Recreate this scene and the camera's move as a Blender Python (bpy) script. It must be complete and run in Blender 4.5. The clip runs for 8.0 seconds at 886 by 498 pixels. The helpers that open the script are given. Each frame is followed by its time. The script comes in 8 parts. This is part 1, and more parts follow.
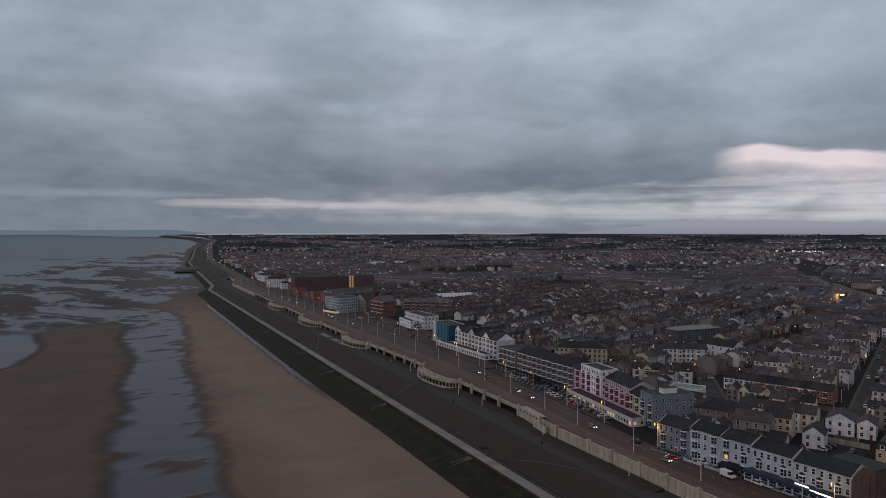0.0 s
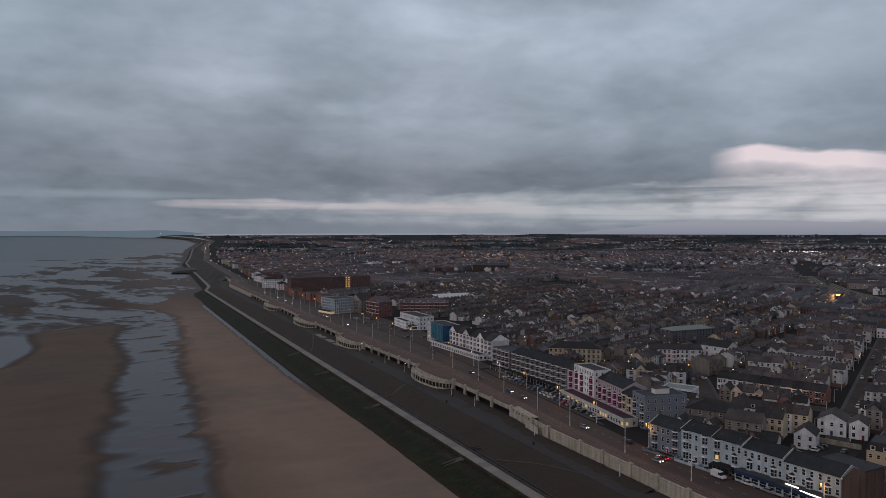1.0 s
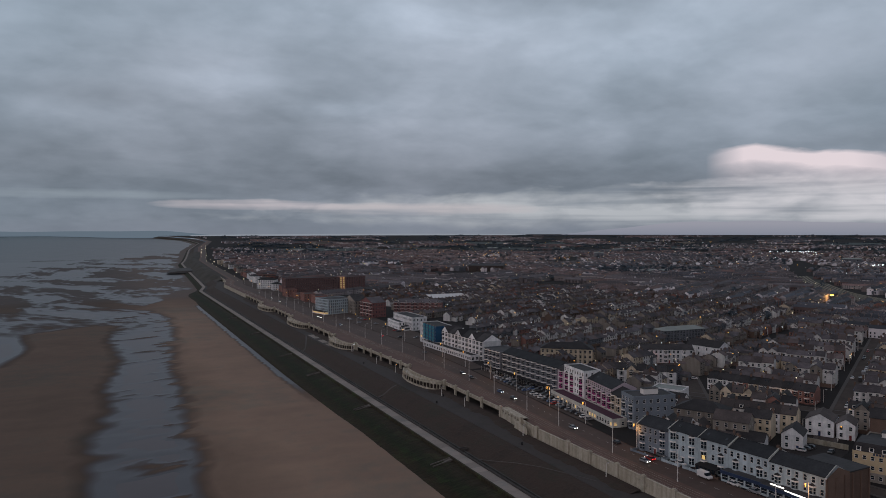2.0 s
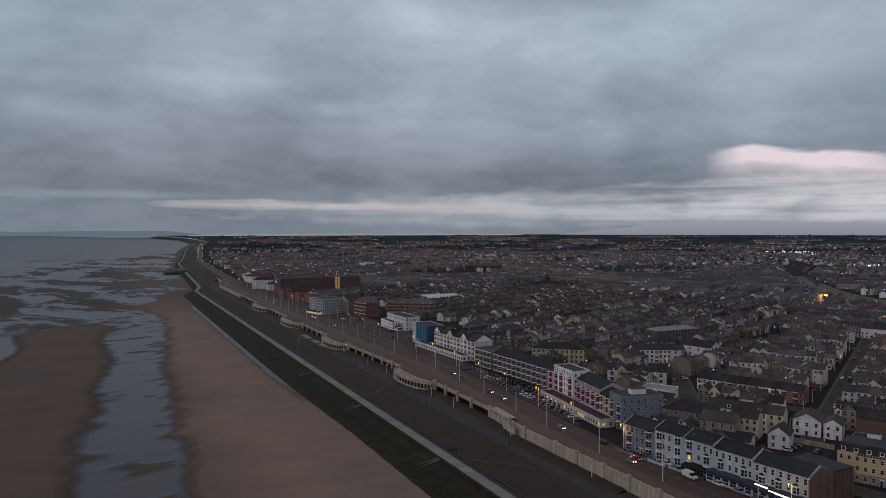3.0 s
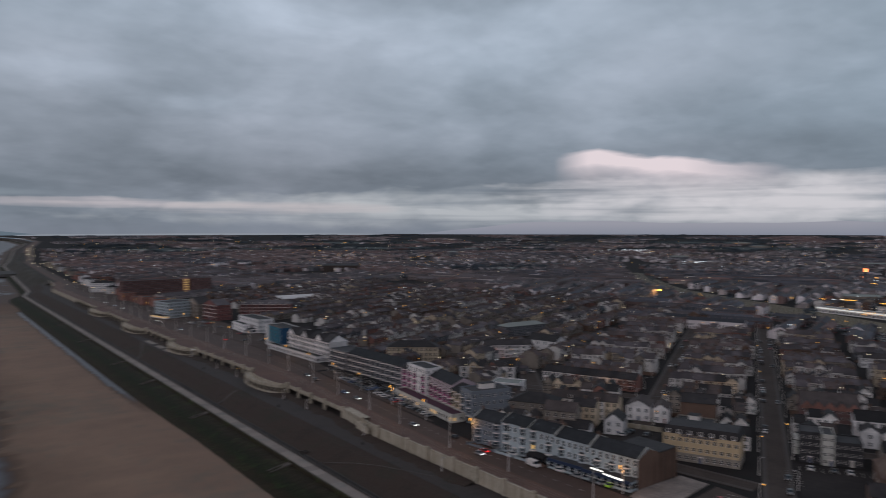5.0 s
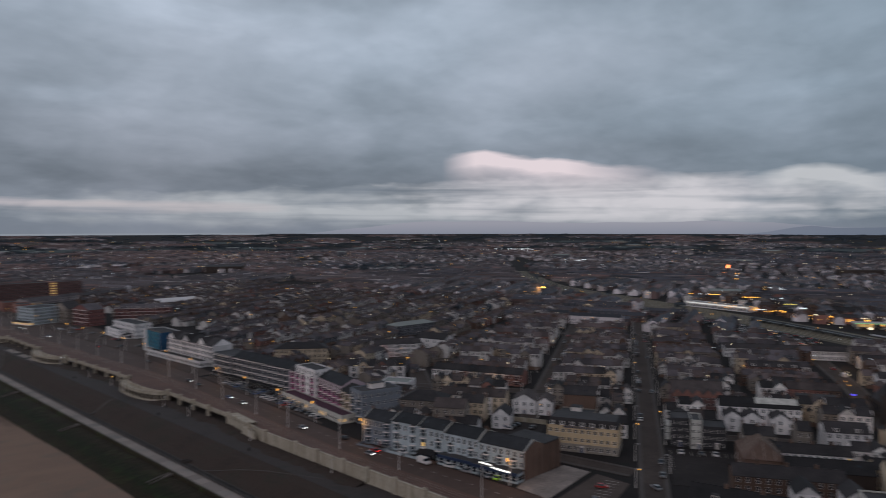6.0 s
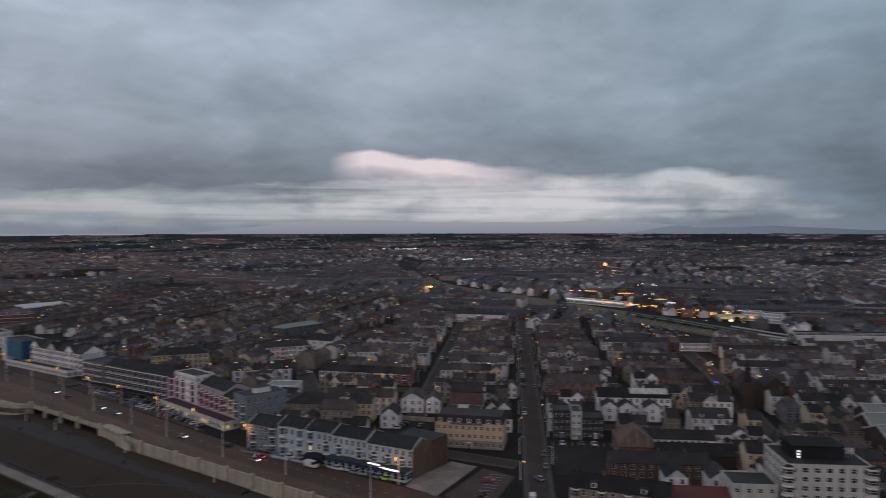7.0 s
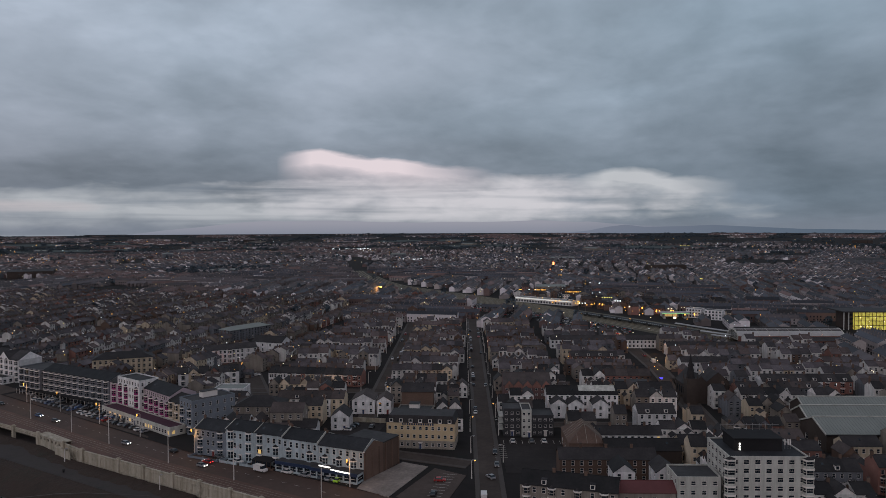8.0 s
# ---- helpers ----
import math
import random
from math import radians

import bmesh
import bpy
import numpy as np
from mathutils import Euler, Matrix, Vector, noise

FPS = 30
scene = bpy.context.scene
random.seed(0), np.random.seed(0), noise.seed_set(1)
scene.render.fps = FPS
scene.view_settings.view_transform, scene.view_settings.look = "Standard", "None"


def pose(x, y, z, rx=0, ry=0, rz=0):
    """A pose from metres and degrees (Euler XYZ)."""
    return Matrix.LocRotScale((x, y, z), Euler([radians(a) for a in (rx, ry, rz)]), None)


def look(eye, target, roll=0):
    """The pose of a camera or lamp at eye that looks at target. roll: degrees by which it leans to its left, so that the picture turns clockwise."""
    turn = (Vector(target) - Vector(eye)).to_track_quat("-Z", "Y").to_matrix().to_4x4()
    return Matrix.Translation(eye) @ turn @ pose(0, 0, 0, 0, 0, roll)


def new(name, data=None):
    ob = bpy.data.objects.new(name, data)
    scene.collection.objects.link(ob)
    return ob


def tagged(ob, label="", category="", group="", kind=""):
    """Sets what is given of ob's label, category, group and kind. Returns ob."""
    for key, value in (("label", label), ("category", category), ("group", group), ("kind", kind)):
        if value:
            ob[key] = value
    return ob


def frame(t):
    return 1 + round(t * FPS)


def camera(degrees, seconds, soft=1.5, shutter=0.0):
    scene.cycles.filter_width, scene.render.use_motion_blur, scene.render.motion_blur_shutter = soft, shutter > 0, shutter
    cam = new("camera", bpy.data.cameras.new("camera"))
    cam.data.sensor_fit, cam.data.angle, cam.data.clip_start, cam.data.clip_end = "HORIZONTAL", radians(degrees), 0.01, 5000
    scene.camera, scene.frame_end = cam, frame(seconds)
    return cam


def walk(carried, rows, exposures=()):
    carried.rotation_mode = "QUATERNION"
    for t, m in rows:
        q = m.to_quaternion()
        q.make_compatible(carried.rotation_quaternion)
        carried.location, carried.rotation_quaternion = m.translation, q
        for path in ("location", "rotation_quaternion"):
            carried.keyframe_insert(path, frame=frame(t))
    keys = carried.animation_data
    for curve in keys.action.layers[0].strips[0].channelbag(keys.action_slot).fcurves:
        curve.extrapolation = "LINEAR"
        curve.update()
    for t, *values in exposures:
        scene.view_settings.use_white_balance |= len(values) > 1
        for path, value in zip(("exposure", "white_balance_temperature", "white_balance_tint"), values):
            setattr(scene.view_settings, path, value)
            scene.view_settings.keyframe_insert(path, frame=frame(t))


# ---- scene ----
cam = camera(63.4, 8.0, 0.7, 1.0)
PATH = [
    (0.0, pose(0.00, 0.00, 90.00, 88.29, 0.05, -25.00)),
    (0.5, pose(1.45, -0.36, 89.94, 88.31, 0.07, -25.05)),
    (1.0, pose(2.97, -0.79, 89.91, 88.33, 0.08, -25.12)),
    (1.5, pose(4.70, -1.50, 89.95, 88.35, 0.10, -25.21)),
    (3.0, pose(10.83, -4.46, 90.05, 88.36, 0.09, -25.44)),
    (3.5, pose(12.57, -5.32, 90.10, 88.36, 0.09, -25.59)),
    (3.7, pose(13.06, -5.63, 90.09, 88.35, 0.08, -26.00)),
    (4.0, pose(13.50, -5.99, 90.08, 88.34, 0.06, -27.62)),
    (4.2, pose(13.65, -6.15, 90.07, 88.34, 0.04, -29.10)),
    (4.5, pose(13.69, -6.30, 90.07, 88.33, 0.02, -31.93)),
    (5.8, pose(13.30, -6.68, 89.98, 88.29, 0.06, -43.65)),
    (6.0, pose(13.24, -6.74, 89.97, 88.28, 0.07, -45.45)),
    (6.5, pose(13.17, -6.90, 89.98, 88.27, 0.10, -50.10)),
    (7.0, pose(13.14, -7.09, 90.02, 88.25, 0.13, -54.39)),
    (7.2, pose(13.11, -7.08, 90.05, 88.24, 0.15, -56.13)),
    (7.3, pose(13.09, -7.05, 90.07, 88.24, 0.17, -57.25)),
    (7.5, pose(13.04, -6.97, 90.11, 88.23, 0.19, -58.20)),
    (8.0, pose(12.92, -6.87, 90.20, 88.22, 0.25, -58.40)),
]
walk(cam, PATH)

# ---------------------------------------------------------------- sky and light
world = bpy.data.worlds.new("dusk_sky")
scene.world = world
world.use_nodes = True
WN = world.node_tree
WN.nodes.clear()


def calc(tree, op, a, b=0.0, c=0.0, clamp=False):
    n = tree.nodes.new("ShaderNodeMath")
    n.operation, n.use_clamp = op, clamp
    for i, v in enumerate((a, b, c)):
        if isinstance(v, (int, float)):
            n.inputs[i].default_value = v
        else:
            tree.links.new(v, n.inputs[i])
    return n.outputs[0]


def blend(tree, fac, a, b, mode="MIX"):
    n = tree.nodes.new("ShaderNodeMix")
    n.data_type, n.blend_type = "RGBA", mode
    for sock, v in ((n.inputs[0], fac), (n.inputs[6], a), (n.inputs[7], b)):
        if isinstance(v, (int, float)):
            sock.default_value = v
        elif isinstance(v, tuple):
            sock.default_value = (*v, 1.0)
        else:
            tree.links.new(v, sock)
    return n.outputs[2]


def noise_of(tree, vec, scale, detail=6.0, rough=0.55, warp=0.0):
    n = tree.nodes.new("ShaderNodeTexNoise")
    n.inputs["Scale"].default_value, n.inputs["Detail"].default_value = scale, detail
    n.inputs["Roughness"].default_value, n.inputs["Distortion"].default_value = rough, warp
    if vec is not None:
        tree.links.new(vec, n.inputs["Vector"])
    return n.outputs["Fac"]


def ramp_of(tree, fac, stops):
    n = tree.nodes.new("ShaderNodeValToRGB")
    while len(n.color_ramp.elements) < len(stops):
        n.color_ramp.elements.new(0.5)
    for el, (p, c) in zip(n.color_ramp.elements, stops):
        el.position, el.color = p, (*c, 1.0) if len(c) == 3 else c
    tree.links.new(fac, n.inputs[0])
    return n.outputs[0]


def build_sky():
    t = WN
    tc = t.nodes.new("ShaderNodeTexCoord").outputs["Generated"]
    sep = t.nodes.new("ShaderNodeSeparateXYZ")
    t.links.new(tc, sep.inputs[0])
    x, y, z = sep.outputs
    el = calc(t, "MULTIPLY", calc(t, "ARCSINE", z), 57.2958)
    az = calc(t, "MULTIPLY", calc(t, "ARCTAN2", x, y), 57.2958)

    def plane(a, b, ka=1.0, kb=1.0):
        n = t.nodes.new("ShaderNodeCombineXYZ")
        t.links.new(calc(t, "MULTIPLY", a, ka), n.inputs[0]), t.links.new(calc(t, "MULTIPLY", b, kb), n.inputs[1])
        return n.outputs[0]

    # the underside of a flat cloud deck, foreshortened towards the horizon
    up = calc(t, "ADD", calc(t, "MAXIMUM", z, 0.0), 0.26)
    deck = plane(calc(t, "DIVIDE", x, up), calc(t, "DIVIDE", y, up))
    big = noise_of(t, deck, 1.0, 2, 0.45, 0.15)
    mid = noise_of(t, deck, 2.8, 4, 0.50, 0.2)
    fine = noise_of(t, deck, 9.0, 4, 0.55, 0.1)
    lump = calc(t, "ADD", calc(t, "MULTIPLY", calc(t, "SUBTRACT", big, 0.5), 0.55),
                calc(t, "ADD", calc(t, "MULTIPLY", calc(t, "SUBTRACT", mid, 0.5), 0.50), calc(t, "MULTIPLY", calc(t, "SUBTRACT", fine, 0.5), 0.22)))
    # shelves of cloud with firmer edges
    for scale, lo, hi, gain in ((1.3, 0.42, 0.60, 0.075), (3.0, 0.46, 0.62, 0.04)):
        shelf = t.nodes.new("ShaderNodeMapRange")
        shelf.interpolation_type = "SMOOTHSTEP"
        t.links.new(noise_of(t, deck, scale, 5, 0.5, 0.35), shelf.inputs[0])
        shelf.inputs[1].default_value, shelf.inputs[2].default_value = lo, hi
        shelf.inputs[3].default_value, shelf.inputs[4].default_value = -gain, gain
        lump = calc(t, "ADD", lump, shelf.outputs[0])
    # brightness of the deck by height: dark belt low down, paler overhead
    belt = ramp_of(t, calc(t, "DIVIDE", el, 90.0), [(0.0, (0.24,) * 3), (0.020, (0.25,) * 3), (0.038, (0.235,) * 3), (0.062, (0.275,) * 3), (0.090, (0.34,) * 3), (0.130, (0.38,) * 3), (0.175, (0.405,) * 3), (0.23, (0.43,) * 3), (1.0, (0.34,) * 3)])
    value = calc(t, "MULTIPLY", belt, calc(t, "MAXIMUM", calc(t, "ADD", 1.0, lump), 0.35))
    rag = calc(t, "SUBTRACT", noise_of(t, plane(az, el, 0.16, 0.50), 1.5, 4, 0.52, 0.2), 0.5)
    wide = calc(t, "SUBTRACT", noise_of(t, plane(az, el, 0.09, 0.22), 1.0, 4, 0.55, 0.6), 0.5)

    def billow(a0, e0, half_a, half_e, gain):
        """A thicker or thinner part of the cloud deck."""
        da = calc(t, "DIVIDE", calc(t, "SUBTRACT", az, a0), half_a)
        de = calc(t, "DIVIDE", calc(t, "SUBTRACT", el, e0), half_e)
        q = calc(t, "ADD", calc(t, "ADD", calc(t, "MULTIPLY", da, da), calc(t, "MULTIPLY", de, de)), calc(t, "MULTIPLY", wide, 3.0))
        k = calc(t, "POWER", 2.7183, calc(t, "MULTIPLY", calc(t, "MAXIMUM", q, 0.0), -1.0))
        return calc(t, "ADD", 1.0, calc(t, "MULTIPLY", k, gain))

    for b in BILLOWS:
        value = calc(t, "MULTIPLY", value, billow(*b))
    blue = (0.80, 0.98, 1.19)
    mauve = (0.90, 0.985, 1.17)
    hue = calc(t, "MULTIPLY", calc(t, "SUBTRACT", calc(t, "ADD", noise_of(t, deck, 0.33, 2, 0.5), calc(t, "MULTIPLY", lump, 0.25)), 0.36), 3.4, clamp=True)
    grey = t.nodes.new("ShaderNodeCombineColor")
    for i in range(3):
        t.links.new(value, grey.inputs[i])
    col = blend(t, 1.0, grey.outputs[0], blend(t, hue, blue, mauve), "MULTIPLY")
    # the cloud thickens to the south-east
    thick = ramp_of(t, calc(t, "DIVIDE", az, 120.0), [(0.0, (0.92, 0.93, 0.93)), (0.10, (1.0, 1.0, 1.0)), (0.54, (1.0, 1.0, 1.0)), (0.70, (0.80, 0.86, 0.88)), (1.0, (0.64, 0.72, 0.75))])
    col = blend(t, 1.0, col, thick, "MULTIPLY")
    # the western sky over the sea still holds the last daylight
    west = calc(t, "SUBTRACT", calc(t, "MULTIPLY", x, -1.0), 0.12, clamp=True)
    col = blend(t, calc(t, "MULTIPLY", west, 0.72), col, (0.74, 0.78, 0.86))
    streak = noise_of(t, plane(az, el, 0.05, 1.1), 1.1, 3, 0.5, 0.2)

    def gap(a0, left, right, e0, above, below, tilt, soft, ragged=3.9):
        """A break in the cloud: crisp above, sloping down to one side and fading into the pale band below."""
        da = calc(t, "SUBTRACT", az, a0)
        pos, neg = calc(t, "MAXIMUM", da, 0.0), calc(t, "MINIMUM", da, 0.0)
        de = calc(t, "ADD", calc(t, "SUBTRACT", el, e0), calc(t, "MULTIPLY", pos, tilt))
        over, down = calc(t, "MAXIMUM", de, 0.0), calc(t, "MINIMUM", de, 0.0)
        q = calc(t, "MULTIPLY", rag, ragged)
        for v, half in ((pos, right), (neg, left), (over, above), (down, below)):
            r = calc(t, "DIVIDE", v, half)
            q = calc(t, "ADD", q, calc(t, "MULTIPLY", r, r))
        return calc(t, "DIVIDE", calc(t, "SUBTRACT", 1.0 + soft, q), 2 * soft, clamp=True)

    # pale band under the deck, broken into streaks, with thin breaks over the bay
    comb = calc(t, "ADD", 0.45, calc(t, "MULTIPLY", calc(t, "SUBTRACT", streak, 0.38), 3.4), clamp=True)
    for a0, left, right, e0, above, below, tilt, soft, amount, tone in BREAKS:
        k = gap(a0, left, right, e0, above, below, tilt, soft, 2.4 if above < 1.0 else 3.6)
        if above < 2.0 and e0 < 3.0:
            k = calc(t, "MULTIPLY", k, comb)
        col = blend(t, calc(t, "MULTIPLY", k, amount), col, tone)
    for a0, e0, fall_l, fall_r, edge, fade, far, amount, tone in VEILS:
        da = calc(t, "SUBTRACT", az, a0)
        rim = calc(t, "SUBTRACT", calc(t, "ADD", e0, calc(t, "MULTIPLY", rag, 1.1)), calc(t, "ADD", calc(t, "MULTIPLY", calc(t, "MAXIMUM", da, 0.0), fall_r), calc(t, "MULTIPLY", calc(t, "MINIMUM", da, 0.0), -fall_l)))
        below = calc(t, "SUBTRACT", rim, el)
        k = calc(t, "MULTIPLY", calc(t, "DIVIDE", below, edge, clamp=True), calc(t, "POWER", 2.7183, calc(t, "DIVIDE", calc(t, "MAXIMUM", calc(t, "SUBTRACT", below, 1.15), 0.0), -fade)))
        k = calc(t, "MULTIPLY", k, calc(t, "DIVIDE", calc(t, "SUBTRACT", far, da), far * 0.55, clamp=True))
        k = calc(t, "MULTIPLY", k, calc(t, "DIVIDE", calc(t, "ADD", 3.4, da), 2.6, clamp=True))
        col = blend(t, calc(t, "MULTIPLY", k, amount), col, tone)
    haze = ramp_of(t, calc(t, "DIVIDE", el, 2.0), [(0.0, (1, 1, 1)), (0.4, (0.15, 0.15, 0.15)), (1.0, (0, 0, 0))])
    col = blend(t, calc(t, "MULTIPLY", haze, 0.55), col, (0.20, 0.225, 0.275))
    sky = t.nodes.new("ShaderNodeTexSky")
    sky.sky_type, sky.sun_disc = "NISHITA", False
    sky.sun_elevation, sky.sun_rotation = radians(-3.0), radians(247.0)
    b1, b2 = t.nodes.new("ShaderNodeBackground"), t.nodes.new("ShaderNodeBackground")
    t.links.new(col, b1.inputs[0])
    b1.inputs[1].default_value = 1.0
    t.links.new(sky.outputs[0], b2.inputs[0])
    b2.inputs[1].default_value = 0.05
    add = t.nodes.new("ShaderNodeAddShader")
    t.links.new(b1.outputs[0], add.inputs[0]), t.links.new(b2.outputs[0], add.inputs[1])
    out = t.nodes.new("ShaderNodeOutputWorld")
    t.links.new(add.outputs[0], out.inputs[0])


# thicker and thinner parts of the deck: azimuth, height, half widths, gain
BILLOWS = [
    (-5.0, 13.5, 7.0, 3.0, 0.10), (-1.0, 9.6, 4.0, 0.9, -0.22), (9.0, 11.0, 4.5, 1.1, 0.18), (18.0, 15.5, 9.0, 2.4, 0.22), (17.0, 9.4, 4.0, 0.8, 0.22),
    (40.0, 14.5, 12.0, 3.5, 0.18), (73.0, 10.0, 3.0, 0.8, 0.25), (62.0, 6.2, 9.0, 0.8, -0.15), (29.0, 4.4, 16.0, 1.2, -0.12), (86.0, 8.0, 6.0, 4.0, -0.12),
]
# breaks lit from behind: azimuth, height of the rim, fall to either side, rim width, fade downwards, reach, amount, colour
VEILS = [
    (48.8, 6.15, 0.14, 0.115, 0.40, 0.75, 14.0, 0.97, (0.77, 0.675, 0.71)),
    (71.8, 4.65, 0.20, 0.14, 0.50, 0.60, 9.0, 0.78, (0.60, 0.61, 0.635)),
]
# breaks in the cloud: azimuth, left, right, height, above, below, slope, softness, amount, colour
BREAKS = [
    (45.0, 26.0, 28.0, 1.2, 1.5, 1.1, 0.0, 0.9, 0.92, (0.475, 0.495, 0.525)),
    (10.5, 5.5, 6.0, 1.85, 0.36, 0.32, 0.02, 0.8, 0.9, (0.56, 0.51, 0.54)),
    (22.0, 7.0, 9.0, 1.50, 0.45, 0.40, 0.0, 0.8, 0.85, (0.52, 0.48, 0.50)),
    (-2.0, 9.0, 8.0, 2.5, 0.30, 0.25, 0.0, 0.9, 0.45, (0.32, 0.37, 0.42)),
    (59.0, 14.0, 14.0, 2.3, 1.4, 1.7, 0.0, 0.9, 0.9, (0.63, 0.615, 0.65)),
]
build_sky()
sun = new("sun", bpy.data.lights.new("sun", "SUN"))
sun.data.energy, sun.data.angle, sun.data.color = 0.07, radians(50), (0.97, 0.96, 1.0)
sun.matrix_world = look((-300, -130, 130), (0, 0, 0))

# ---------------------------------------------------------------- materials


def material(name, base, rough=0.85, metal=0.0, vary=0.25, grain=0.6, patch=0.06, bump_by=0.0, tint=None, hop=0.0, isle=0.0, spec=0.3):
    """A rough surface with two scales of variation in world size: patch and grain are noise scales per metre."""
    m = bpy.data.materials.new(name)
    base = (base[0] * 1.14, base[1] * 0.96, base[2] * 0.90)
    m.use_nodes = True
    t = m.node_tree
    bsdf = t.nodes["Principled BSDF"]
    geo = t.nodes.new("ShaderNodeNewGeometry")
    pos = geo.outputs["Position"]
    a, b = noise_of(t, pos, patch, 4, 0.6), noise_of(t, pos, grain, 5, 0.65)
    k = calc(t, "ADD", calc(t, "MULTIPLY", a, 0.6), calc(t, "MULTIPLY", b, 0.4))
    other = tint or tuple(c * 0.45 for c in base)
    top = tuple(min(0.9, c * (1 + vary)) for c in base)
    low = tuple(c * (1 - vary) + o * vary * 0.5 for c, o in zip(base, other))
    col = ramp_of(t, k, [(0.32, low), (0.5, base), (0.68, top if tint is None else tint)])
    if hop:
        rnd = t.nodes.new("ShaderNodeObjectInfo").outputs["Random"]
        col = blend(t, 1.0, col, ramp_of(t, rnd, [(0.0, (1 - hop,) * 3), (1.0, (1 + hop,) * 3)]), "MULTIPLY")
    if isle:
        rnd = geo.outputs["Random Per Island"]
        col = blend(t, 1.0, col, ramp_of(t, rnd, [(0.0, (1 - isle, 1 - isle, 1 - isle)), (0.5, (1, 1 - isle * 0.1, 1 - isle * 0.15)), (1.0, (1 + isle, 1 + isle, 1 + isle))]), "MULTIPLY")
    t.links.new(col, bsdf.inputs["Base Color"])
    bsdf.inputs["Roughness"].default_value, bsdf.inputs["Metallic"].default_value = rough, metal
    bsdf.inputs["Specular IOR Level"].default_value = spec
    if bump_by:
        bn = t.nodes.new("ShaderNodeBump")
        bn.inputs["Strength"].default_value, bn.inputs["Distance"].default_value = 1.0, bump_by
        t.links.new(b, bn.inputs["Height"])
        t.links.new(bn.outputs[0], bsdf.inputs["Normal"])
    return m


def glowing(name, col, power, sample=False):
    m = bpy.data.materials.new(name)
    m.use_nodes = True
    b = m.node_tree.nodes["Principled BSDF"]
    b.inputs["Base Color"].default_value = (*col, 1)
    b.inputs["Emission Color"].default_value = (*col, 1)
    b.inputs["Emission Strength"].default_value = power
    m.cycles.emission_sampling = "AUTO" if sample else "NONE"
    return m


def glass(name, base, rough=0.08):
    m = bpy.data.materials.new(name)
    m.use_nodes = True
    b = m.node_tree.nodes["Principled BSDF"]
    b.inputs["Base Color"].default_value = (*base, 1)
    b.inputs["Roughness"].default_value = rough
    b.inputs["Specular IOR Level"].default_value = 0.5
    return m


PARKTAR = material("worn_car_park_tarmac", (0.074, 0.062, 0.057), 0.9, vary=0.35, patch=0.06, grain=0.5, spec=0.12)
STREETTAR = material("worn_street_tarmac", (0.060, 0.051, 0.047), 0.9, vary=0.35, patch=0.06, grain=0.5, spec=0.12)
ASPHALT = material("asphalt", (0.031, 0.028, 0.028), 0.9, vary=0.4, patch=0.05, grain=0.5, spec=0.12)
YARD = material("yard_ground", (0.024, 0.022, 0.0225), 0.95, vary=0.5, patch=0.04, grain=0.2, tint=(0.021, 0.0205, 0.018), spec=0.1)
WALKTAR = material("patched_walk_tarmac", (0.047, 0.039, 0.037), 0.85, vary=0.6, patch=0.07, grain=0.5, tint=(0.030, 0.025, 0.021))
PAVING = material("brown_paving", (0.098, 0.056, 0.043), 0.75, vary=0.35, patch=0.05, grain=0.35)
FLAGS = material("grey_paving", (0.064, 0.056, 0.052), 0.8, vary=0.25, patch=0.06, grain=0.6)
CONCRETE = material("pale_concrete", (0.235, 0.212, 0.195), 0.85, vary=0.35, patch=0.12, grain=0.8, tint=(0.20, 0.178, 0.155))
WEATHERSTEP = material("worn_step_concrete", (0.10, 0.092, 0.085), 0.9, vary=0.4, patch=0.2, grain=1.0)
SLABS = material("pale_concrete_slabs", (0.235, 0.212, 0.195), 0.85, vary=0.35, patch=0.12, grain=0.8, tint=(0.19, 0.170, 0.152), hop=0.16)
WEATHERED = material("weathered_render_wall", (0.40, 0.38, 0.325), 0.9, vary=0.3, patch=0.15, grain=0.9, tint=(0.25, 0.22, 0.17))
BANK = material("rough_turf_bank", (0.044, 0.030, 0.024), 0.95, vary=0.6, patch=0.07, grain=0.7, tint=(0.030, 0.026, 0.017), bump_by=0.35)
WEED = material("weeded_sea_wall", (0.0165, 0.0145, 0.0095), 0.85, vary=0.6, patch=0.09, grain=0.5, tint=(0.024, 0.031, 0.012), bump_by=0.2, spec=0.15)


def streaks(m, low, scale=0.7):
    """Rain stains running down a rendered wall."""
    t = m.node_tree
    bsdf = t.nodes["Principled BSDF"]
    col = bsdf.inputs["Base Color"].links[0].from_socket
    mp = t.nodes.new("ShaderNodeMapping")
    mp.inputs["Scale"].default_value = (scale, scale, scale * 0.10)
    t.links.new(t.nodes.new("ShaderNodeNewGeometry").outputs["Position"], mp.inputs[0])
    k = ramp_of(t, noise_of(t, mp.outputs[0], 1.0, 5, 0.65), [(0.34, low), (0.60, (1.08, 1.08, 1.07))])
    t.links.new(blend(t, 1.0, col, k, "MULTIPLY"), bsdf.inputs["Base Color"])


streaks(WEATHERED, (0.70, 0.68, 0.62), 0.45)


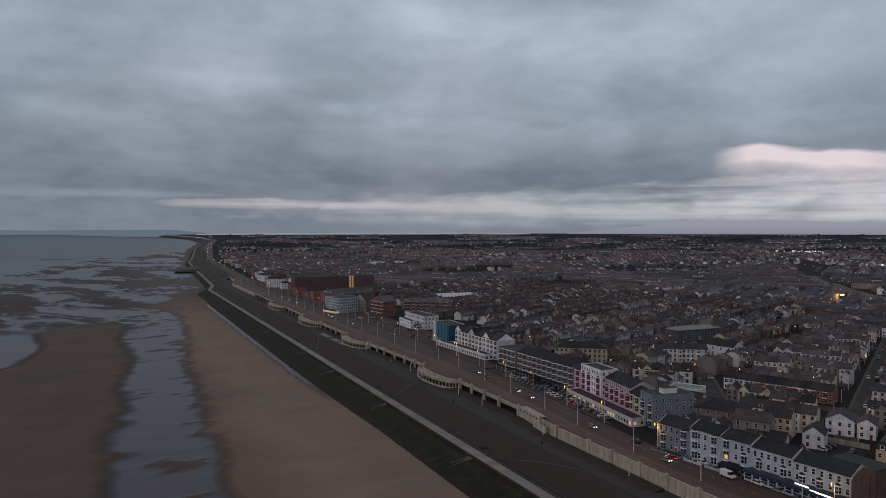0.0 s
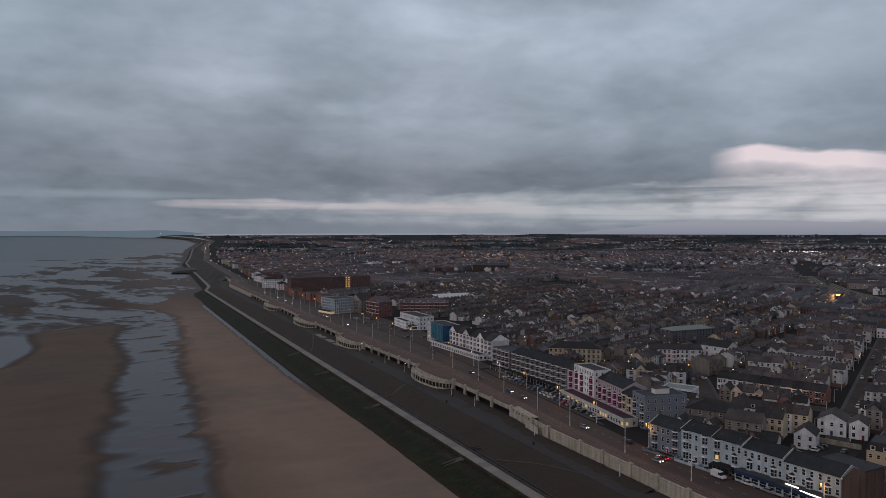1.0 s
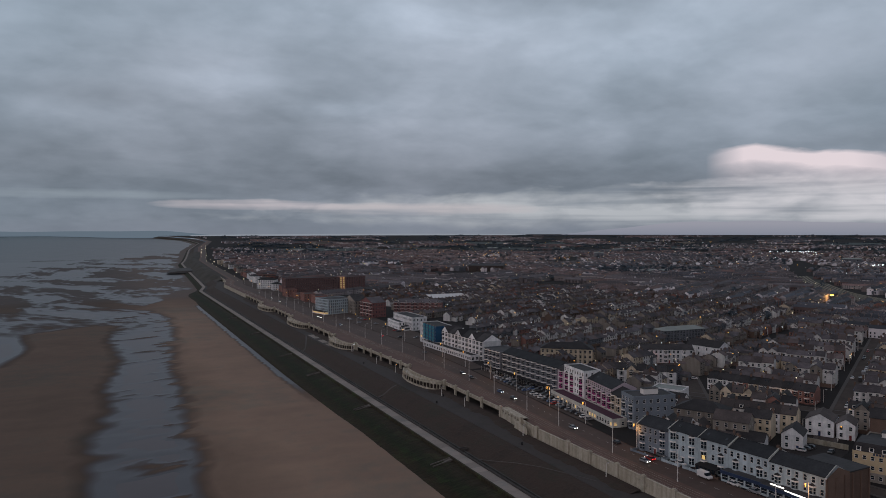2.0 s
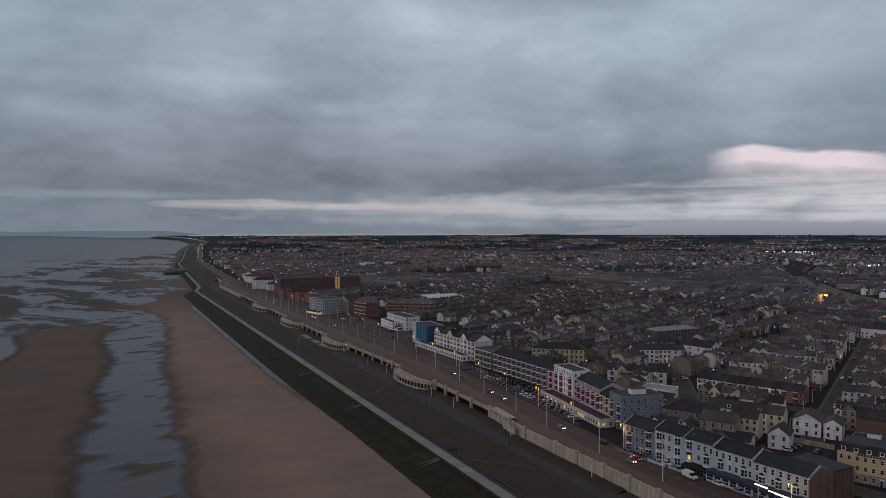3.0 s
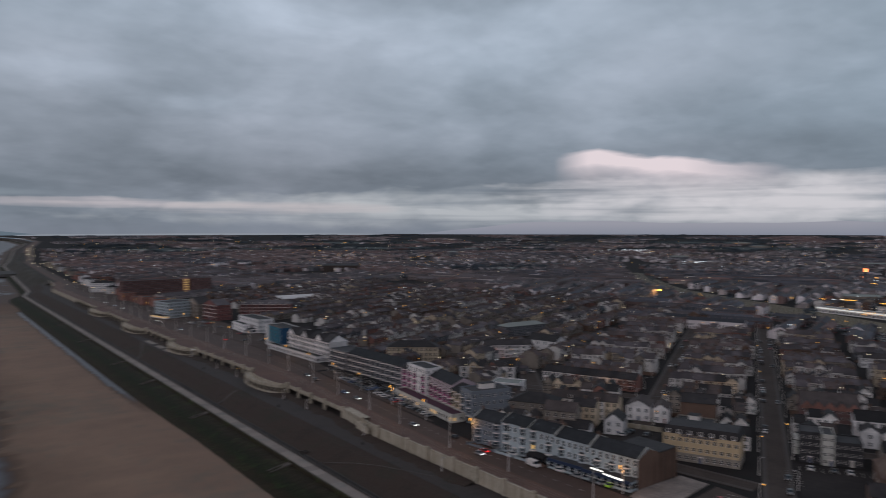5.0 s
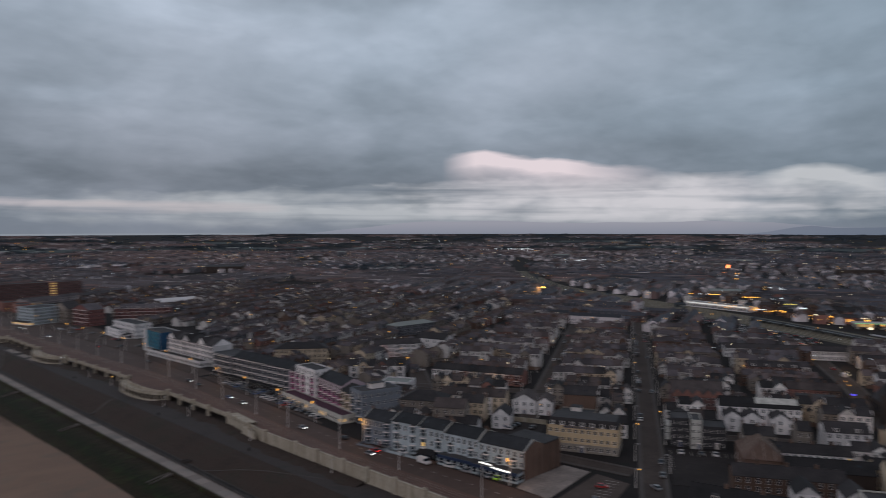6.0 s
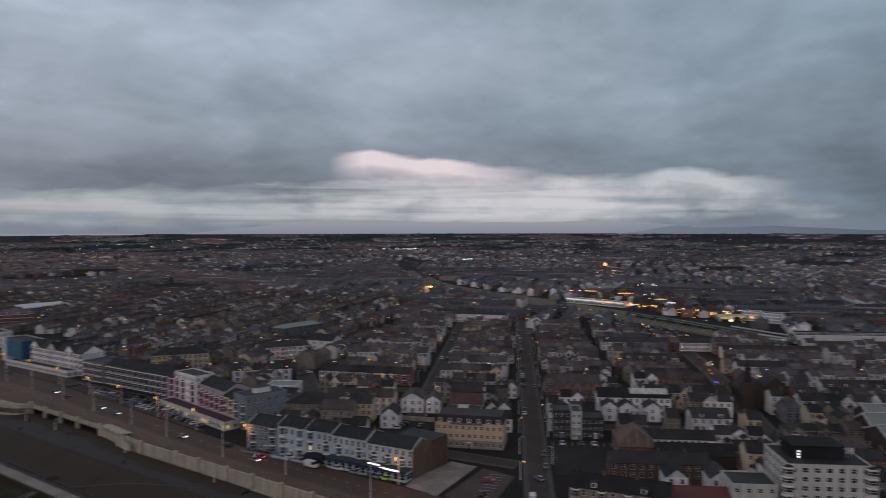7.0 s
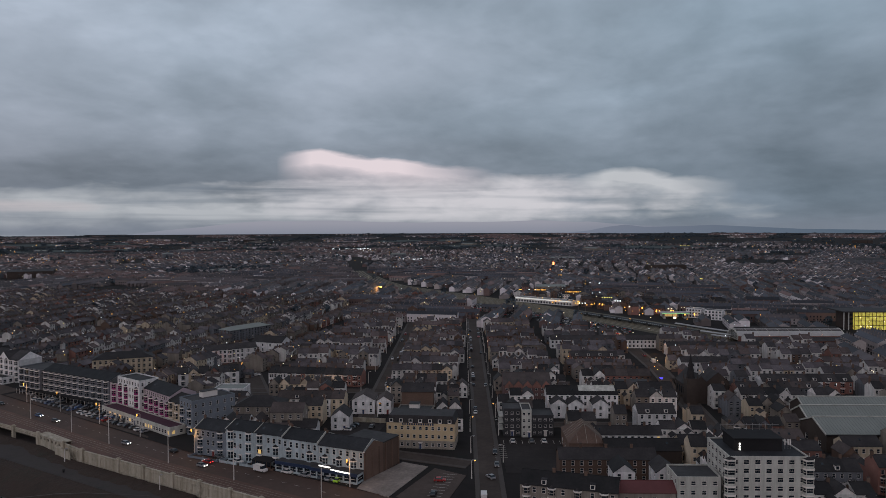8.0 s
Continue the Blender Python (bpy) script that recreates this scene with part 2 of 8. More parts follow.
def weed_zones():
    """Bare stained stone at the top of the sea wall, green weed below, brown wrack at its foot."""
    t = WEED.node_tree
    bsdf = t.nodes["Principled BSDF"]
    col = bsdf.inputs["Base Color"].links[0].from_socket
    geo = t.nodes.new("ShaderNodeNewGeometry")
    sep = t.nodes.new("ShaderNodeSeparateXYZ")
    t.links.new(geo.outputs["Position"], sep.inputs[0])
    wob = calc(t, "MULTIPLY", calc(t, "SUBTRACT", noise_of(t, geo.outputs["Position"], 0.22, 4, 0.6), 0.5), 2.6)
    k = calc(t, "DIVIDE", calc(t, "ADD", calc(t, "ADD", sep.outputs[2], wob), 13.4), 5.0)
    zone = ramp_of(t, k, [(0.06, (1.5, 1.15, 0.9)), (0.26, (1.2, 1.0, 0.75)), (0.42, (0.82, 1.12, 0.62)), (0.58, (0.9, 1.0, 0.72)), (0.72, (1.45, 1.2, 1.15)), (0.95, (1.9, 1.75, 1.75))])
    mp = t.nodes.new("ShaderNodeMapping")
    mp.inputs["Scale"].default_value = (0.15, 1.6, 0.8)
    t.links.new(geo.outputs["Position"], mp.inputs[0])
    block = ramp_of(t, noise_of(t, mp.outputs[0], 1.0, 3, 0.6), [(0.35, (0.6, 0.6, 0.6)), (0.6, (1.25, 1.25, 1.25))])
    t.links.new(blend(t, 1.0, blend(t, 1.0, col, zone, "MULTIPLY"), block, "MULTIPLY"), bsdf.inputs["Base Color"])


weed_zones()
ROCK = material("dark_rock", (0.05, 0.048, 0.047), 0.8, vary=0.5, patch=0.05, grain=0.4, bump_by=0.3)
DEPOTROOF = material("white_sheet_roof", (0.52, 0.53, 0.55), 0.6, vary=0.1, patch=0.05, grain=0.4)
WHITE = material("white_render", (0.63, 0.665, 0.70), 0.8, vary=0.25, patch=0.28, grain=0.9, hop=0.24)
streaks(WHITE, (0.80, 0.80, 0.79), 0.6)
YELLOW = material("yellow_render", (0.50, 0.41, 0.27), 0.85, vary=0.14, patch=0.2, grain=1.2)
PALEBLUE = material("pale_blue_white_render", (0.37, 0.455, 0.51), 0.85, vary=0.2, patch=0.25, grain=1.0, hop=0.12)
PAINTED = material("warm_white_painted_render", (0.70, 0.715, 0.73), 0.85, vary=0.25, patch=0.25, grain=0.9, hop=0.28)
OFFWHITE = material("off_white_render", (0.46, 0.485, 0.47), 0.85, vary=0.16, patch=0.2, grain=1.2)
CREAM = material("cream_render", (0.53, 0.47, 0.37), 0.85, vary=0.14, patch=0.2, grain=1.2, hop=0.18)
CHARCOAL = material("charcoal_cladding", (0.040, 0.041, 0.046), 0.8, vary=0.2, patch=0.2, grain=1.0)
GREY = material("grey_render", (0.135, 0.150, 0.175), 0.85, vary=0.25, patch=0.2, grain=1.2, hop=0.15)
BLUE = material("pale_blue_render", (0.165, 0.20, 0.24), 0.85, vary=0.25, patch=0.2, grain=1.2)
PINK = material("magenta_render", (0.29, 0.040, 0.17), 0.8, vary=0.12, patch=0.2, grain=1.2)
MAUVE = material("pale_mauve_render", (0.40, 0.35, 0.40), 0.85, vary=0.12, patch=0.2, grain=1.2)
PLUM = material("plum_felt_roof", (0.055, 0.020, 0.036), 0.8)
BRICK = material("red_brick", (0.235, 0.125, 0.106), 0.9, vary=0.25, patch=0.15, grain=2.0, hop=0.2)
PLUMBRICK = material("plum_brown_brick", (0.130, 0.082, 0.080), 0.9, vary=0.2, patch=0.1, grain=1.5)
CRIMSON = material("crimson_brick", (0.190, 0.092, 0.088), 0.9, vary=0.25, patch=0.15, grain=1.5)
BROWN = material("brown_brick", (0.125, 0.086, 0.068), 0.9, vary=0.25, patch=0.15, grain=2.0, hop=0.2)
PEBBLE = material("pebbledash", (0.235, 0.22, 0.20), 0.95, vary=0.2, patch=0.2, grain=2.5, hop=0.2)
for rendered in (PAINTED, CREAM, PALEBLUE, OFFWHITE, PEBBLE, GREY):
    streaks(rendered, (0.74, 0.73, 0.70), 0.55)
SLATE = material("slate_roof", (0.027, 0.0245, 0.026), 0.75, vary=0.55, patch=0.22, grain=1.3, hop=0.45, spec=0.25)
# Paler copies of slate and tile, with haze over the inland roofs painted in.
HAZESLATE = material("haze_paled_slate_roof", (0.070, 0.065, 0.073), 0.8, vary=0.5, patch=0.16, grain=0.9, isle=0.45, spec=0.25)
RUSTROOF = material("rust_brown_roof", (0.105, 0.070, 0.056), 0.8, vary=0.4, patch=0.18, grain=1.4)
HAZETILE = material("haze_paled_tile_roof", (0.086, 0.071, 0.072), 0.85, vary=0.5, patch=0.16, grain=0.9, isle=0.4)
DARKSLATE = material("dark_blue_slate_roof", (0.0205, 0.022, 0.0255), 0.75, vary=0.5, patch=0.25, grain=1.5, hop=0.35, spec=0.2)
TILE = material("brown_tile_roof", (0.054, 0.044, 0.043), 0.8, vary=0.5, patch=0.22, grain=1.6, hop=0.35)
FELT = material("grey_felt_roof", (0.042, 0.042, 0.045), 0.85, vary=0.35, patch=0.15, grain=0.6, hop=0.2)
SHEETRIB = material("sheet_roof_rib", (0.155, 0.182, 0.18), 0.75, vary=0.2)
PALEROOF = material("pale_sheet_roof", (0.205, 0.235, 0.228), 0.75, vary=0.15, patch=0.1, grain=0.6)
FRAME = material("white_frame", (0.70, 0.70, 0.69), 0.5, vary=0.08, patch=1.0, grain=4.0)
DARKTRIM = material("dark_trim", (0.02, 0.02, 0.022), 0.85, spec=0.15)
STEEL = material("galvanised_steel", (0.33, 0.34, 0.35), 0.45, metal=0.6, vary=0.1)
WORN = material("worn_concrete", (0.215, 0.195, 0.182), 0.9, vary=0.55, patch=0.12, grain=0.9)
ROADTAR = material("brown_tarmac", (0.066, 0.043, 0.035), 0.75, vary=0.3, patch=0.05, grain=0.4)
RAIL = material("worn_rail", (0.24, 0.22, 0.19), 0.45, metal=0.5)
MARKING = material("worn_white_paint", (0.42, 0.42, 0.40), 0.8, vary=0.3, patch=0.3, grain=2.0)
# Dark stone; on the gallery back it stands for recess shade.
DARKWALL = material("dark_stone_and_recess_shade", (0.055, 0.044, 0.039), 0.9, vary=0.3)
SAND = material("wet_sand", (0.226, 0.163, 0.125), 0.7, vary=0.22, patch=0.012, grain=0.09, tint=(0.185, 0.140, 0.108), spec=0.15)


def wet_sand():
    """Sand turns dark and glossy where the last tide left a film of water."""
    t = SAND.node_tree
    bsdf = t.nodes["Principled BSDF"]
    col = bsdf.inputs["Base Color"].links[0].from_socket
    sep = t.nodes.new("ShaderNodeSeparateXYZ")
    pos = t.nodes.new("ShaderNodeNewGeometry").outputs["Position"]
    t.links.new(pos, sep.inputs[0])
    broad = calc(t, "SUBTRACT", noise_of(t, pos, 0.014, 4, 0.55), 0.5)
    film = calc(t, "DIVIDE", calc(t, "ADD", calc(t, "ADD", sep.outputs[2], 13.50), calc(t, "MULTIPLY", broad, 0.22)), 0.45)
    # the flats to the north never drain
    film = calc(t, "SUBTRACT", film, calc(t, "MULTIPLY", calc(t, "DIVIDE", calc(t, "SUBTRACT", sep.outputs[1], 860.0), 300.0, clamp=True), 0.20))
    film = calc(t, "MINIMUM", calc(t, "MAXIMUM", film, 0.0), calc(t, "SUBTRACT", 1.0, calc(t, "MULTIPLY", calc(t, "DIVIDE", calc(t, "SUBTRACT", sep.outputs[1], 860.0), 300.0, clamp=True), 0.62)))
    low = ramp_of(t, film, [(0.0, (0.50, 0.48, 0.47)), (0.35, (0.56, 0.55, 0.54)), (0.75, (0.78, 0.78, 0.78)), (1.0, (1.0, 1.0, 1.0))])
    # the upper beach has drained longest
    k = calc(t, "ADD", calc(t, "DIVIDE", sep.outputs[0], 110.0), calc(t, "MULTIPLY", broad, 0.6))
    wet = ramp_of(t, k, [(0.05, (0.52, 0.53, 0.54)), (0.45, (0.72, 0.72, 0.72)), (0.72, (1.0, 1.0, 1.0)), (1.0, (0.90, 0.90, 0.91))])
    mp = t.nodes.new("ShaderNodeMapping")
    mp.inputs["Scale"].default_value = (0.02, 0.045, 1.0)
    mp.inputs["Rotation"].default_value = (0, 0, radians(22))
    t.links.new(pos, mp.inputs[0])
    comb = ramp_of(t, noise_of(t, mp.outputs[0], 1.0, 5, 0.6, 0.3), [(0.30, (0.90, 0.90, 0.91)), (0.65, (1.06, 1.06, 1.05))])
    col = blend(t, 1.0, blend(t, 1.0, blend(t, 1.0, col, wet, "MULTIPLY"), low, "MULTIPLY"), comb, "MULTIPLY")
    sheet = ramp_of(t, film, [(0.0, (0, 0, 0)), (0.55, (1, 1, 1))])
    t.links.new(blend(t, sheet, (0.070, 0.060, 0.065), col), bsdf.inputs["Base Color"])
    for sock, wet_v, dry_v in (("Roughness", 0.30, 0.80), ("Specular IOR Level", 0.08, 0.09)):
        g = t.nodes.new("ShaderNodeMapRange")
        t.links.new(film, g.inputs[0])
        g.inputs[1].default_value, g.inputs[2].default_value = 0.0, 0.50
        g.inputs[3].default_value, g.inputs[4].default_value = wet_v, dry_v
        t.links.new(g.outputs[0], bsdf.inputs[sock])


wet_sand()


WATER = material("shallow_sea_water", (0.070, 0.060, 0.065), 0.30, vary=0.12, patch=0.008, grain=0.05, spec=0.08)


def foam_lines():
    """Thin broken lines of foam on the shallows."""
    t = WATER.node_tree
    bsdf = t.nodes["Principled BSDF"]
    col = bsdf.inputs["Base Color"].links[0].from_socket
    mp = t.nodes.new("ShaderNodeMapping")
    mp.inputs["Scale"].default_value = (0.020, 0.0065, 1.0)
    mp.inputs["Rotation"].default_value = (0, 0, radians(-14))
    t.links.new(t.nodes.new("ShaderNodeNewGeometry").outputs["Position"], mp.inputs[0])
    n = noise_of(t, mp.outputs[0], 1.0, 8, 0.66, 0.5)
    k = ramp_of(t, n, [(0.50, (0, 0, 0)), (0.56, (0.55, 0.55, 0.55)), (0.60, (0.1, 0.1, 0.1)), (0.68, (0.6, 0.6, 0.6)), (0.72, (0, 0, 0))])
    sep = t.nodes.new("ShaderNodeSeparateXYZ")
    t.links.new(t.nodes.new("ShaderNodeNewGeometry").outputs["Position"], sep.inputs[0])
    # deeper, clearer water offshore
    off = calc(t, "SUBTRACT", sep.outputs[0], calc(t, "MULTIPLY", sep.outputs[1], 0.16))
    deep = calc(t, "DIVIDE", calc(t, "ADD", off, 1250.0), 950.0, clamp=True)
    calm = calc(t, "DIVIDE", calc(t, "SUBTRACT", sep.outputs[1], 780.0), 240.0, clamp=True)
    shal = blend(t, calc(t, "MULTIPLY", k, calm), col, (0.145, 0.128, 0.140))
    mq = t.nodes.new("ShaderNodeMapping")
    mq.inputs["Scale"].default_value = (0.011, 0.0038, 1.0)
    mq.inputs["Rotation"].default_value = (0, 0, radians(-14))
    t.links.new(t.nodes.new("ShaderNodeNewGeometry").outputs["Position"], mq.inputs[0])
    shoal = ramp_of(t, noise_of(t, mq.outputs[0], 1.3, 8, 0.62, 0.6), [(0.42, (0, 0, 0)), (0.52, (0.75, 0.75, 0.75)), (0.62, (0.2, 0.2, 0.2)), (0.70, (0.85, 0.85, 0.85))])
    shal = blend(t, calc(t, "MULTIPLY", shoal, calm), shal, (0.040, 0.031, 0.028))
    t.links.new(blend(t, deep, (0.016, 0.032, 0.038), shal), bsdf.inputs["Base Color"])


foam_lines()
CLIFF = material("rough_grassy_cliff", (0.044, 0.040, 0.033), 0.95, vary=0.5, patch=0.03, grain=0.15, bump_by=0.4)
# Far hills and bay are no lamps; they glow to paint the haze.
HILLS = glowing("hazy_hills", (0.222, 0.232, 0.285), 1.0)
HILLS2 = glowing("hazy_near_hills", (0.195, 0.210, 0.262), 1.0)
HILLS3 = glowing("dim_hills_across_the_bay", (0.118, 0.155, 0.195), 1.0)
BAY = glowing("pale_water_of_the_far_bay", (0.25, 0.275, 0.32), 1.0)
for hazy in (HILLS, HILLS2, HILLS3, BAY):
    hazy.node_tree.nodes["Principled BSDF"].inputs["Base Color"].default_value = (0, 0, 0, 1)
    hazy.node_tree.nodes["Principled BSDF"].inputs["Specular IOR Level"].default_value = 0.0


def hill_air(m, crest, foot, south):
    """Haze painted into the hills' glow: paler at the crest than at the foot, bluer under the thick cloud to the
    south-east.
    """
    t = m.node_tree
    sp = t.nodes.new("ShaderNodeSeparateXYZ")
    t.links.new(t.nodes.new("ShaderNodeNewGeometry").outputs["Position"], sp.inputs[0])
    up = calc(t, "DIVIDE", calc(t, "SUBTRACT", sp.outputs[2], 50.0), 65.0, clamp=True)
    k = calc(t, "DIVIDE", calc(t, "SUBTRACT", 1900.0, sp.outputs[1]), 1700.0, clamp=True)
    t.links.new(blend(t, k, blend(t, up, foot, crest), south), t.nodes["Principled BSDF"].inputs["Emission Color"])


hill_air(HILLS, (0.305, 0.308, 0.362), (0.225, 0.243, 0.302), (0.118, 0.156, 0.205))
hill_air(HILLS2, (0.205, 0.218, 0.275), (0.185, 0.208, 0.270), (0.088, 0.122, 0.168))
GLASS = glass("window_glass", (0.018, 0.022, 0.028))
AMBER = glowing("amber_lamp", (1.0, 0.46, 0.07), 2.6)
SOFTLIT = glowing("dim_white_strip", (1.0, 0.97, 0.88), 0.55)
WARM = glowing("warm_lit_window", (1.0, 0.62, 0.22), 0.42)
COOL = glowing("white_lamp", (0.9, 0.95, 1.0), 2.2)

YELLOWFLOOD = glowing("yellow_floodlight", (1.0, 0.80, 0.15), 1.6)
WARMWHITE = glowing("warm_white_lamp", (1.0, 0.80, 0.52), 2.2)
DOORS = [material("painted_door", c, 0.5, vary=0.1) for c in ((0.03, 0.03, 0.04), (0.55, 0.55, 0.53), (0.16, 0.03, 0.03), (0.03, 0.05, 0.12))]
REDTILE = material("red_sheet_roof", (0.105, 0.036, 0.038), 0.7, vary=0.2)
TEAL = material("blue_scaffold_sheeting", (0.025, 0.21, 0.30), 0.6, vary=0.35, patch=0.15, grain=0.5, tint=(0.03, 0.26, 0.25))
DEEPTEAL = material("dark_blue_scaffold_sheeting", (0.018, 0.075, 0.16), 0.6, vary=0.3, patch=0.15, grain=0.5)
NAVY = material("navy_fascia", (0.02, 0.035, 0.08), 0.5)
PURPLE = glowing("purple_sign", (0.13, 0.10, 1.0), 1.0)
SIGNLIT = glowing("white_lit_sign", (1.0, 0.97, 0.9), 1.5)
YELLOWLIT = glowing("yellow_lit_interior", (0.80, 0.66, 0.10), 0.6)
yt = YELLOWLIT.node_tree
yk = noise_of(yt, yt.nodes.new("ShaderNodeNewGeometry").outputs["Position"], 0.35, 3, 0.7)
yt.links.new(ramp_of(yt, yk, [(0.35, (0.16, 0.14, 0.03)), (0.55, (0.62, 0.50, 0.09)), (0.72, (1.0, 0.85, 0.25))]), yt.nodes["Principled BSDF"].inputs["Emission Color"])
REDGLOW = glowing("red_orange_light", (1.0, 0.25, 0.08), 5.0)
HEAD = glowing("headlight", (1.0, 0.97, 0.9), 3.0)
TAIL = glowing("tail_light", (1.0, 0.03, 0.03), 4.0)
# Station lamplight is painted into the pale yellow ballast; the copy beyond is darker.
BALLAST = material("lamplit_ballast", (0.088, 0.080, 0.058), 0.95, vary=0.3, patch=0.03, grain=0.2)
UNLITBALLAST = material("unlit_ballast", (0.040, 0.040, 0.036), 0.95, vary=0.35, patch=0.03, grain=0.2)
RAILBED = material("track_bed", (0.20, 0.18, 0.128), 0.9, vary=0.25, patch=0.05, grain=0.3)
COACH = material("coach_paint", (0.035, 0.04, 0.043), 0.5)
PLATROOF = material("pale_platform_roof", (0.36, 0.37, 0.38), 0.7, vary=0.25, patch=0.08, grain=0.5)
GREENLIT = glowing("green_lit_canopy_edge", (0.45, 1.0, 0.42), 0.5)
PALEGLASS = glass("coach_window", (0.32, 0.34, 0.36), 0.2)
POLE = material("pale_lamp_paint", (0.55, 0.55, 0.54), 0.5, vary=0.1)
TYRE = material("black_rubber", (0.02, 0.02, 0.02), 0.8)
CARS = [material("car_paint", c, 0.3, vary=0.04, spec=0.5) for c in ((0.60, 0.61, 0.62), (0.03, 0.03, 0.035), (0.22, 0.23, 0.25), (0.30, 0.03, 0.03), (0.05, 0.09, 0.20), (0.10, 0.105, 0.11), (0.33, 0.62, 0.03))]
# Far walls, roofs, trees and fields carry distance haze as cooler base colours.
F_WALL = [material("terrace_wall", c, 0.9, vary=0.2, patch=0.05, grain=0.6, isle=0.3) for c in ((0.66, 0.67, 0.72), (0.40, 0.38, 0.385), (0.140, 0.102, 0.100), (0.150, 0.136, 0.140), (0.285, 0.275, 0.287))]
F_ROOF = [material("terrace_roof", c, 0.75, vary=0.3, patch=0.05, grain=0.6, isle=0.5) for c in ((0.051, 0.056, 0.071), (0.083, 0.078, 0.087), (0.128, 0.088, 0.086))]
BARK = material("dark_bark", (0.05, 0.042, 0.036), 0.95, vary=0.3)
LEAF = material("hazed_evergreen", (0.056, 0.078, 0.098), 0.9, vary=0.4, patch=0.05, grain=0.5, isle=0.35)
FIELD = material("hazed_field", (0.050, 0.066, 0.068), 0.95, vary=0.4, patch=0.01, grain=0.05)

# ---------------------------------------------------------------- mesh tools


class Build:
    """Collects faces of one mesh with material slots."""

    def __init__(self):
        self.v, self.f, self.m = [], [], []

    def face(self, pts, mi=0):
        n = len(self.v)
        self.v.extend(pts)
        self.f.append(tuple(range(n, n + len(pts))))
        self.m.append(mi)

    def box(self, x0, y0, z0, x1, y1, z1, mi=0, bottom=False):
        n = len(self.v)
        self.v.extend([(x0, y0, z0), (x1, y0, z0), (x1, y1, z0), (x0, y1, z0), (x0, y0, z1), (x1, y0, z1), (x1, y1, z1), (x0, y1, z1)])
        fs = [(4, 5, 6, 7), (0, 1, 5, 4), (1, 2, 6, 5), (2, 3, 7, 6), (3, 0, 4, 7)]
        if bottom:
            fs.append((3, 2, 1, 0))
        self.f.extend(tuple(n + i for i in q) for q in fs)
        self.m.extend([mi] * len(fs))

    def obox(self, m, x0, y0, z0, x1, y1, z1, mi=0, bottom=True):
        k = len(self.v)
        self.box(x0, y0, z0, x1, y1, z1, mi, bottom)
        self.v[k:] = [tuple(m @ Vector(p)) for p in self.v[k:]]

    def rod(self, pts, r, sides=6, mi=0):
        rings = []
        for i, p in enumerate(pts):
            p = Vector(p)
            d = (Vector(pts[min(i + 1, len(pts) - 1)]) - Vector(pts[max(i - 1, 0)])).normalized()
            a = d.orthogonal().normalized()
            b = d.cross(a)
            rr = r[i] if isinstance(r, (list, tuple)) else r
            k = len(self.v)
            self.v.extend(tuple(p + (a * math.cos(q) + b * math.sin(q)) * rr) for q in [2 * math.pi * j / sides for j in range(sides)])
            rings.append(k)
        for a, b in zip(rings, rings[1:]):
            for j in range(sides):
                self.f.append((a + j, a + (j + 1) % sides, b + (j + 1) % sides, b + j))
                self.m.append(mi)
        for k, rev in ((rings[0], True), (rings[-1], False)):
            q = tuple(range(k, k + sides))
            self.f.append(q[::-1] if rev else q)
            self.m.append(mi)

    def data(self, name, mats):
        me = bpy.data.meshes.new(name)
        me.from_pydata(self.v, [], self.f)
        for mat in mats:
            me.materials.append(mat)
        me.polygons.foreach_set("material_index", self.m)
        me.update()
        return me


def part(name, data, parent, m=None, label="", mats=None):
    if isinstance(data, Build):
        data = data.data(name, mats)
    ob = new(name, data)
    ob.parent = parent
    if m is not None:
        ob.matrix_basis = m
    return tagged(ob, label)


def thing(name, label, category, m=None, group="", kind="", data=None):
    ob = new(name, data)
    if m is not None:
        ob.matrix_basis = m
    return tagged(ob, label, category, group, kind)


def slab(name, label, b, mats, category="ground"):
    return tagged(new(name, b.data(name, mats)), label, category, kind="structure")


def turned(x, y, ang, z=0.0):
    return pose(x, y, z, 0, 0, ang)


def wall_side(b, m, w, h, wins, mi=0, depth=0.18, pane=None, frame_mi=None, base=0.0):
    """One facade in the plane y=0 of m, with real openings; wins are (x0, z0, x1, z1). pane: slot for glass set into the same mesh."""
    xs = sorted({0.0, w, *[a for q in wins for a in (q[0], q[2])]})
    zs = sorted({base, h, *[a for q in wins for a in (q[1], q[3])]})
    put = lambda p: tuple(m @ Vector(p))
    for x0, x1 in zip(xs, xs[1:]):
        cx = (x0 + x1) / 2
        col = [q for q in wins if q[0] < cx < q[2]]
        z = base
        for q in sorted(col, key=lambda q: q[1]):
            b.face([put((x0, 0, z)), put((x1, 0, z)), put((x1, 0, q[1])), put((x0, 0, q[1]))], mi)
            z = q[3]
        b.face([put((x0, 0, z)), put((x1, 0, z)), put((x1, 0, h)), put((x0, 0, h))], mi)
    for x0, z0, x1, z1 in wins:
        c = [(x0, z0), (x1, z0), (x1, z1), (x0, z1)]
        for (ax, az), (bx, bz) in zip(c, c[1:] + c[:1]):
            b.face([put((ax, 0, az)), put((ax, depth, az)), put((bx, depth, bz)), put((bx, 0, bz))], mi)
        if pane is not None:
            b.face([put((x0, depth, z0)), put((x1, depth, z0)), put((x1, depth, z1)), put((x0, depth, z1))], pane)
            if frame_mi is not None:
                zm = (z0 + z1) / 2
                b.face([put((x0, depth - 0.05, zm - 0.05)), put((x1, depth - 0.05, zm - 0.05)), put((x1, depth - 0.05, zm + 0.05)), put((x0, depth - 0.05, zm + 0.05))], frame_mi)


# grid of inland streets: s runs inland, r across it
def grid(s, r):
    return 0.866 * s + 0.5 * r, 0.5 * s - 0.866 * r


GRID = 30.0

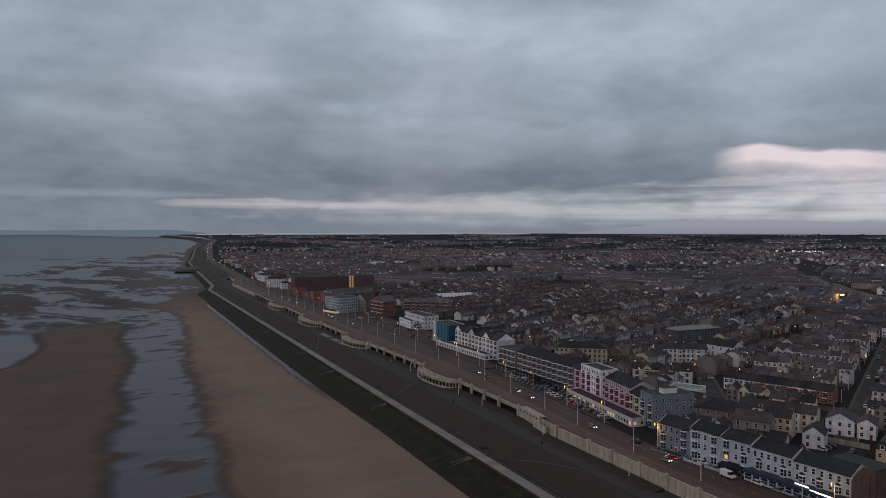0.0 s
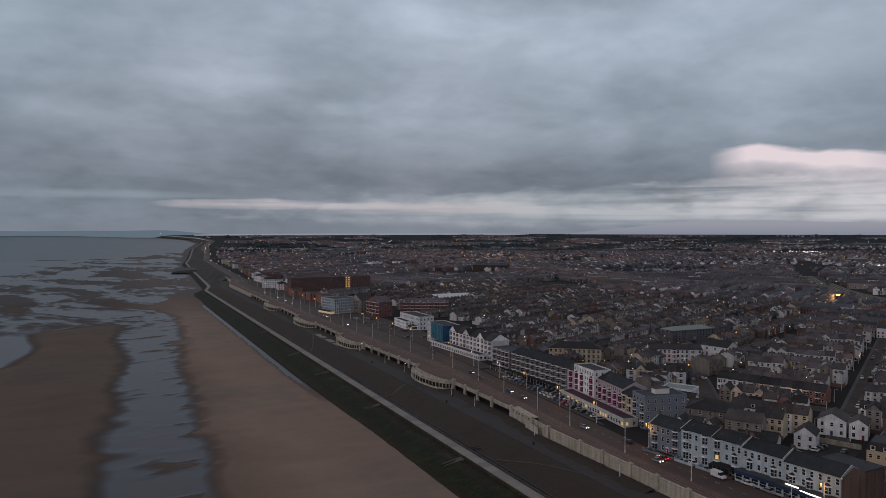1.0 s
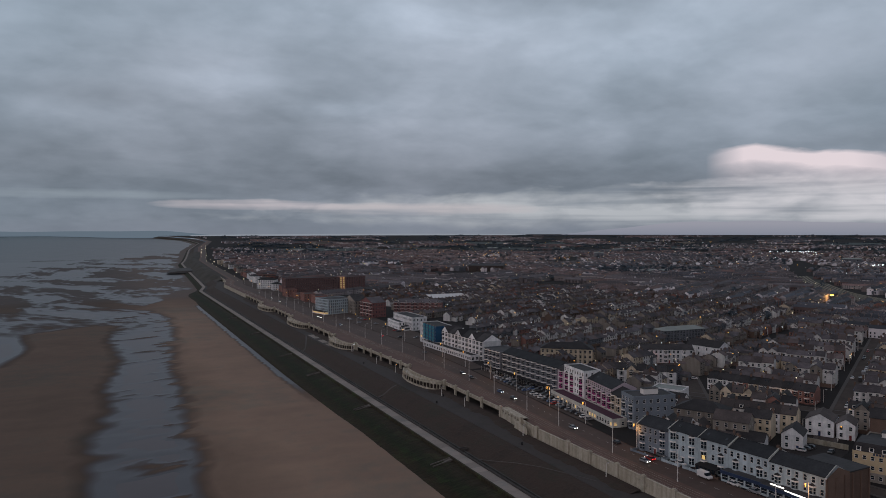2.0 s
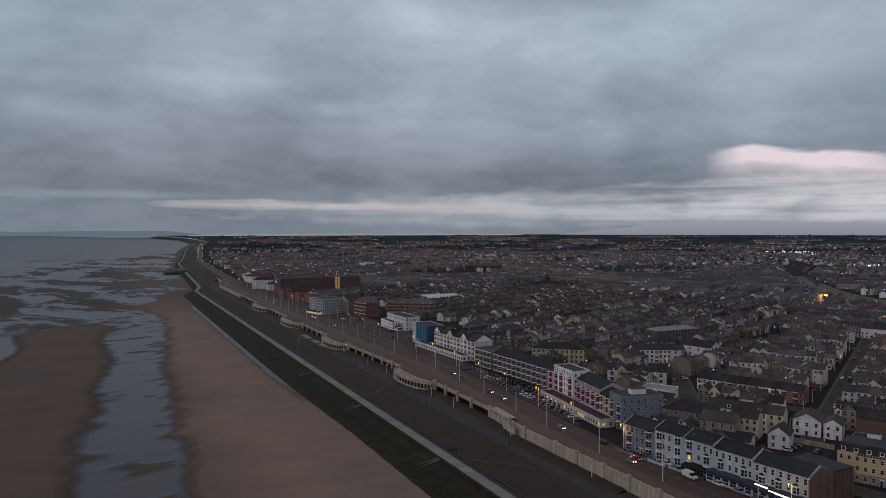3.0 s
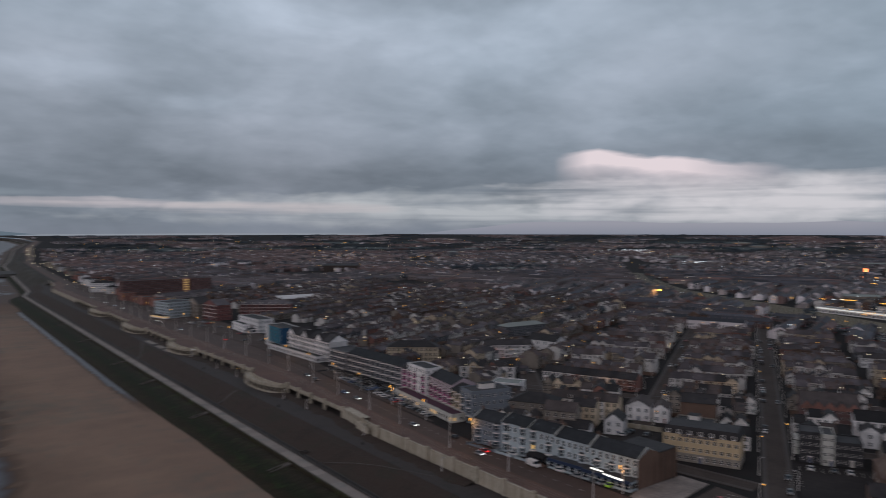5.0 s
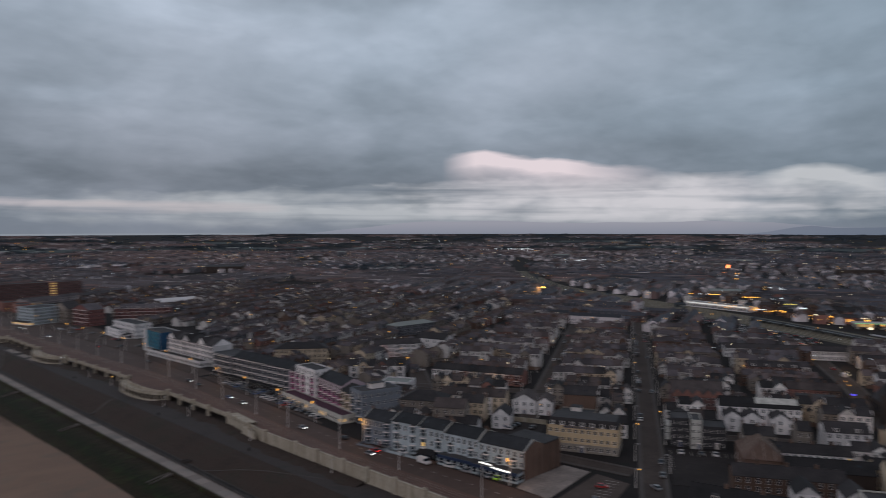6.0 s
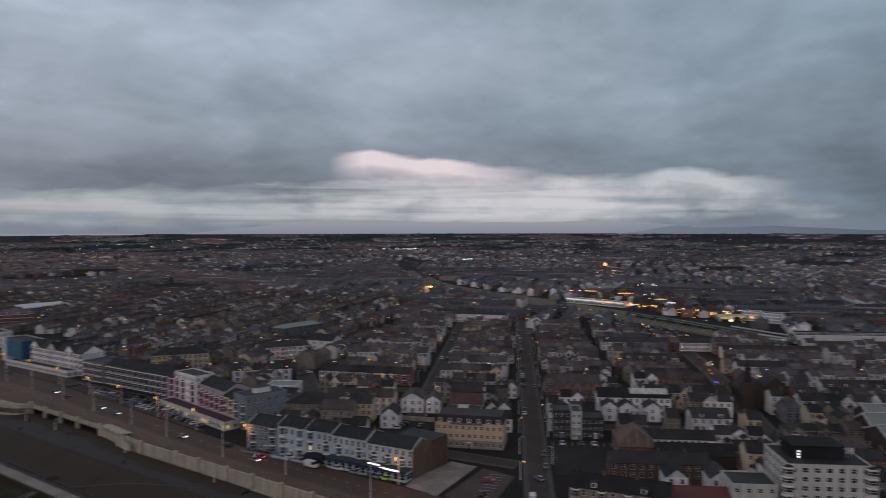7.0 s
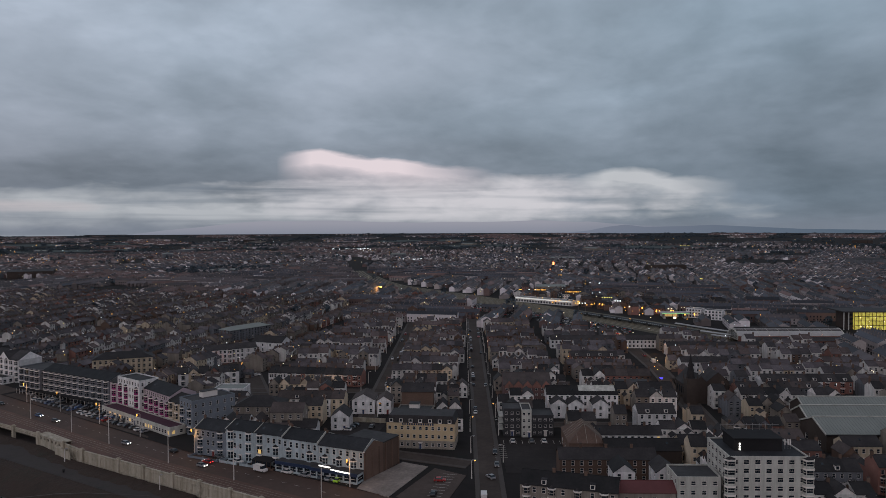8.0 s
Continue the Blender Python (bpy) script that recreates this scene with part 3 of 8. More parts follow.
# ---------------------------------------------------------------- ground, beach, sea, promenade
EDGE = 4850.0


def land_rise(x, y):
    """The plain climbs gently towards the far hills."""
    k = max(0.0, min(1.0, (math.hypot(x, y) - 2600.0) / (EDGE - 2600.0)))
    return 50.0 * k ** 1.25


def sea_rise(x, y):
    """The open sea meets the sky a little above the far land."""
    return land_rise(x, y) * (1.0 + 0.30 * smooth(100.0, -500.0, x - coast_shift(y)))


def smooth(a, b, v):
    k = max(0.0, min(1.0, (v - a) / (b - a)))
    return k * k * (3 - 2 * k)


def line(y, *knots):
    """Piecewise straight line through (y, x) knots."""
    for (y0, x0), (y1, x1) in zip(knots, knots[1:]):
        if y <= y1:
            return x0 + (x1 - x0) * max(0.0, (y - y0) / (y1 - y0))
    return knots[-1][1]


def coast_shift(y):
    """The shore bends inland north of the headland."""
    return line(y, (1190, 0), (1270, 15), (1360, 20), (1728, 38), (2160, 62), (2368, 90), (3220, 190), (3880, 305), (4300, 290), (4800, 130))


def wall_x(y):
    return line(y, (268, 180.0), (300, 184.0), (434, 185.5), (520, 182.0), (660, 180.0), (1300, 181.0)) + coast_shift(y)


def kerb_west(y):
    return line(y, (226, 190), (268, 193), (298, 195), (336, 198), (371, 200.5), (412, 204), (444, 204), (479, 202), (519, 201), (700, 197), (1300, 195)) + coast_shift(y)


def kerb_east(y):
    return line(y, (150, 205), (227, 202.2), (266, 205.5), (300, 208.5), (338, 212), (371, 214), (411, 217.5), (508, 222), (638, 220), (1300, 209)) + coast_shift(y)


def steps(a, b, n):
    return [a + (b - a) * i / n for i in range(n + 1)]


def ribbon(ys, lines, mi=0, rise=land_rise):
    """A strip along the shore through (x(y), z) lines."""
    b = Build()
    n = len(lines)
    for y in ys:
        for fx, z in lines:
            x = fx(y) if callable(fx) else fx + coast_shift(y)
            b.v.append((x, y, z + rise(x, y)))
    for j in range(len(ys) - 1):
        for i in range(n - 1):
            k = j * n + i
            b.f.append((k, k + 1, k + n + 1, k + n))
            b.m.append(mi)
    return b


YS = steps(-4800, -200, 23) + steps(-150, 1300, 145) + steps(1350, 4800, 70)
NEAR = [y for y in YS if y >= -160]

gx = [0.0] + steps(18, 1000, 20) + steps(1100, 4700, 37)
g = Build()
for y in YS:
    for k in gx:
        x = kerb_east(y) + k
        f = min(1.0, EDGE / math.hypot(x, y))
        g.v.append((x * f, y * f, land_rise(x, y) + (0.1 if k < 1 else 0.0)))
for j in range(len(YS) - 1):
    for i in range(len(gx) - 1):
        k = j * len(gx) + i
        g.f.append((k, k + 1, k + len(gx) + 1, k + len(gx)))
        g.m.append(0)
slab("ground", "dark town ground of tarmac, yards and gardens", g, [YARD])


def seaward(x):
    """The sea wall's apron narrows past the end of the lower promenade."""
    return lambda y: 141.0 - (141.0 - x) * line(y, (1150, 1.0), (1240, 0.4)) + coast_shift(y)


slab("sea_wall", "dark green weed-covered sloping sea wall", ribbon(NEAR, [(seaward(120.0), -14.4), (seaward(122.0), -12.9), (seaward(125.5), -12.5), (seaward(131.0), -11.0), (seaward(136.5), -9.9), (140.2, -9.6), (140.5, -8.3), (141.3, -8.3), (141.31, -9.0)]), [WEED], "sea wall")
lower = slab("lower_promenade", "pale concrete lower promenade beside the sea wall", ribbon(NEAR, [(141.31, -9.0), (147.4, -8.95)]), [CONCRETE], "promenade")
b = Build()
b.box(0.2, 0.05, -0.2, 5.9, 5.95, 0.05)
flag = b.data("concrete_slab", [SLABS])
for i in range(105):
    y = 222 + 6 * i
    part("concrete_slab", flag, lower, Matrix.Translation((141.35, y, -8.98)))
slab("kerb_wall", "low dark wall along the foot of the bank", ribbon(NEAR, [(147.4, -8.95), (147.42, -8.1), (147.9, -8.1), (147.92, -8.9), (149.4, -8.9), (149.42, -8.3), (149.9, -8.3), (149.92, -8.7), (150.6, -8.7)]), [ROCK], "low wall")
slab("grass_bank", "dark rough turf bank above the lower promenade", ribbon(NEAR, [(150.6, -8.7), (154, -7.8), (158, -6.1), (162, -4.7), (166, -4.02)]), [BANK], "grass bank")
slab("middle_walk", "dark tarmac walk below the promenade wall", ribbon(NEAR, [(166.0, -4.02), (166.02, -3.9), (167.0, -3.9), (167.02, -4.0), (lambda y: wall_x(y) + 6.0, -4.0)]), [WALKTAR], "walk")
slab("promenade", "wide brown paved promenade along the sea front", ribbon(NEAR, [(lambda y: wall_x(y) - 0.3, 0.02), (lambda y: kerb_west(y) - 7.5, 0.02), (kerb_west, 0.02), (lambda y: kerb_west(y) + 0.05, -0.1)]), [PAVING], "promenade")
slab("road", "dark brown tarmac sea-front road", ribbon(NEAR, [(lambda y: kerb_west(y) + 0.05, -0.1), (lambda y: kerb_east(y) - 0.05, -0.1), (kerb_east, 0.1)]), [ROADTAR], "road")
# tram rails let into the promenade
for off in (6.9, 5.4, 3.6, 2.1):
    slab("tram_rail", "worn steel tram rail set in paving", ribbon([y for y in NEAR if y < 1300], [(lambda y, o=off: kerb_west(y) - o, 0.045), (lambda y, o=off: kerb_west(y) - o + 0.12, 0.045)]), [RAIL], "tram rail")
# lane lines
b = Build()
for i in range(150):
    y = 100 + i * 6.0
    x = (kerb_west(y) + kerb_east(y)) / 2
    x1 = (kerb_west(y + 2.2) + kerb_east(y + 2.2)) / 2
    b.face([(x, y, -0.085), (x + 0.14, y, -0.085), (x1 + 0.14, y + 2.2, -0.085), (x1, y + 2.2, -0.085)])
slab("lane_marking", "white dashed centre line on the road", b, [MARKING], "road marking")


def beach_height(x, y):
    """Dry sand under the wall, a tidal channel with sand tongues, a sand bank and thin flats beyond."""
    n1 = noise.noise(Vector((x * 0.03, y * 0.012, 0.3)))
    n2 = noise.noise(Vector((x * 0.012, y * 0.055, 2.0)))
    n3 = noise.noise(Vector((x * 0.05, y * 0.09, 5.0)))
    la, lb = -0.94 * x - 0.34 * y + 9 * n1, 0.34 * x - 0.94 * y
    tongue = noise.noise(Vector((la * 0.026, lb * 0.075, 3.0))) + 0.55 * noise.noise(Vector((la * 0.05, lb * 0.16, 7.0))) + 0.25 * noise.noise(Vector((la * 0.10, lb * 0.34, 1.0)))
    u = x + 0.22 * y + 40 * noise.noise(Vector((x * 0.006, y * 0.004, 6.0)))
    n4 = noise.noise(Vector((u * 0.011, y * 0.0045, 8.0))) + 0.55 * noise.noise(Vector((u * 0.030, y * 0.012, 9.0))) + 0.4 * noise.noise(Vector((u * 0.08, y * 0.03, 9.0))) + 0.25 * noise.noise(Vector((u * 0.18, y * 0.07, 3.0)))
    o = x - coast_shift(y)
    near = smooth(1300, 1000, y)
    east = line(y, (250, 36), (340, 47), (460, 49), (640, 59), (880, 80), (1020, 66), (1150, 86), (1300, 118)) + 4 * n2 + 5 * n1
    west = line(y, (250, 2), (310, 2), (480, 8), (640, 16), (840, 9), (900, -40)) + 6 * n2 + 7 * n1
    far_w = line(y, (300, -150), (560, -120), (620, -62), (700, -56), (800, -60), (845, -8)) + 10 * n1
    dry = smooth(east - 16, east + 20, o)
    bar = smooth(west + 16, west - 22, o) * smooth(far_w - 16, far_w + 20, o) * smooth(890, 800, y + 12 * n1)
    flats = (0.62 + 1.15 * n4 + 0.12 * n2) * smooth(-560, -40, o) * smooth(700, 950, y) * smooth(3300, 1900, y)
    # tongues of sand reach into the channel from its landward side
    reach = (0.40 + 0.60 * smooth(east - 46, east - 6, o)) * smooth(west - 6, west + 14, o) * smooth(1000, 900, y)
    ripple = smooth(0.05, 0.65, tongue) * reach * 0.95
    wisps = max(0.0, 0.8 * n2 + 0.5 * n3 - 0.12) * smooth(520, 260, abs(y - 560)) * (1 - bar) * smooth(-60, 20, o)
    foot = smooth(111, 119, o + 1.5 * n3 + 1.5 * noise.noise(Vector((x * 0.03, y * 0.16, 7.0)))) * smooth(330, 520, y) * smooth(1060, 980, y)
    z = -0.42 + 0.95 * max(dry * near + dry * (1 - near) * 0.55, bar * 0.9) + 0.62 * flats * (1 - dry) + (0.62 * ripple + 0.30 * wisps) * (1 - dry)
    return -13.3 + min(z, 0.6) - 0.85 * foot + 0.03 * n3 - 3.0 * smooth(2600, 3300, y) * smooth(60, -200, o)


bx = steps(-1500, -260, 24) + steps(-250, 121, 150) + [130, 142]
by = steps(150, 900, 250) + steps(904, 1500, 130) + steps(1515, 4800, 130)
b = Build()
for y in by:
    for o in bx:
        x = o + coast_shift(y)
        b.v.append((x, y, beach_height(x, y) + sea_rise(x, y)))
for j in range(len(by) - 1):
    for i in range(len(bx) - 1):
        k = j * len(bx) + i
        b.f.append((k, k + 1, k + len(bx) + 1, k + len(bx)))
        b.m.append(0)
beach = slab("beach", "wet brown sand with shallow channels at low tide", b, [SAND], "beach")
for p in beach.data.polygons:
    p.use_smooth = True
b = Build()
b.box(-900, -1200, -14.2, 121, 150, -12.95)
slab("near_sand", "smooth wet brown sand", b, [SAND], "beach")
wy = steps(150, 4800, 180)
slab("water", "calm grey-blue sea and tidal pools", ribbon(wy, [(o, -13.66) for o in [-4800, -3600, -2600] + steps(-1500, -200, 26) + steps(-180, 142, 14)], rise=sea_rise), [WATER], "sea")


# ---------------------------------------------------------------- promenade wall, colonnades, bank paths
def promenade_wall():
    top = thing("promenade_wall", "weathered cream rendered promenade wall with pillars", "wall", kind="structure")
    b = Build()
    b.box(-0.55, -0.8, -4.05, 0.55, 0.8, 1.55)
    b.box(-0.72, -0.95, 1.55, 0.72, 0.95, 1.8, 0, True)
    b.box(-0.4, -0.55, 1.8, 0.4, 0.55, 2.15)
    pillar = b.data("pillar", [WEATHERED])
    ys = [120, 136, 151, 166, 181] + [196.3, 210.7, 227.4, 242.4, 266.0, 281.9]
    for i, y in enumerate(ys):
        part("pillar", pillar, top, Matrix.Translation((wall_x(y) - 0.4, y, 0)))
        y1 = ys[i + 1] if i + 1 < len(ys) else 305.3
        if y1 > 300:
            continue
        x0, x1 = wall_x(y), wall_x(y1)
        m = Matrix.Translation((x0, y, 0)) @ Matrix.Rotation(math.atan2(x0 - x1, y1 - y), 4, "Z")
        l = math.hypot(x1 - x0, y1 - y)
        b = Build()
        low = 1.0 if y1 < 245 else 0.85
        b.box(-0.25, 0.8, -4.05, 0.3, l - 0.8, low)
        b.box(-0.38, 0.8, low, 0.42, l - 0.8, low + 0.22, 0, True)
        b.box(-0.42, 0.8, -0.25, -0.25, l - 0.8, 0.1, 0, True)
        b.box(-0.5, 0.8, -4.05, -0.25, l - 0.8, -3.2)
        for k in range(3):
            yy = 0.8 + (l - 1.6) * (k + 1) / 4
            b.box(-0.36, yy - 0.2, -3.2, -0.25, yy + 0.2, -0.25)
        part("wall_panel", b, top, m, mats=[WEATHERED])
    # gallery: beam on pillars, dark and open below
    gy = [305.3, 325.4, 341.6, 357.0, 372.0] + [425, 441, 458, 475, 494, 508, 523] + [578, 594, 610, 626, 642, 656] + [723, 739, 756, 773, 790, 808] + [875, 895, 915, 935, 955, 975, 995]
    skip = {372.0, 523, 656, 808}
    for i, y in enumerate(gy):
        part("pillar", pillar, top, Matrix.Translation((wall_x(y) - 0.4, y, 0)))
        if y in skip or i + 1 == len(gy):
            continue
        y1 = gy[i + 1]
        x0, x1 = wall_x(y), wall_x(y1)
        m = Matrix.Translation((x0, y, 0)) @ Matrix.Rotation(math.atan2(x0 - x1, y1 - y), 4, "Z")
        l = math.hypot(x1 - x0, y1 - y)
        b = Build()
        b.box(-0.3, 0.8, -0.75, 0.25, l - 0.8, 0.0, 0, True)
        b.box(-0.2, 0.8, 0.0, 0.1, l - 0.8, 0.85)
        b.box(-0.32, 0.8, 0.85, 0.22, l - 0.8, 1.05, 0, True)
        part("parapet", b, top, m, mats=[WEATHERED])
        # back wall and soffit are coloured dark to paint the recess shade
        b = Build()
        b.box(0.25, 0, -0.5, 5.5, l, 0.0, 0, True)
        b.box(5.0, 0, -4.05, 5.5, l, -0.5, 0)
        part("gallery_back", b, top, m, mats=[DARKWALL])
    # small pavilion with square openings and steps down
    x0, x1 = wall_x(282), wall_x(305)
    m = Matrix.Translation((x0, 282.7, 0)) @ Matrix.Rotation(math.atan2(x0 - x1, 22.6), 4, "Z")
    l = 22.0
    b = Build()
    wall_side(b, Matrix.Translation((-0.6, l, 0)) @ pose(0, 0, 0, 0, 0, -90), l, 1.2, [(2 + 3.4 * k, -0.6, 3.3 + 3.4 * k, 0.5) for k in range(6)], 0, 0.4, 1, base=-4.05)
    b.box(-0.6, 0, 1.0, 3.5, l, 1.25, 0, True)
    b.box(3.3, 0, -4.0, 3.5, l, 1.0, 0)
    part("pavilion", b, top, m, mats=[WEATHERED, DARKTRIM])
    b = Build()
    for k in range(16):
        b.box(-2.4, -11 + k * 0.55, -4.05, -0.7, -11 + (k + 1) * 0.55, -3.9 + k * 0.22)
    b.box(-2.6, -11, -4.05, -2.4, -2.2, -0.2)
    b.box(-2.6, -2.2, -4.05, -0.6, 2.0, -0.35)
    part("stair", b, top, m, mats=[WEATHERED])


promenade_wall()
slab("retaining_wall", "weathered cream wall along the northern promenade", ribbon([y for y in YS if 990 <= y <= 2200], [(lambda y: wall_x(y) - 0.6, -4.1), (lambda y: wall_x(y) - 0.5, 1.0), (lambda y: wall_x(y) - 0.1, 1.0), (lambda y: wall_x(y) - 0.1, 0.0)]), [WEATHERED], "wall")
b = Build()
b.box(wall_x(995) - 0.5, 995.8, -4.05, wall_x(995) + 5.6, 996.6, 0.0)
slab("gallery_end_wall", "weathered cream end wall of the gallery", b, [WEATHERED], "wall")


def colonnade(y0, y1, depth):
    """A bowed colonnade standing out from the wall between y0 and y1."""
    top = thing("colonnade", "bowed cream concrete colonnade with flat terrace roof", "colonnade", Matrix.Translation((0, 0, 0)), "colonnades on the promenade")
    yc, hl = (y0 + y1) / 2, (y1 - y0) / 2

    def rim(a, k):
        return (wall_x(yc) - depth * k * math.sin(a) ** 0.8, yc - hl * math.cos(a) * (0.92 + 0.08 * k))

    n = 28
    angs = [math.pi * i / n for i in range(n + 1)]

    def ring(k_out, k_in, z0, z1, mat, name):
        b = Build()
        for a0, a1 in zip(angs, angs[1:]):
            o0, o1, i0, i1 = rim(a0, k_out), rim(a1, k_out), rim(a0, k_in), rim(a1, k_in)
            b.face([(*o0, z0), (*o0, z1), (*o1, z1), (*o1, z0)])
            b.face([(*i0, z0), (*i1, z0), (*i1, z1), (*i0, z1)])
            b.face([(*o0, z1), (*i0, z1), (*i1, z1), (*o1, z1)])
            b.face([(*o0, z0), (*o1, z0), (*i1, z0), (*i0, z0)])
        return part(name, b, top, mats=[mat])

    ring(1.03, 0.55, -0.55, -0.02, WEATHERED, "roof_slab")
    ring(1.0, 0.96, -0.02, 0.85, WEATHERED, "parapet")
    ring(1.02, 0.94, 0.85, 1.02, WEATHERED, "coping")
    ring(0.58, 0.53, -0.02, 1.3, WEATHERED, "inner_parapet")
    ring(0.55, 0.0, -0.3, 0.0, PAVING, "terrace_floor")
    ring(0.60, 0.56, -4.05, -0.55, DARKWALL, "back_wall")
    ring(1.06, 0.98, -4.3, -3.1, WEATHERED, "plinth")
    b = Build()
    b.rod([(0, 0, -3.15), (0, 0, -0.5)], 0.34, 8)
    b.box(-0.34, -0.34, -0.75, 0.34, 0.34, -0.5)
    b.box(-0.32, -0.32, -3.2, 0.32, 0.32, -2.95)
    col = b.data("column", [WEATHERED])
    for i in range(21):
        x, y = rim(math.pi * (i + 0.5) / 21, 1.0)
        part("column", col, top, Matrix.Translation((x, y, 0)))
    for y in (y0, y1):
        b = Build()
        b.box(-0.9, -0.9, -4.05, 0.9, 0.9, 1.6)
        b.box(-1.1, -1.1, 1.6, 1.1, 1.1, 1.9, 0, True)
        b.box(-0.6, -0.6, 1.9, 0.6, 0.6, 2.4)
        part("end_pier", b, top, Matrix.Translation((wall_x(y) - 0.5, y, 0)), mats=[WEATHERED])
    return top


for a, c, dp in ((372.0, 425.5, 10.5), (526, 578, 10.5), (657, 723.5, 10.5), (809, 875, 10.5)):
    colonnade(a, c, dp)

# footpaths across the bank
def foot_path(pts, w, mat, label):
    b = Build()
    for (x0, y0, z0), (x1, y1, z1) in zip(pts, pts[1:]):
        d = Vector((x1 - x0, y1 - y0, 0)).normalized()
        p = Vector((-d.y, d.x, 0)) * w / 2
        q = [Vector((x0, y0, z0)) - p, Vector((x1, y1, z1)) - p, Vector((x1, y1, z1)) + p, Vector((x0, y0, z0)) + p]
        b.face([tuple(v) for v in q])
        b.face([(v.x, v.y, v.z - 0.5) for v in q][::-1])
        for i in range(4):
            u, v = q[i], q[(i + 1) % 4]
            b.face([(u.x, u.y, u.z - 0.5), (v.x, v.y, v.z - 0.5), tuple(v), tuple(u)])
    return slab("footpath", label, b, [mat], "footpath")


foot_path([(149.3, 266, -8.5), (154, 258, -7.65), (158, 248, -5.95), (162, 236, -4.55), (166.6, 222, -3.88), (171, 212, -3.9)], 0.6, FLAGS, "narrow pale footpath climbing the turf bank")
foot_path([(149.3, 563, -8.5), (154, 572, -7.65), (158, 585, -5.95), (162, 600, -4.55), (166.6, 618, -3.88)], 1.3, FLAGS, "pale footpath climbing the turf bank")
foot_path([(149.9, 389.5, -8.3), (154, 391.5, -7.65), (158, 394, -5.95), (162, 396.2, -4.55), (167.5, 399.5, -3.88)], 1.2, FLAGS, "grey footpath climbing the turf bank")
for y, l in ((552, 14), (572, 16), (598, 22)):
    b = Build()
    b.box(168.5, y, -4.3, 173.5, y + l, -3.93)
    slab("paved_bed", "pale rectangular paved bed on the walk", b, [CONCRETE], "paving")
# steps and ramps on the sea wall
def stair_flank(b, y):
    """A sloping side wall of the sea-wall steps."""
    q = [(-9.5, -12.4), (0.0, -11.0), (0.0, -8.7), (-9.5, -10.5)]
    for (x0, z0), (x1, z1) in zip(q, q[1:] + q[:1]):
        b.face([(x0, y, z0), (x0, y + 0.45, z0), (x1, y + 0.45, z1), (x1, y, z1)])
    for yy in (y, y + 0.45):
        b.face([(x, yy, z) for x, z in q])


b = Build()
stair_flank(b, 0.0), stair_flank(b, 2.6)
for k in range(16):
    b.box(-9.4 + k * 0.58, 0.45, -12.4, -8.82 + k * 0.58, 2.6, -11.3 + k * 0.155)
stairs_me = b.data("sea_stair", [WEATHERSTEP])
for y in (271, 375, 478, 560, 690, 820):
    tagged(new("sea_stair", stairs_me), "worn concrete steps down the sea wall", "steps").matrix_basis = Matrix.Translation((140.6, y, 0))
# rough planted strip under the promenade wall
b = Build()
ys = steps(196, 980, 260)
for y in ys:
    n = noise.noise(Vector((y * 0.05, 1.0, 0))) + 0.5 * noise.noise(Vector((y * 0.16, 4.0, 0)))
    for k, o in enumerate((7.0 + 5.0 * n, 6.2 + 4.8 * n, 3.2 + 2.0 * n, 0.7)):
        lump = 0.35 * noise.noise(Vector((y * 0.4, k * 3.0, 2.0)))
        b.v.append((wall_x(y) - 0.6 - max(0.6 - 0.12 * k, o), y, (-4.15, -3.85 + lump * 0.5, -3.5 + lump, -3.3 + lump)[k]))
for j in range(len(ys) - 1):
    for k in range(3):
        p = j * 4 + k
        b.f.append((p, p + 1, p + 5, p + 4))
        b.m.append(0)
slab("planted_strip", "dark rough planting at the foot of the promenade wall", b, [BANK], "planting")
# short flight of steps from the lower promenade through the kerb walls
flight = thing("bank_steps", "short concrete steps up through the kerb walls", "steps", Matrix.Translation((149.0, 279.0, -8.95)))
for k in range(8):
    b = Build()
    b.box(0.35 * k, 0, -0.6, 0.35 * (k + 1), 1.8, 0.13 * (k + 1))
    part("step", b, flight, mats=[FLAGS])
for yy in (-0.3, 1.8):
    b = Build()
    b.box(-0.6, yy, -0.4, 3.2, yy + 0.3, 1.35)
    part("side_wall", b, flight, mats=[FLAGS])
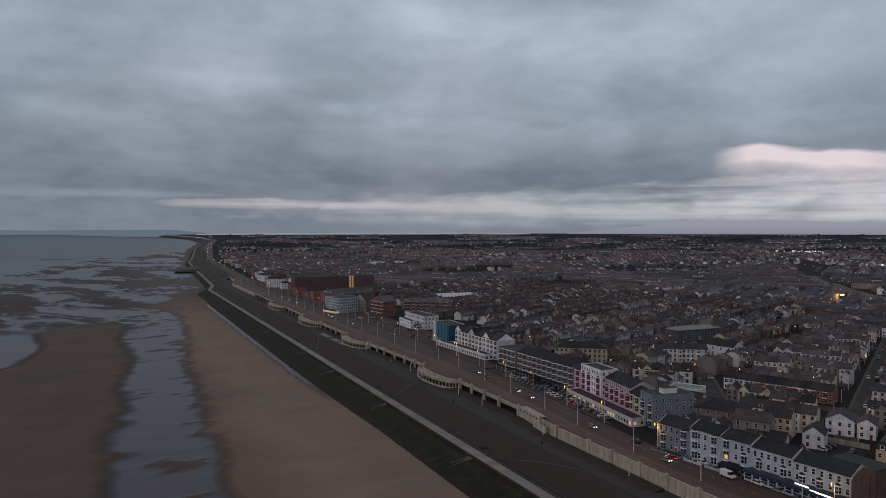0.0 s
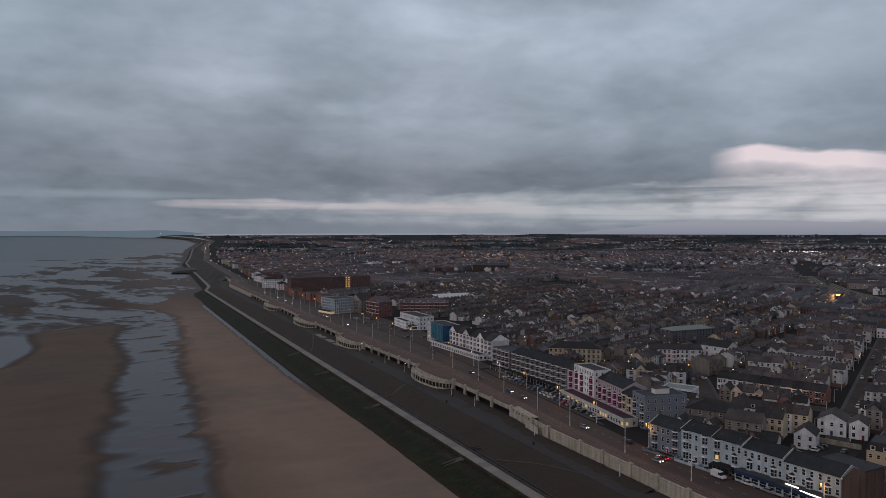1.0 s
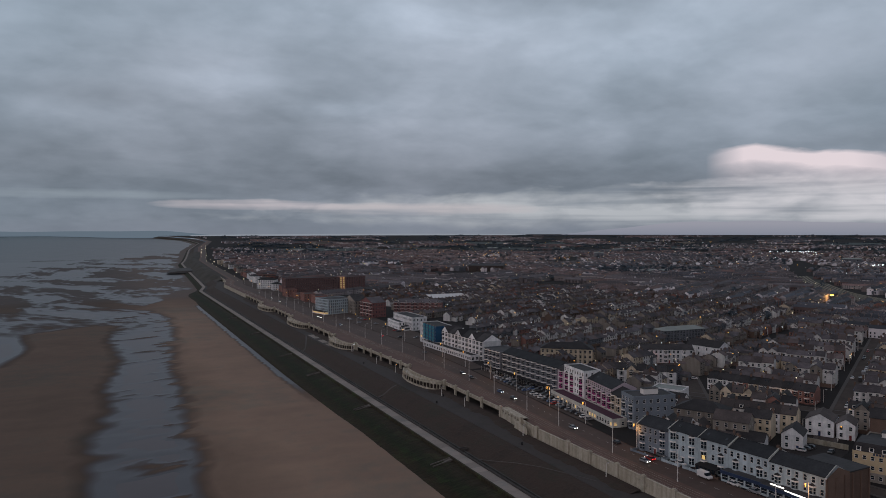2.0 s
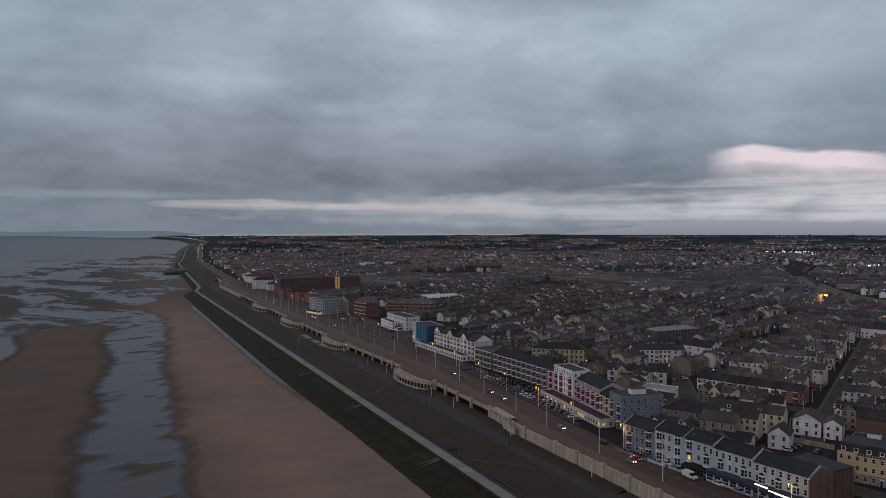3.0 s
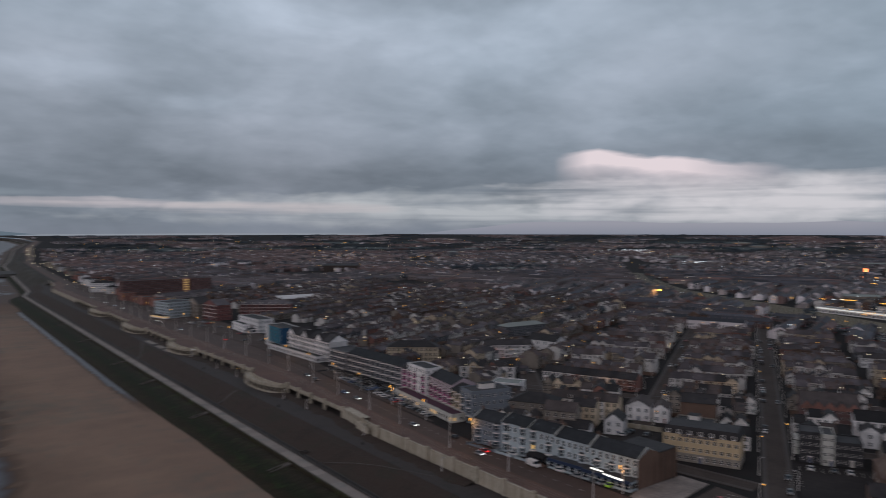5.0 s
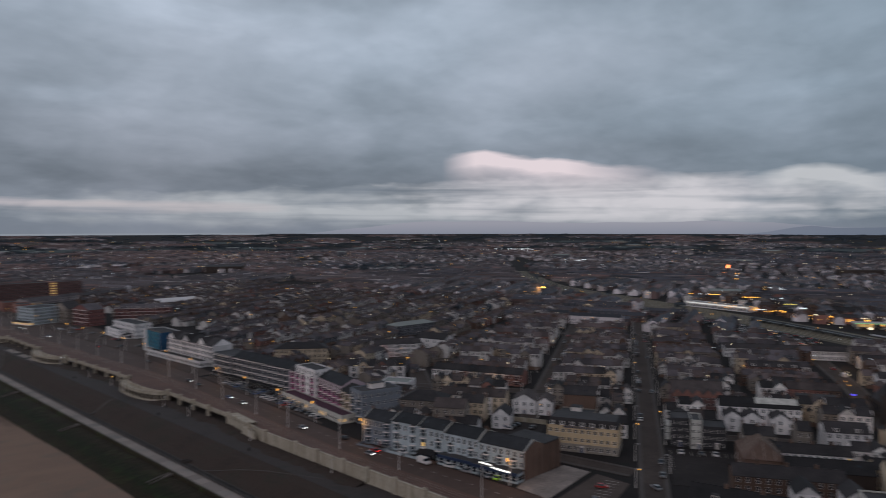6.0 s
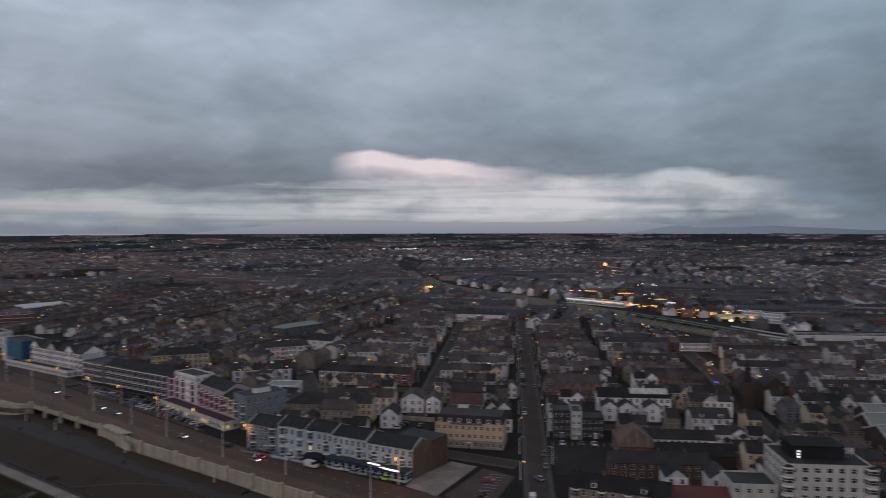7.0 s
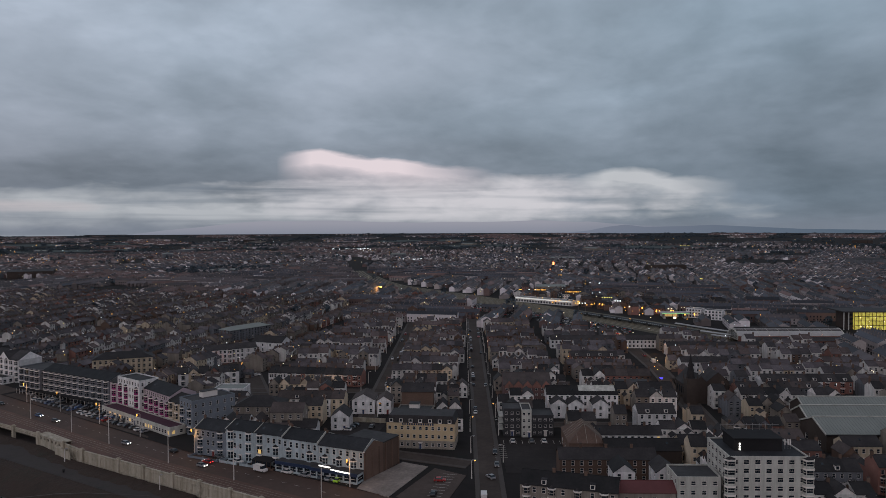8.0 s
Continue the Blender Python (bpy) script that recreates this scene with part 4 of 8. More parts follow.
# headland: dark slope and a blunt stone spur into the sea
def headland():
    b = Build()
    ny, nx = 40, 12
    for i in range(ny + 1):
        t = i / ny
        y = 1330 + 1500 * t
        for j in range(nx + 1):
            k = j / nx
            x = 190 + coast_shift(y) - 41 * (1 - k) - 1.5 * noise.noise(Vector((t * 14, k * 2, 1))) * math.sin(math.pi * k)
            high = smooth(0, 0.10, t) * smooth(1.0, 0.8, t)
            z = -8.75 + 8.9 * smooth(0.0, 1.0, k) + (4.0 + 5.0 * high) * math.sin(math.pi * k) * smooth(0, 0.06, t) + 3.0 * noise.noise(Vector((t * 30, k * 4, 4))) * math.sin(math.pi * k)
            b.v.append((x, y, z + land_rise(x, y)))
    for i in range(ny):
        for j in range(nx):
            k = i * (nx + 1) + j
            b.f.append((k, k + 1, k + nx + 2, k + nx + 1))
            b.m.append(0)
    slab("headland", "dark grassy cliff slope above the shore", b, [CLIFF], "headland")
    b = Build()
    prof = [(-46, -2.5), (-30, -0.4), (-6, 0.6), (30, 1.2)]
    for (x0, z0), (x1, z1) in zip(prof, prof[1:]):
        for w0, zz in ((70, 0.0),):
            b.face([(x0, -w0, z0), (x1, -w0 - 3, z1), (x1, w0 + 3, z1), (x0, w0, z0)])
            b.face([(x0, -w0 - 5, -5), (x1, -w0 - 9, -5), (x1, -w0 - 3, z1), (x0, -w0, z0)])
            b.face([(x1, w0 + 9, -5), (x0, w0 + 5, -5), (x0, w0, z0), (x1, w0 + 3, z1)])
    b.face([(-54, 64, -5), (-54, -64, -5), (-46, -70, -2.5), (-46, 70, -2.5)])
    ob = slab("stone_spur", "blunt dark stone spur running into the sea", b, [ROCK], "spur")
    ob.matrix_basis = turned(196, 1800, -8, -6.2)


headland()

# ---------------------------------------------------------------- far hills
def far_hills():
    def ridge(name, a0, a1, col, profile, out=4700):
        b = Build()
        n = 200
        for i in range(n + 1):
            t = i / n
            deg = a0 + (a1 - a0) * t
            a = radians(deg)
            for d, z in ((out, -40), (out + 90, profile(deg, t))):
                b.v.append((d * math.sin(a), d * math.cos(a), z))
        for i in range(n):
            b.f.append((2 * i, 2 * i + 2, 2 * i + 3, 2 * i + 1))
            b.m.append(0)
        slab(name, "pale blue-grey far hills in haze", b, [col], "hills")

    def rolling(peak, seed):
        return lambda deg, t: 30 + smooth(0, 0.16, t) * smooth(1, 0.80, t) * (22 + peak * (0.66 + 0.42 * noise.noise(Vector((t * 5.0, seed, 0))) + 0.16 * noise.noise(Vector((t * 17, seed, 3)))))

    def fells(deg, t):
        return line(deg, (33, 30), (36, 62), (38, 80), (40.3, 98), (42.5, 121), (44.4, 131), (47, 129), (49.4, 136), (52.7, 125), (56.7, 118), (59, 123), (61.5, 120), (63, 122), (66, 131), (69, 118), (70, 121), (71.4, 109), (74, 92), (78, 80), (82, 58), (86, 30)) + 2.0 * noise.noise(Vector((deg * 0.9, 2.0, 0.0)))

    def moors(deg, t):
        return line(deg, (66, 30), (70, 62), (71.5, 86), (72.7, 98), (74.2, 85), (77, 87), (79, 95), (82, 82), (85, 69), (91, 61), (100, 57), (116, 36)) + 1.5 * noise.noise(Vector((deg * 0.8, 5.0, 0.0)))

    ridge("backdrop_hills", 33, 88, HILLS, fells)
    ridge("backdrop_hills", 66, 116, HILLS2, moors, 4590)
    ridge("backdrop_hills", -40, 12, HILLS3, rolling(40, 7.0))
    # the far bay shows as a thin pale glowing line beyond the town
    b = Build()
    for i in range(41):
        a = radians(6.0 + 26.0 * i / 40)
        top = 51.0 + 5.5 * math.sin(math.pi * i / 40) ** 0.5
        b.v.extend([(4690 * math.sin(a), 4690 * math.cos(a), 20.0), (4690 * math.sin(a), 4690 * math.cos(a), top)])
    for i in range(40):
        b.f.append((2 * i, 2 * i + 2, 2 * i + 3, 2 * i + 1))
        b.m.append(0)
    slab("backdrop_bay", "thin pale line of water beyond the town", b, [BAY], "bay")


far_hills()

# ---------------------------------------------------------------- buildings
WINDOWS = {}


def window_meshes(w, h, lit=False):
    key = (round(w, 2), round(h, 2), lit)
    if key not in WINDOWS:
        b = Build()
        t = 0.09
        # frame and meeting rail as one welded casting
        xs, zs = [0, t, w - t, w], [0, t, h * 0.52 - 0.035, h * 0.52 + 0.035, h - t, h]
        for y in (0.07, 0.15):
            b.v.extend((x, y, z) for z in zs for x in xs)
        for j in range(5):
            for i in range(3):
                if i == 1 and j in (1, 3):
                    continue
                k = j * 4 + i
                b.f.append((k, k + 1, k + 5, k + 4))
                b.m.append(0)
        for hole in ((0, 0, 3, 5), (1, 1, 2, 2), (1, 3, 2, 4)):
            c = [hole[1] * 4 + hole[0], hole[1] * 4 + hole[2], hole[3] * 4 + hole[2], hole[3] * 4 + hole[0]]
            for p, q in zip(c, c[1:] + c[:1]):
                b.f.append((p, q, q + 24, p + 24))
                b.m.append(0)
        g = Build()
        g.box(0.02, 0.155, 0.02, w - 0.02, 0.17, h - 0.02, 0)
        WINDOWS[key] = (b.data("window", [FRAME]), g.data("pane", [WARM if lit else GLASS]))
    return WINDOWS[key]


def openings(w, floors, fh, n, ww, wh, sill=0.9, skip_ground=False, edge=None, lift=0.0):
    out = []
    if n < 1:
        return out
    gap = w / n
    for f in range(1 if skip_ground else 0, floors):
        for i in range(n):
            x = gap * (i + 0.5) - ww / 2
            z = lift + f * fh + sill
            out.append((round(x, 3), round(z, 3), round(x + ww, 3), round(z + wh, 3)))
    return out


def roof_on(b, w, d, h, kind, rise, over=0.3, ends=True, mi=0, wall_mi=1):
    """Roof solids over a w x d plan whose walls end at h."""
    t = 0.16
    o = over
    if kind == "gable":      # ridge along x
        y = d / 2
        for y0, z0 in ((-o, h - o * rise / y), (d + o, h - o * rise / y)):
            e = o if ends else 0.0
            p = [(-e, y0, z0), (w + e, y0, z0), (w + e, y, h + rise), (-e, y, h + rise)]
            up = [(a, c, z + t) for a, c, z in p]
            if y0 > y:
                p, up = [p[1], p[0], p[3], p[2]], [up[1], up[0], up[3], up[2]]
            b.face(up, mi), b.face(p[::-1], mi)
            b.face([p[0], p[1], up[1], up[0]], mi)
            b.face([p[1], p[2], up[2], up[1]], mi), b.face([p[3], p[0], up[0], up[3]], mi)
        b.box(-o if ends else 0, y - 0.13, h + rise + 0.08, w + (o if ends else 0), y + 0.13, h + rise + 0.24, mi)
        for x in (0.0, w):
            tri = [(x, 0, h), (x, d, h), (x, y, h + rise)]
            b.face(tri if x else tri[::-1], wall_mi)
    elif kind == "cross":    # ridge along y, gable to the front
        x = w / 2
        for x0 in (-o, w + o):
            z0 = h - o * rise / x
            p = [(x0, -o, z0), (x0, d + o, z0), (x, d + o, h + rise), (x, -o, h + rise)]
            up = [(a, c, z + t) for a, c, z in p]
            if x0 < x:
                p, up = p[::-1], up[::-1]
            b.face(up, mi), b.face(p[::-1], mi)
            for i in range(4):
                b.face([p[i], p[(i + 1) % 4], up[(i + 1) % 4], up[i]], mi)
        for y in (0.0, d):
            b.face([(0, y, h), (w, y, h), (x, y, h + rise)], wall_mi)
    elif kind == "hip":
        k = min(w, d) / 2
        a = [(-o, -o, h), (w + o, -o, h), (w + o, d + o, h), (-o, d + o, h)]
        r = [(k, d / 2, h + rise), (w - k, d / 2, h + rise)] if w >= d else [(w / 2, k, h + rise), (w / 2, d - k, h + rise)]
        lo = [(x, y, z - t) for x, y, z in a]
        for i in range(4):
            b.face([lo[i], lo[(i + 1) % 4], a[(i + 1) % 4], a[i]], mi)
        if w >= d:
            b.face([a[0], a[1], r[1], r[0]], mi), b.face([a[2], a[3], r[0], r[1]], mi)
            b.face([a[1], a[2], r[1]], mi), b.face([a[3], a[0], r[0]], mi)
        else:
            b.face([a[1], a[2], r[1], r[0]], mi), b.face([a[3], a[0], r[0], r[1]], mi)
            b.face([a[0], a[1], r[0]], mi), b.face([a[2], a[3], r[1]], mi)
    elif kind == "flat":
        b.box(0.25, 0.25, h - 0.3, w - 0.25, d - 0.25, h - 0.12, mi)
        for q in ((-0.05, -0.05, w + 0.05, 0.25), (-0.05, d - 0.25, w + 0.05, d + 0.05), (-0.05, 0.25, 0.25, d - 0.25), (w - 0.25, 0.25, w + 0.05, d - 0.25)):
            b.box(q[0], q[1], h, q[2], q[3], h + 0.35, wall_mi)
    elif kind == "mansard":
        s, y = 0.9, rise
        a = [(-0.15, -0.15, h), (w + 0.15, -0.15, h), (w + 0.15, d + 0.15, h), (-0.15, d + 0.15, h)]
        c = [(s, s, h + y), (w - s, s, h + y), (w - s, d - s, h + y), (s, d - s, h + y)]
        for i in range(4):
            b.face([a[i], a[(i + 1) % 4], c[(i + 1) % 4], c[i]], mi)
        b.face(c, 2 if wall_mi != 2 else mi)


def chimney_mesh():
    b = Build()
    b.box(-0.45, -0.3, -1.2, 0.45, 0.3, 1.3, 0)
    b.box(-0.52, -0.37, 1.15, 0.52, 0.37, 1.3, 0, True)
    for x in (-0.28, 0.0, 0.28):
        b.rod([(x, 0, 1.3), (x, 0, 1.75)], [0.11, 0.09], 6, 1)
    return b.data("chimney", [BROWN, TILE])


CHIMNEY = chimney_mesh()


def bay_parts(parent, x, z0, floors, fh, wall, roof=SLATE, w=2.5, d=0.9):
    """A canted bay with glazed faces over some floors, standing out from the front at x."""
    b = Build()
    plan = [(x - w / 2, 0), (x - w / 2 + 0.55, -d), (x + w / 2 - 0.55, -d), (x + w / 2, 0)]
    top = z0 + floors * fh
    for (ax, ay), (bx, by) in zip(plan, plan[1:]):
        l = math.hypot(bx - ax, by - ay)
        m = Matrix.Translation((ax, ay, z0)) @ Matrix.Rotation(math.atan2(by - ay, bx - ax), 4, "Z")
        wins = [(0.13, f * fh + 0.8, l - 0.13, f * fh + fh - 0.55) for f in range(floors)]
        wall_side(b, m, l, floors * fh, wins, 0, 0.12, 2, 3)
    for f in range(1, floors + 1):      # white string courses
        z = z0 + f * fh - 0.42
        for (ax, ay), (bx, by) in zip(plan, plan[1:]):
            l = math.hypot(bx - ax, by - ay)
            mm = Matrix.Translation((ax, ay, z)) @ Matrix.Rotation(math.atan2(by - ay, bx - ax), 4, "Z")
            b.obox(mm, -0.04, -0.14, 0, l + 0.04, 0.02, 0.46, 3)
    b.face([(px, py, top) for px, py in plan], 1)
    b.face([(px * 1.0 + (px - x) * 0.12, py * 1.15, top) for px, py in plan[:1]] + [(x - w * 0.25, -d * 1.2, top), (x + w * 0.25, -d * 1.2, top), (plan[3][0] + 0.15, 0, top), (x, 0, top + 0.8)], 1)
    b.face([(x - w / 2, -0.02, top), (plan[1][0], -d, top), (x, -0.02, top + 0.8)], 1)
    return part("bay_window", b, parent, mats=[wall, roof, GLASS, FRAME], label="projecting canted bay window")


def building(label, x, y, ang, w, d, floors, fh=3.0, wall=WHITE, roof="gable", cover=SLATE, rise=2.6, front=3, back=3, side=0, ww=1.25, wh=1.75,
             bays=(), chimneys=(), detail=2, name="house", category="house", group="", lit=(), plinth=None, skip_ground=False, z=0.0, ends=True, lift=0.0, dormers=0, ground=None, ext=(), flat_box=False, bay_wall=None, bands=False, lit_share=0.007, wing=0.0, coping=False):
    """A house with its front edge along ang from (x, y); the plan lies to the left of that edge."""
    h = floors * fh + 0.4 + lift
    m = turned(x, y, ang, z)
    top = thing(name, label, category, m, group)
    b = Build()
    faces = [(Matrix.Identity(4), w, front), (Matrix.Translation((w, 0, 0)) @ pose(0, 0, 0, 0, 0, 90), d, side),
             (Matrix.Translation((w, d, 0)) @ pose(0, 0, 0, 0, 0, 180), w, back), (Matrix.Translation((0, d, 0)) @ pose(0, 0, 0, 0, 0, 270), d, side)]
    rng = random.Random(int(x * 13 + y * 7))
    glazed = []
    door_x = None
    for k, (fm, l, n) in enumerate(faces):
        wins = openings(l, floors, fh, n, ww, wh, lift=lift, skip_ground=skip_ground and k == 0) if l / max(n, 1) > ww + 0.3 else []
        if k == 0 and bays:
            wins = [q for q in wins if all(abs((q[0] + q[2]) / 2 - bx) > 1.75 or q[1] >= bz + bf * fh for bx, bz, bf in bays)]
        if k == 0 and detail >= 1 and n >= 2 and not skip_ground and not ext and floors < 5 and lift == 0:
            low = [q for q in wins if q[1] < fh]
            if len(low) >= 2:
                gone = low[len(low) // 2]
                wins = [q for q in wins if q is not gone]
                door_x = (gone[0] + gone[2]) / 2
        side_m = m @ fm
        away = (side_m.to_3x3() @ Vector((0, -1, 0))).dot(Vector((20, 0, 0)) - side_m.translation) < 0
        apart = detail >= 1 and not away and math.hypot(x, y) < 470
        pane, bar = (None, None) if apart else (1, 2)
        if ground:
            wall_side(b, fm, l, fh + lift, [q for q in wins if q[3] < fh + lift], 3, 0.18, pane, bar)
            wall_side(b, fm, l, h, [q for q in wins if q[1] > fh + lift], 0, 0.18, pane, bar, base=fh + lift)
        else:
            wall_side(b, fm, l, h, wins, 0, 0.18, pane, bar)
        glazed.append((fm, wins if apart else []))
    part("wall", b, top, mats=[wall, GLASS, FRAME, ground or wall])
    b = Build()
    roof_on(b, w, d, h, roof, rise, ends=ends)
    if roof == "gable" and math.hypot(x, y) < 520:
        for k in range(rng.choice((0, 0, 0, 0, 1, 1, 2))):      # roof lights
            lx, fr = rng.uniform(0.8, w - 1.6), rng.uniform(0.35, 0.6)
            tilt = Matrix.Translation((lx, d / 2 * fr, h + rise * fr + 0.17)) @ Matrix.Rotation(math.atan2(rise, d / 2), 4, "X")
            b.obox(tilt, 0, 0, -0.05, 0.8, 1.1, 0.10, 4)
            b.obox(tilt, 0.08, 0.08, 0.05, 0.72, 1.02, 0.12, 3)
    part("roof", b, top, mats=[cover, wall, FELT, GLASS, FELT])
    if door_x is not None:
        b = Build()
        b.box(door_x - 0.62, -0.07, 0, door_x + 0.62, 0.05, 2.35, 1)
        b.box(door_x - 0.48, -0.10, 0, door_x + 0.48, 0.0, 2.1, 0)
        b.box(door_x - 0.9, -0.6, 2.5, door_x + 0.9, 0.02, 2.62, 1, True)
        part("door", b, top, mats=[rng.choice(DOORS), FRAME])
    if detail >= 1:
        for fm, wins in glazed:
            for q in wins:
                fr, pn = window_meshes(q[2] - q[0], q[3] - q[1], rng.random() < lit_share)
                wo = part("window", fr, top, fm @ Matrix.Translation((q[0], 0, q[1])))
                part("pane", pn, wo)
    for bx, bz, bf in bays:
        bay_parts(top, bx, bz, bf, fh, bay_wall or wall)
    if bands:
        for f in range(1, floors + 1):
            b = Build()
            b.box(0.02, -0.12, f * fh - 0.05, w - 0.02, 0.02, f * fh + 0.22, 0, True)
            part("string_course", b, top, mats=[FRAME])
    for cx, cy in chimneys:
        zz = h + (rise * (1 - abs(cy - d / 2) / (d / 2)) if roof in ("gable", "hip") else 0)
        part("chimney", CHIMNEY, top, Matrix.Translation((cx, cy, zz)))
    if wing:
        b = Build()
        wx, wd, wh2 = w * 0.52, 5.6, max(3.0, h - wing)
        wm = Matrix.Translation((0.15, d, 0))
        wall_side(b, wm @ Matrix.Translation((wx, wd, 0)) @ pose(0, 0, 0, 0, 0, 180), wx, wh2, openings(wx, max(1, int(wh2 / fh)), fh, 1, 1.0, 1.3), 0, 0.15, 2, 3)
        wall_side(b, wm @ Matrix.Translation((wx, 0, 0)) @ pose(0, 0, 0, 0, 0, 90), wd, wh2, openings(wd, max(1, int(wh2 / fh)), fh, 2, 0.9, 1.2), 0, 0.15, 2, 3)
        wall_side(b, wm @ Matrix.Translation((0, wd, 0)) @ pose(0, 0, 0, 0, 0, 270), wd, wh2, [], 0)
        xr = 0.15 + wx / 2
        for sx in (0.0, wx + 0.3):
            q = [(sx, d, wh2), (sx, d + wd + 0.2, wh2), (xr, d + wd + 0.2, wh2 + 1.3), (xr, d, wh2 + 1.3)]
            b.face(q if sx else q[::-1], 1)
        b.face([(0.15, d + wd, wh2), (0.15 + wx, d + wd, wh2), (xr, d + wd, wh2 + 1.25)][::-1], 0)
        part("rear_wing", b, top, mats=[wall, cover, GLASS, FRAME])
    if coping and roof == "gable":
        for cx in (0.0, w):
            b = Build()
            for y0, y1 in ((-0.35, d / 2), (d + 0.35, d / 2)):
                sl = rise / (d / 2)
                za, zb = h + 0.16 - 0.35 * sl, h + rise + 0.16
                b.face([(cx - 0.11, y0, za + 0.2), (cx + 0.11, y0, za + 0.2), (cx + 0.11, y1, zb + 0.2), (cx - 0.11, y1, zb + 0.2)])
                for e in (-0.11, 0.11):
                    b.face([(cx + e, y0, za - 0.1), (cx + e, y0, za + 0.2), (cx + e, y1, zb + 0.2), (cx + e, y1, zb - 0.1)])
                b.face([(cx - 0.11, y0, za - 0.1), (cx + 0.11, y0, za - 0.1), (cx + 0.11, y0, za + 0.2), (cx - 0.11, y0, za + 0.2)])
            part("coping", b, top, mats=[OFFWHITE])
    for x0, x1, dp, eh, em, er, elit, en in ext:
        b = Build()
        em_m = Matrix.Translation((x0, -dp, 0))
        wl = x1 - x0
        gap = wl / en
        wins = [(gap * k + 0.3, 0.8, gap * (k + 1) - 0.3, eh - 1.0) for k in range(en)]
        wall_side(b, em_m, wl, eh, wins, 0, 0.15, 2, 3)
        wall_side(b, Matrix.Translation((x1, -dp, 0)) @ pose(0, 0, 0, 0, 0, 90), dp, eh, [(0.5, 0.8, dp - 0.5, eh - 1.0)] if dp > 2.5 else [], 0, 0.15, 2, 3)
        wall_side(b, Matrix.Translation((x0, 0, 0)) @ pose(0, 0, 0, 0, 0, 270), dp, eh, [], 0)
        b.box(x0 - 0.15, -dp - 0.25, eh, x1 + 0.15, 0, eh + 0.2, 4, True)
        b.box(x0 - 0.1, -dp - 0.32, eh - 0.85, x1 + 0.1, -dp - 0.05, eh + 0.3, 1, True)
        part("front_extension", b, top, mats=[em, er, elit, FRAME, FELT])
    if flat_box:
        b = Build()
        b.box(w * 0.35, d * 0.35, h - 0.12, w * 0.62, d * 0.7, h + 2.4, 0)
        b.box(w * 0.33, d * 0.33, h + 2.4, w * 0.64, d * 0.72, h + 2.55, 1, True)
        part("roof_hut", b, top, mats=[FRAME, FELT])
    for i in range(dormers):
        dx = w * (i + 0.5) / dormers
        b = Build()
        yy = -0.15 if roof == "mansard" else 0.25
        b.box(dx - 0.75, yy, h + 0.1, dx + 0.75, yy + 1.6, h + 1.75, 0)
        b.box(dx - 0.9, yy - 0.12, h + 1.75, dx + 0.9, yy + 1.8, h + 1.9, 1, True)
        b.box(dx - 0.5, yy - 0.03, h + 0.45, dx + 0.5, yy + 0.05, h + 1.55, 2)
        part("dormer", b, top, mats=[FRAME, cover, GLASS])
    return top


TAKEN = []   # discs already built on


def free(x, y, rad):
    return all((x - a) ** 2 + (y - b) ** 2 > (rad + c) ** 2 for a, b, c in TAKEN)



def occupy(x, y, ang, w, d, pad=1.0):
    """Marks a plan as built on."""
    c, s = math.cos(radians(ang)), math.sin(radians(ang))
    n, k = max(1, round(w / 5)), max(1, round(d / 5))
    for i in range(n):
        for j in range(k):
            a, q = w * (i + 0.5) / n, d * (j + 0.5) / k
            TAKEN.append((x + c * a - s * q, y + s * a + c * q, max(w / n, d / k) / 2 + pad))


def placed(label, x, y, ang, w, d, floors, *rest, **opts):
    occupy(x, y, ang, w, d)
    return building(label, x, y, ang, w, d, floors, *rest, **opts)


# ---------------------------------------------------------------- the sea front, south to north
HOTEL = dict(ww=1.15, wh=1.75, name="hotel", category="hotel", group="sea-front buildings")
# white terrace with bays, bars below
ROW_AT, ROW_ANG = (202.6, 226.4), -82.1


def on_row(dist):
    """A point on the front line of the white terrace."""
    a = radians(ROW_ANG)
    return ROW_AT[0] + dist * math.cos(a), ROW_AT[1] + dist * math.sin(a)


def row_house(label, dist, w, wall, **opts):
    x, y = on_row(dist)
    return placed(label, x, y, ROW_ANG, w, 11.4, 3, opts.pop("fh", 3.37), wall, cover=DARKSLATE, back=4, rise=opts.pop("rise", 2.7), ends=False, coping=True, **opts, **dict(HOTEL, ww=1.25, wh=2.05))


row_house("grey rendered seafront house with canted bays", 0.0, 15.6, BLUE, fh=3.33, front=6, bays=[(2.6, 0, 2), (12.6, 0, 3)], chimneys=[(0.4, 5.5), (15.0, 5.5)])
row_house("pale blue-white seafront house with tall bays", 15.6, 13.7, PALEBLUE, fh=3.8, rise=2.3, front=5, bays=[(2.2, 0, 3), (10.8, 0, 3)], chimneys=[(13.4, 6)])
row_house("white rendered seafront house with ground-floor awning", 29.3, 12.8, PALEBLUE, fh=3.8, rise=2.3, front=5, bays=[(2.4, 0, 3), (9.8, 0, 2)], chimneys=[(12.5, 6)])
row_house("white rendered seafront house with navy bar front", 42.1, 15.7, PALEBLUE, fh=3.62, rise=2.5, front=6, bays=[(3.0, 3.62, 1), (12.2, 3.62, 1)], skip_ground=True, ext=[(0, 15.5, 4.2, 3.7, PALEBLUE, NAVY, GLASS, 5)], chimneys=[(0.3, 6), (15.3, 6)])
row_house("white rendered seafront house end with red-brown brick gable", 57.8, 19.7, PALEBLUE, front=7, bays=[(3.2, 3.37, 1), (9.2, 3.37, 1), (15.2, 3.37, 1)], skip_ground=True, ext=[(0, 19.6, 5.0, 3.6, PALEBLUE, NAVY, GLASS, 7)], chimneys=[(0.3, 6)])
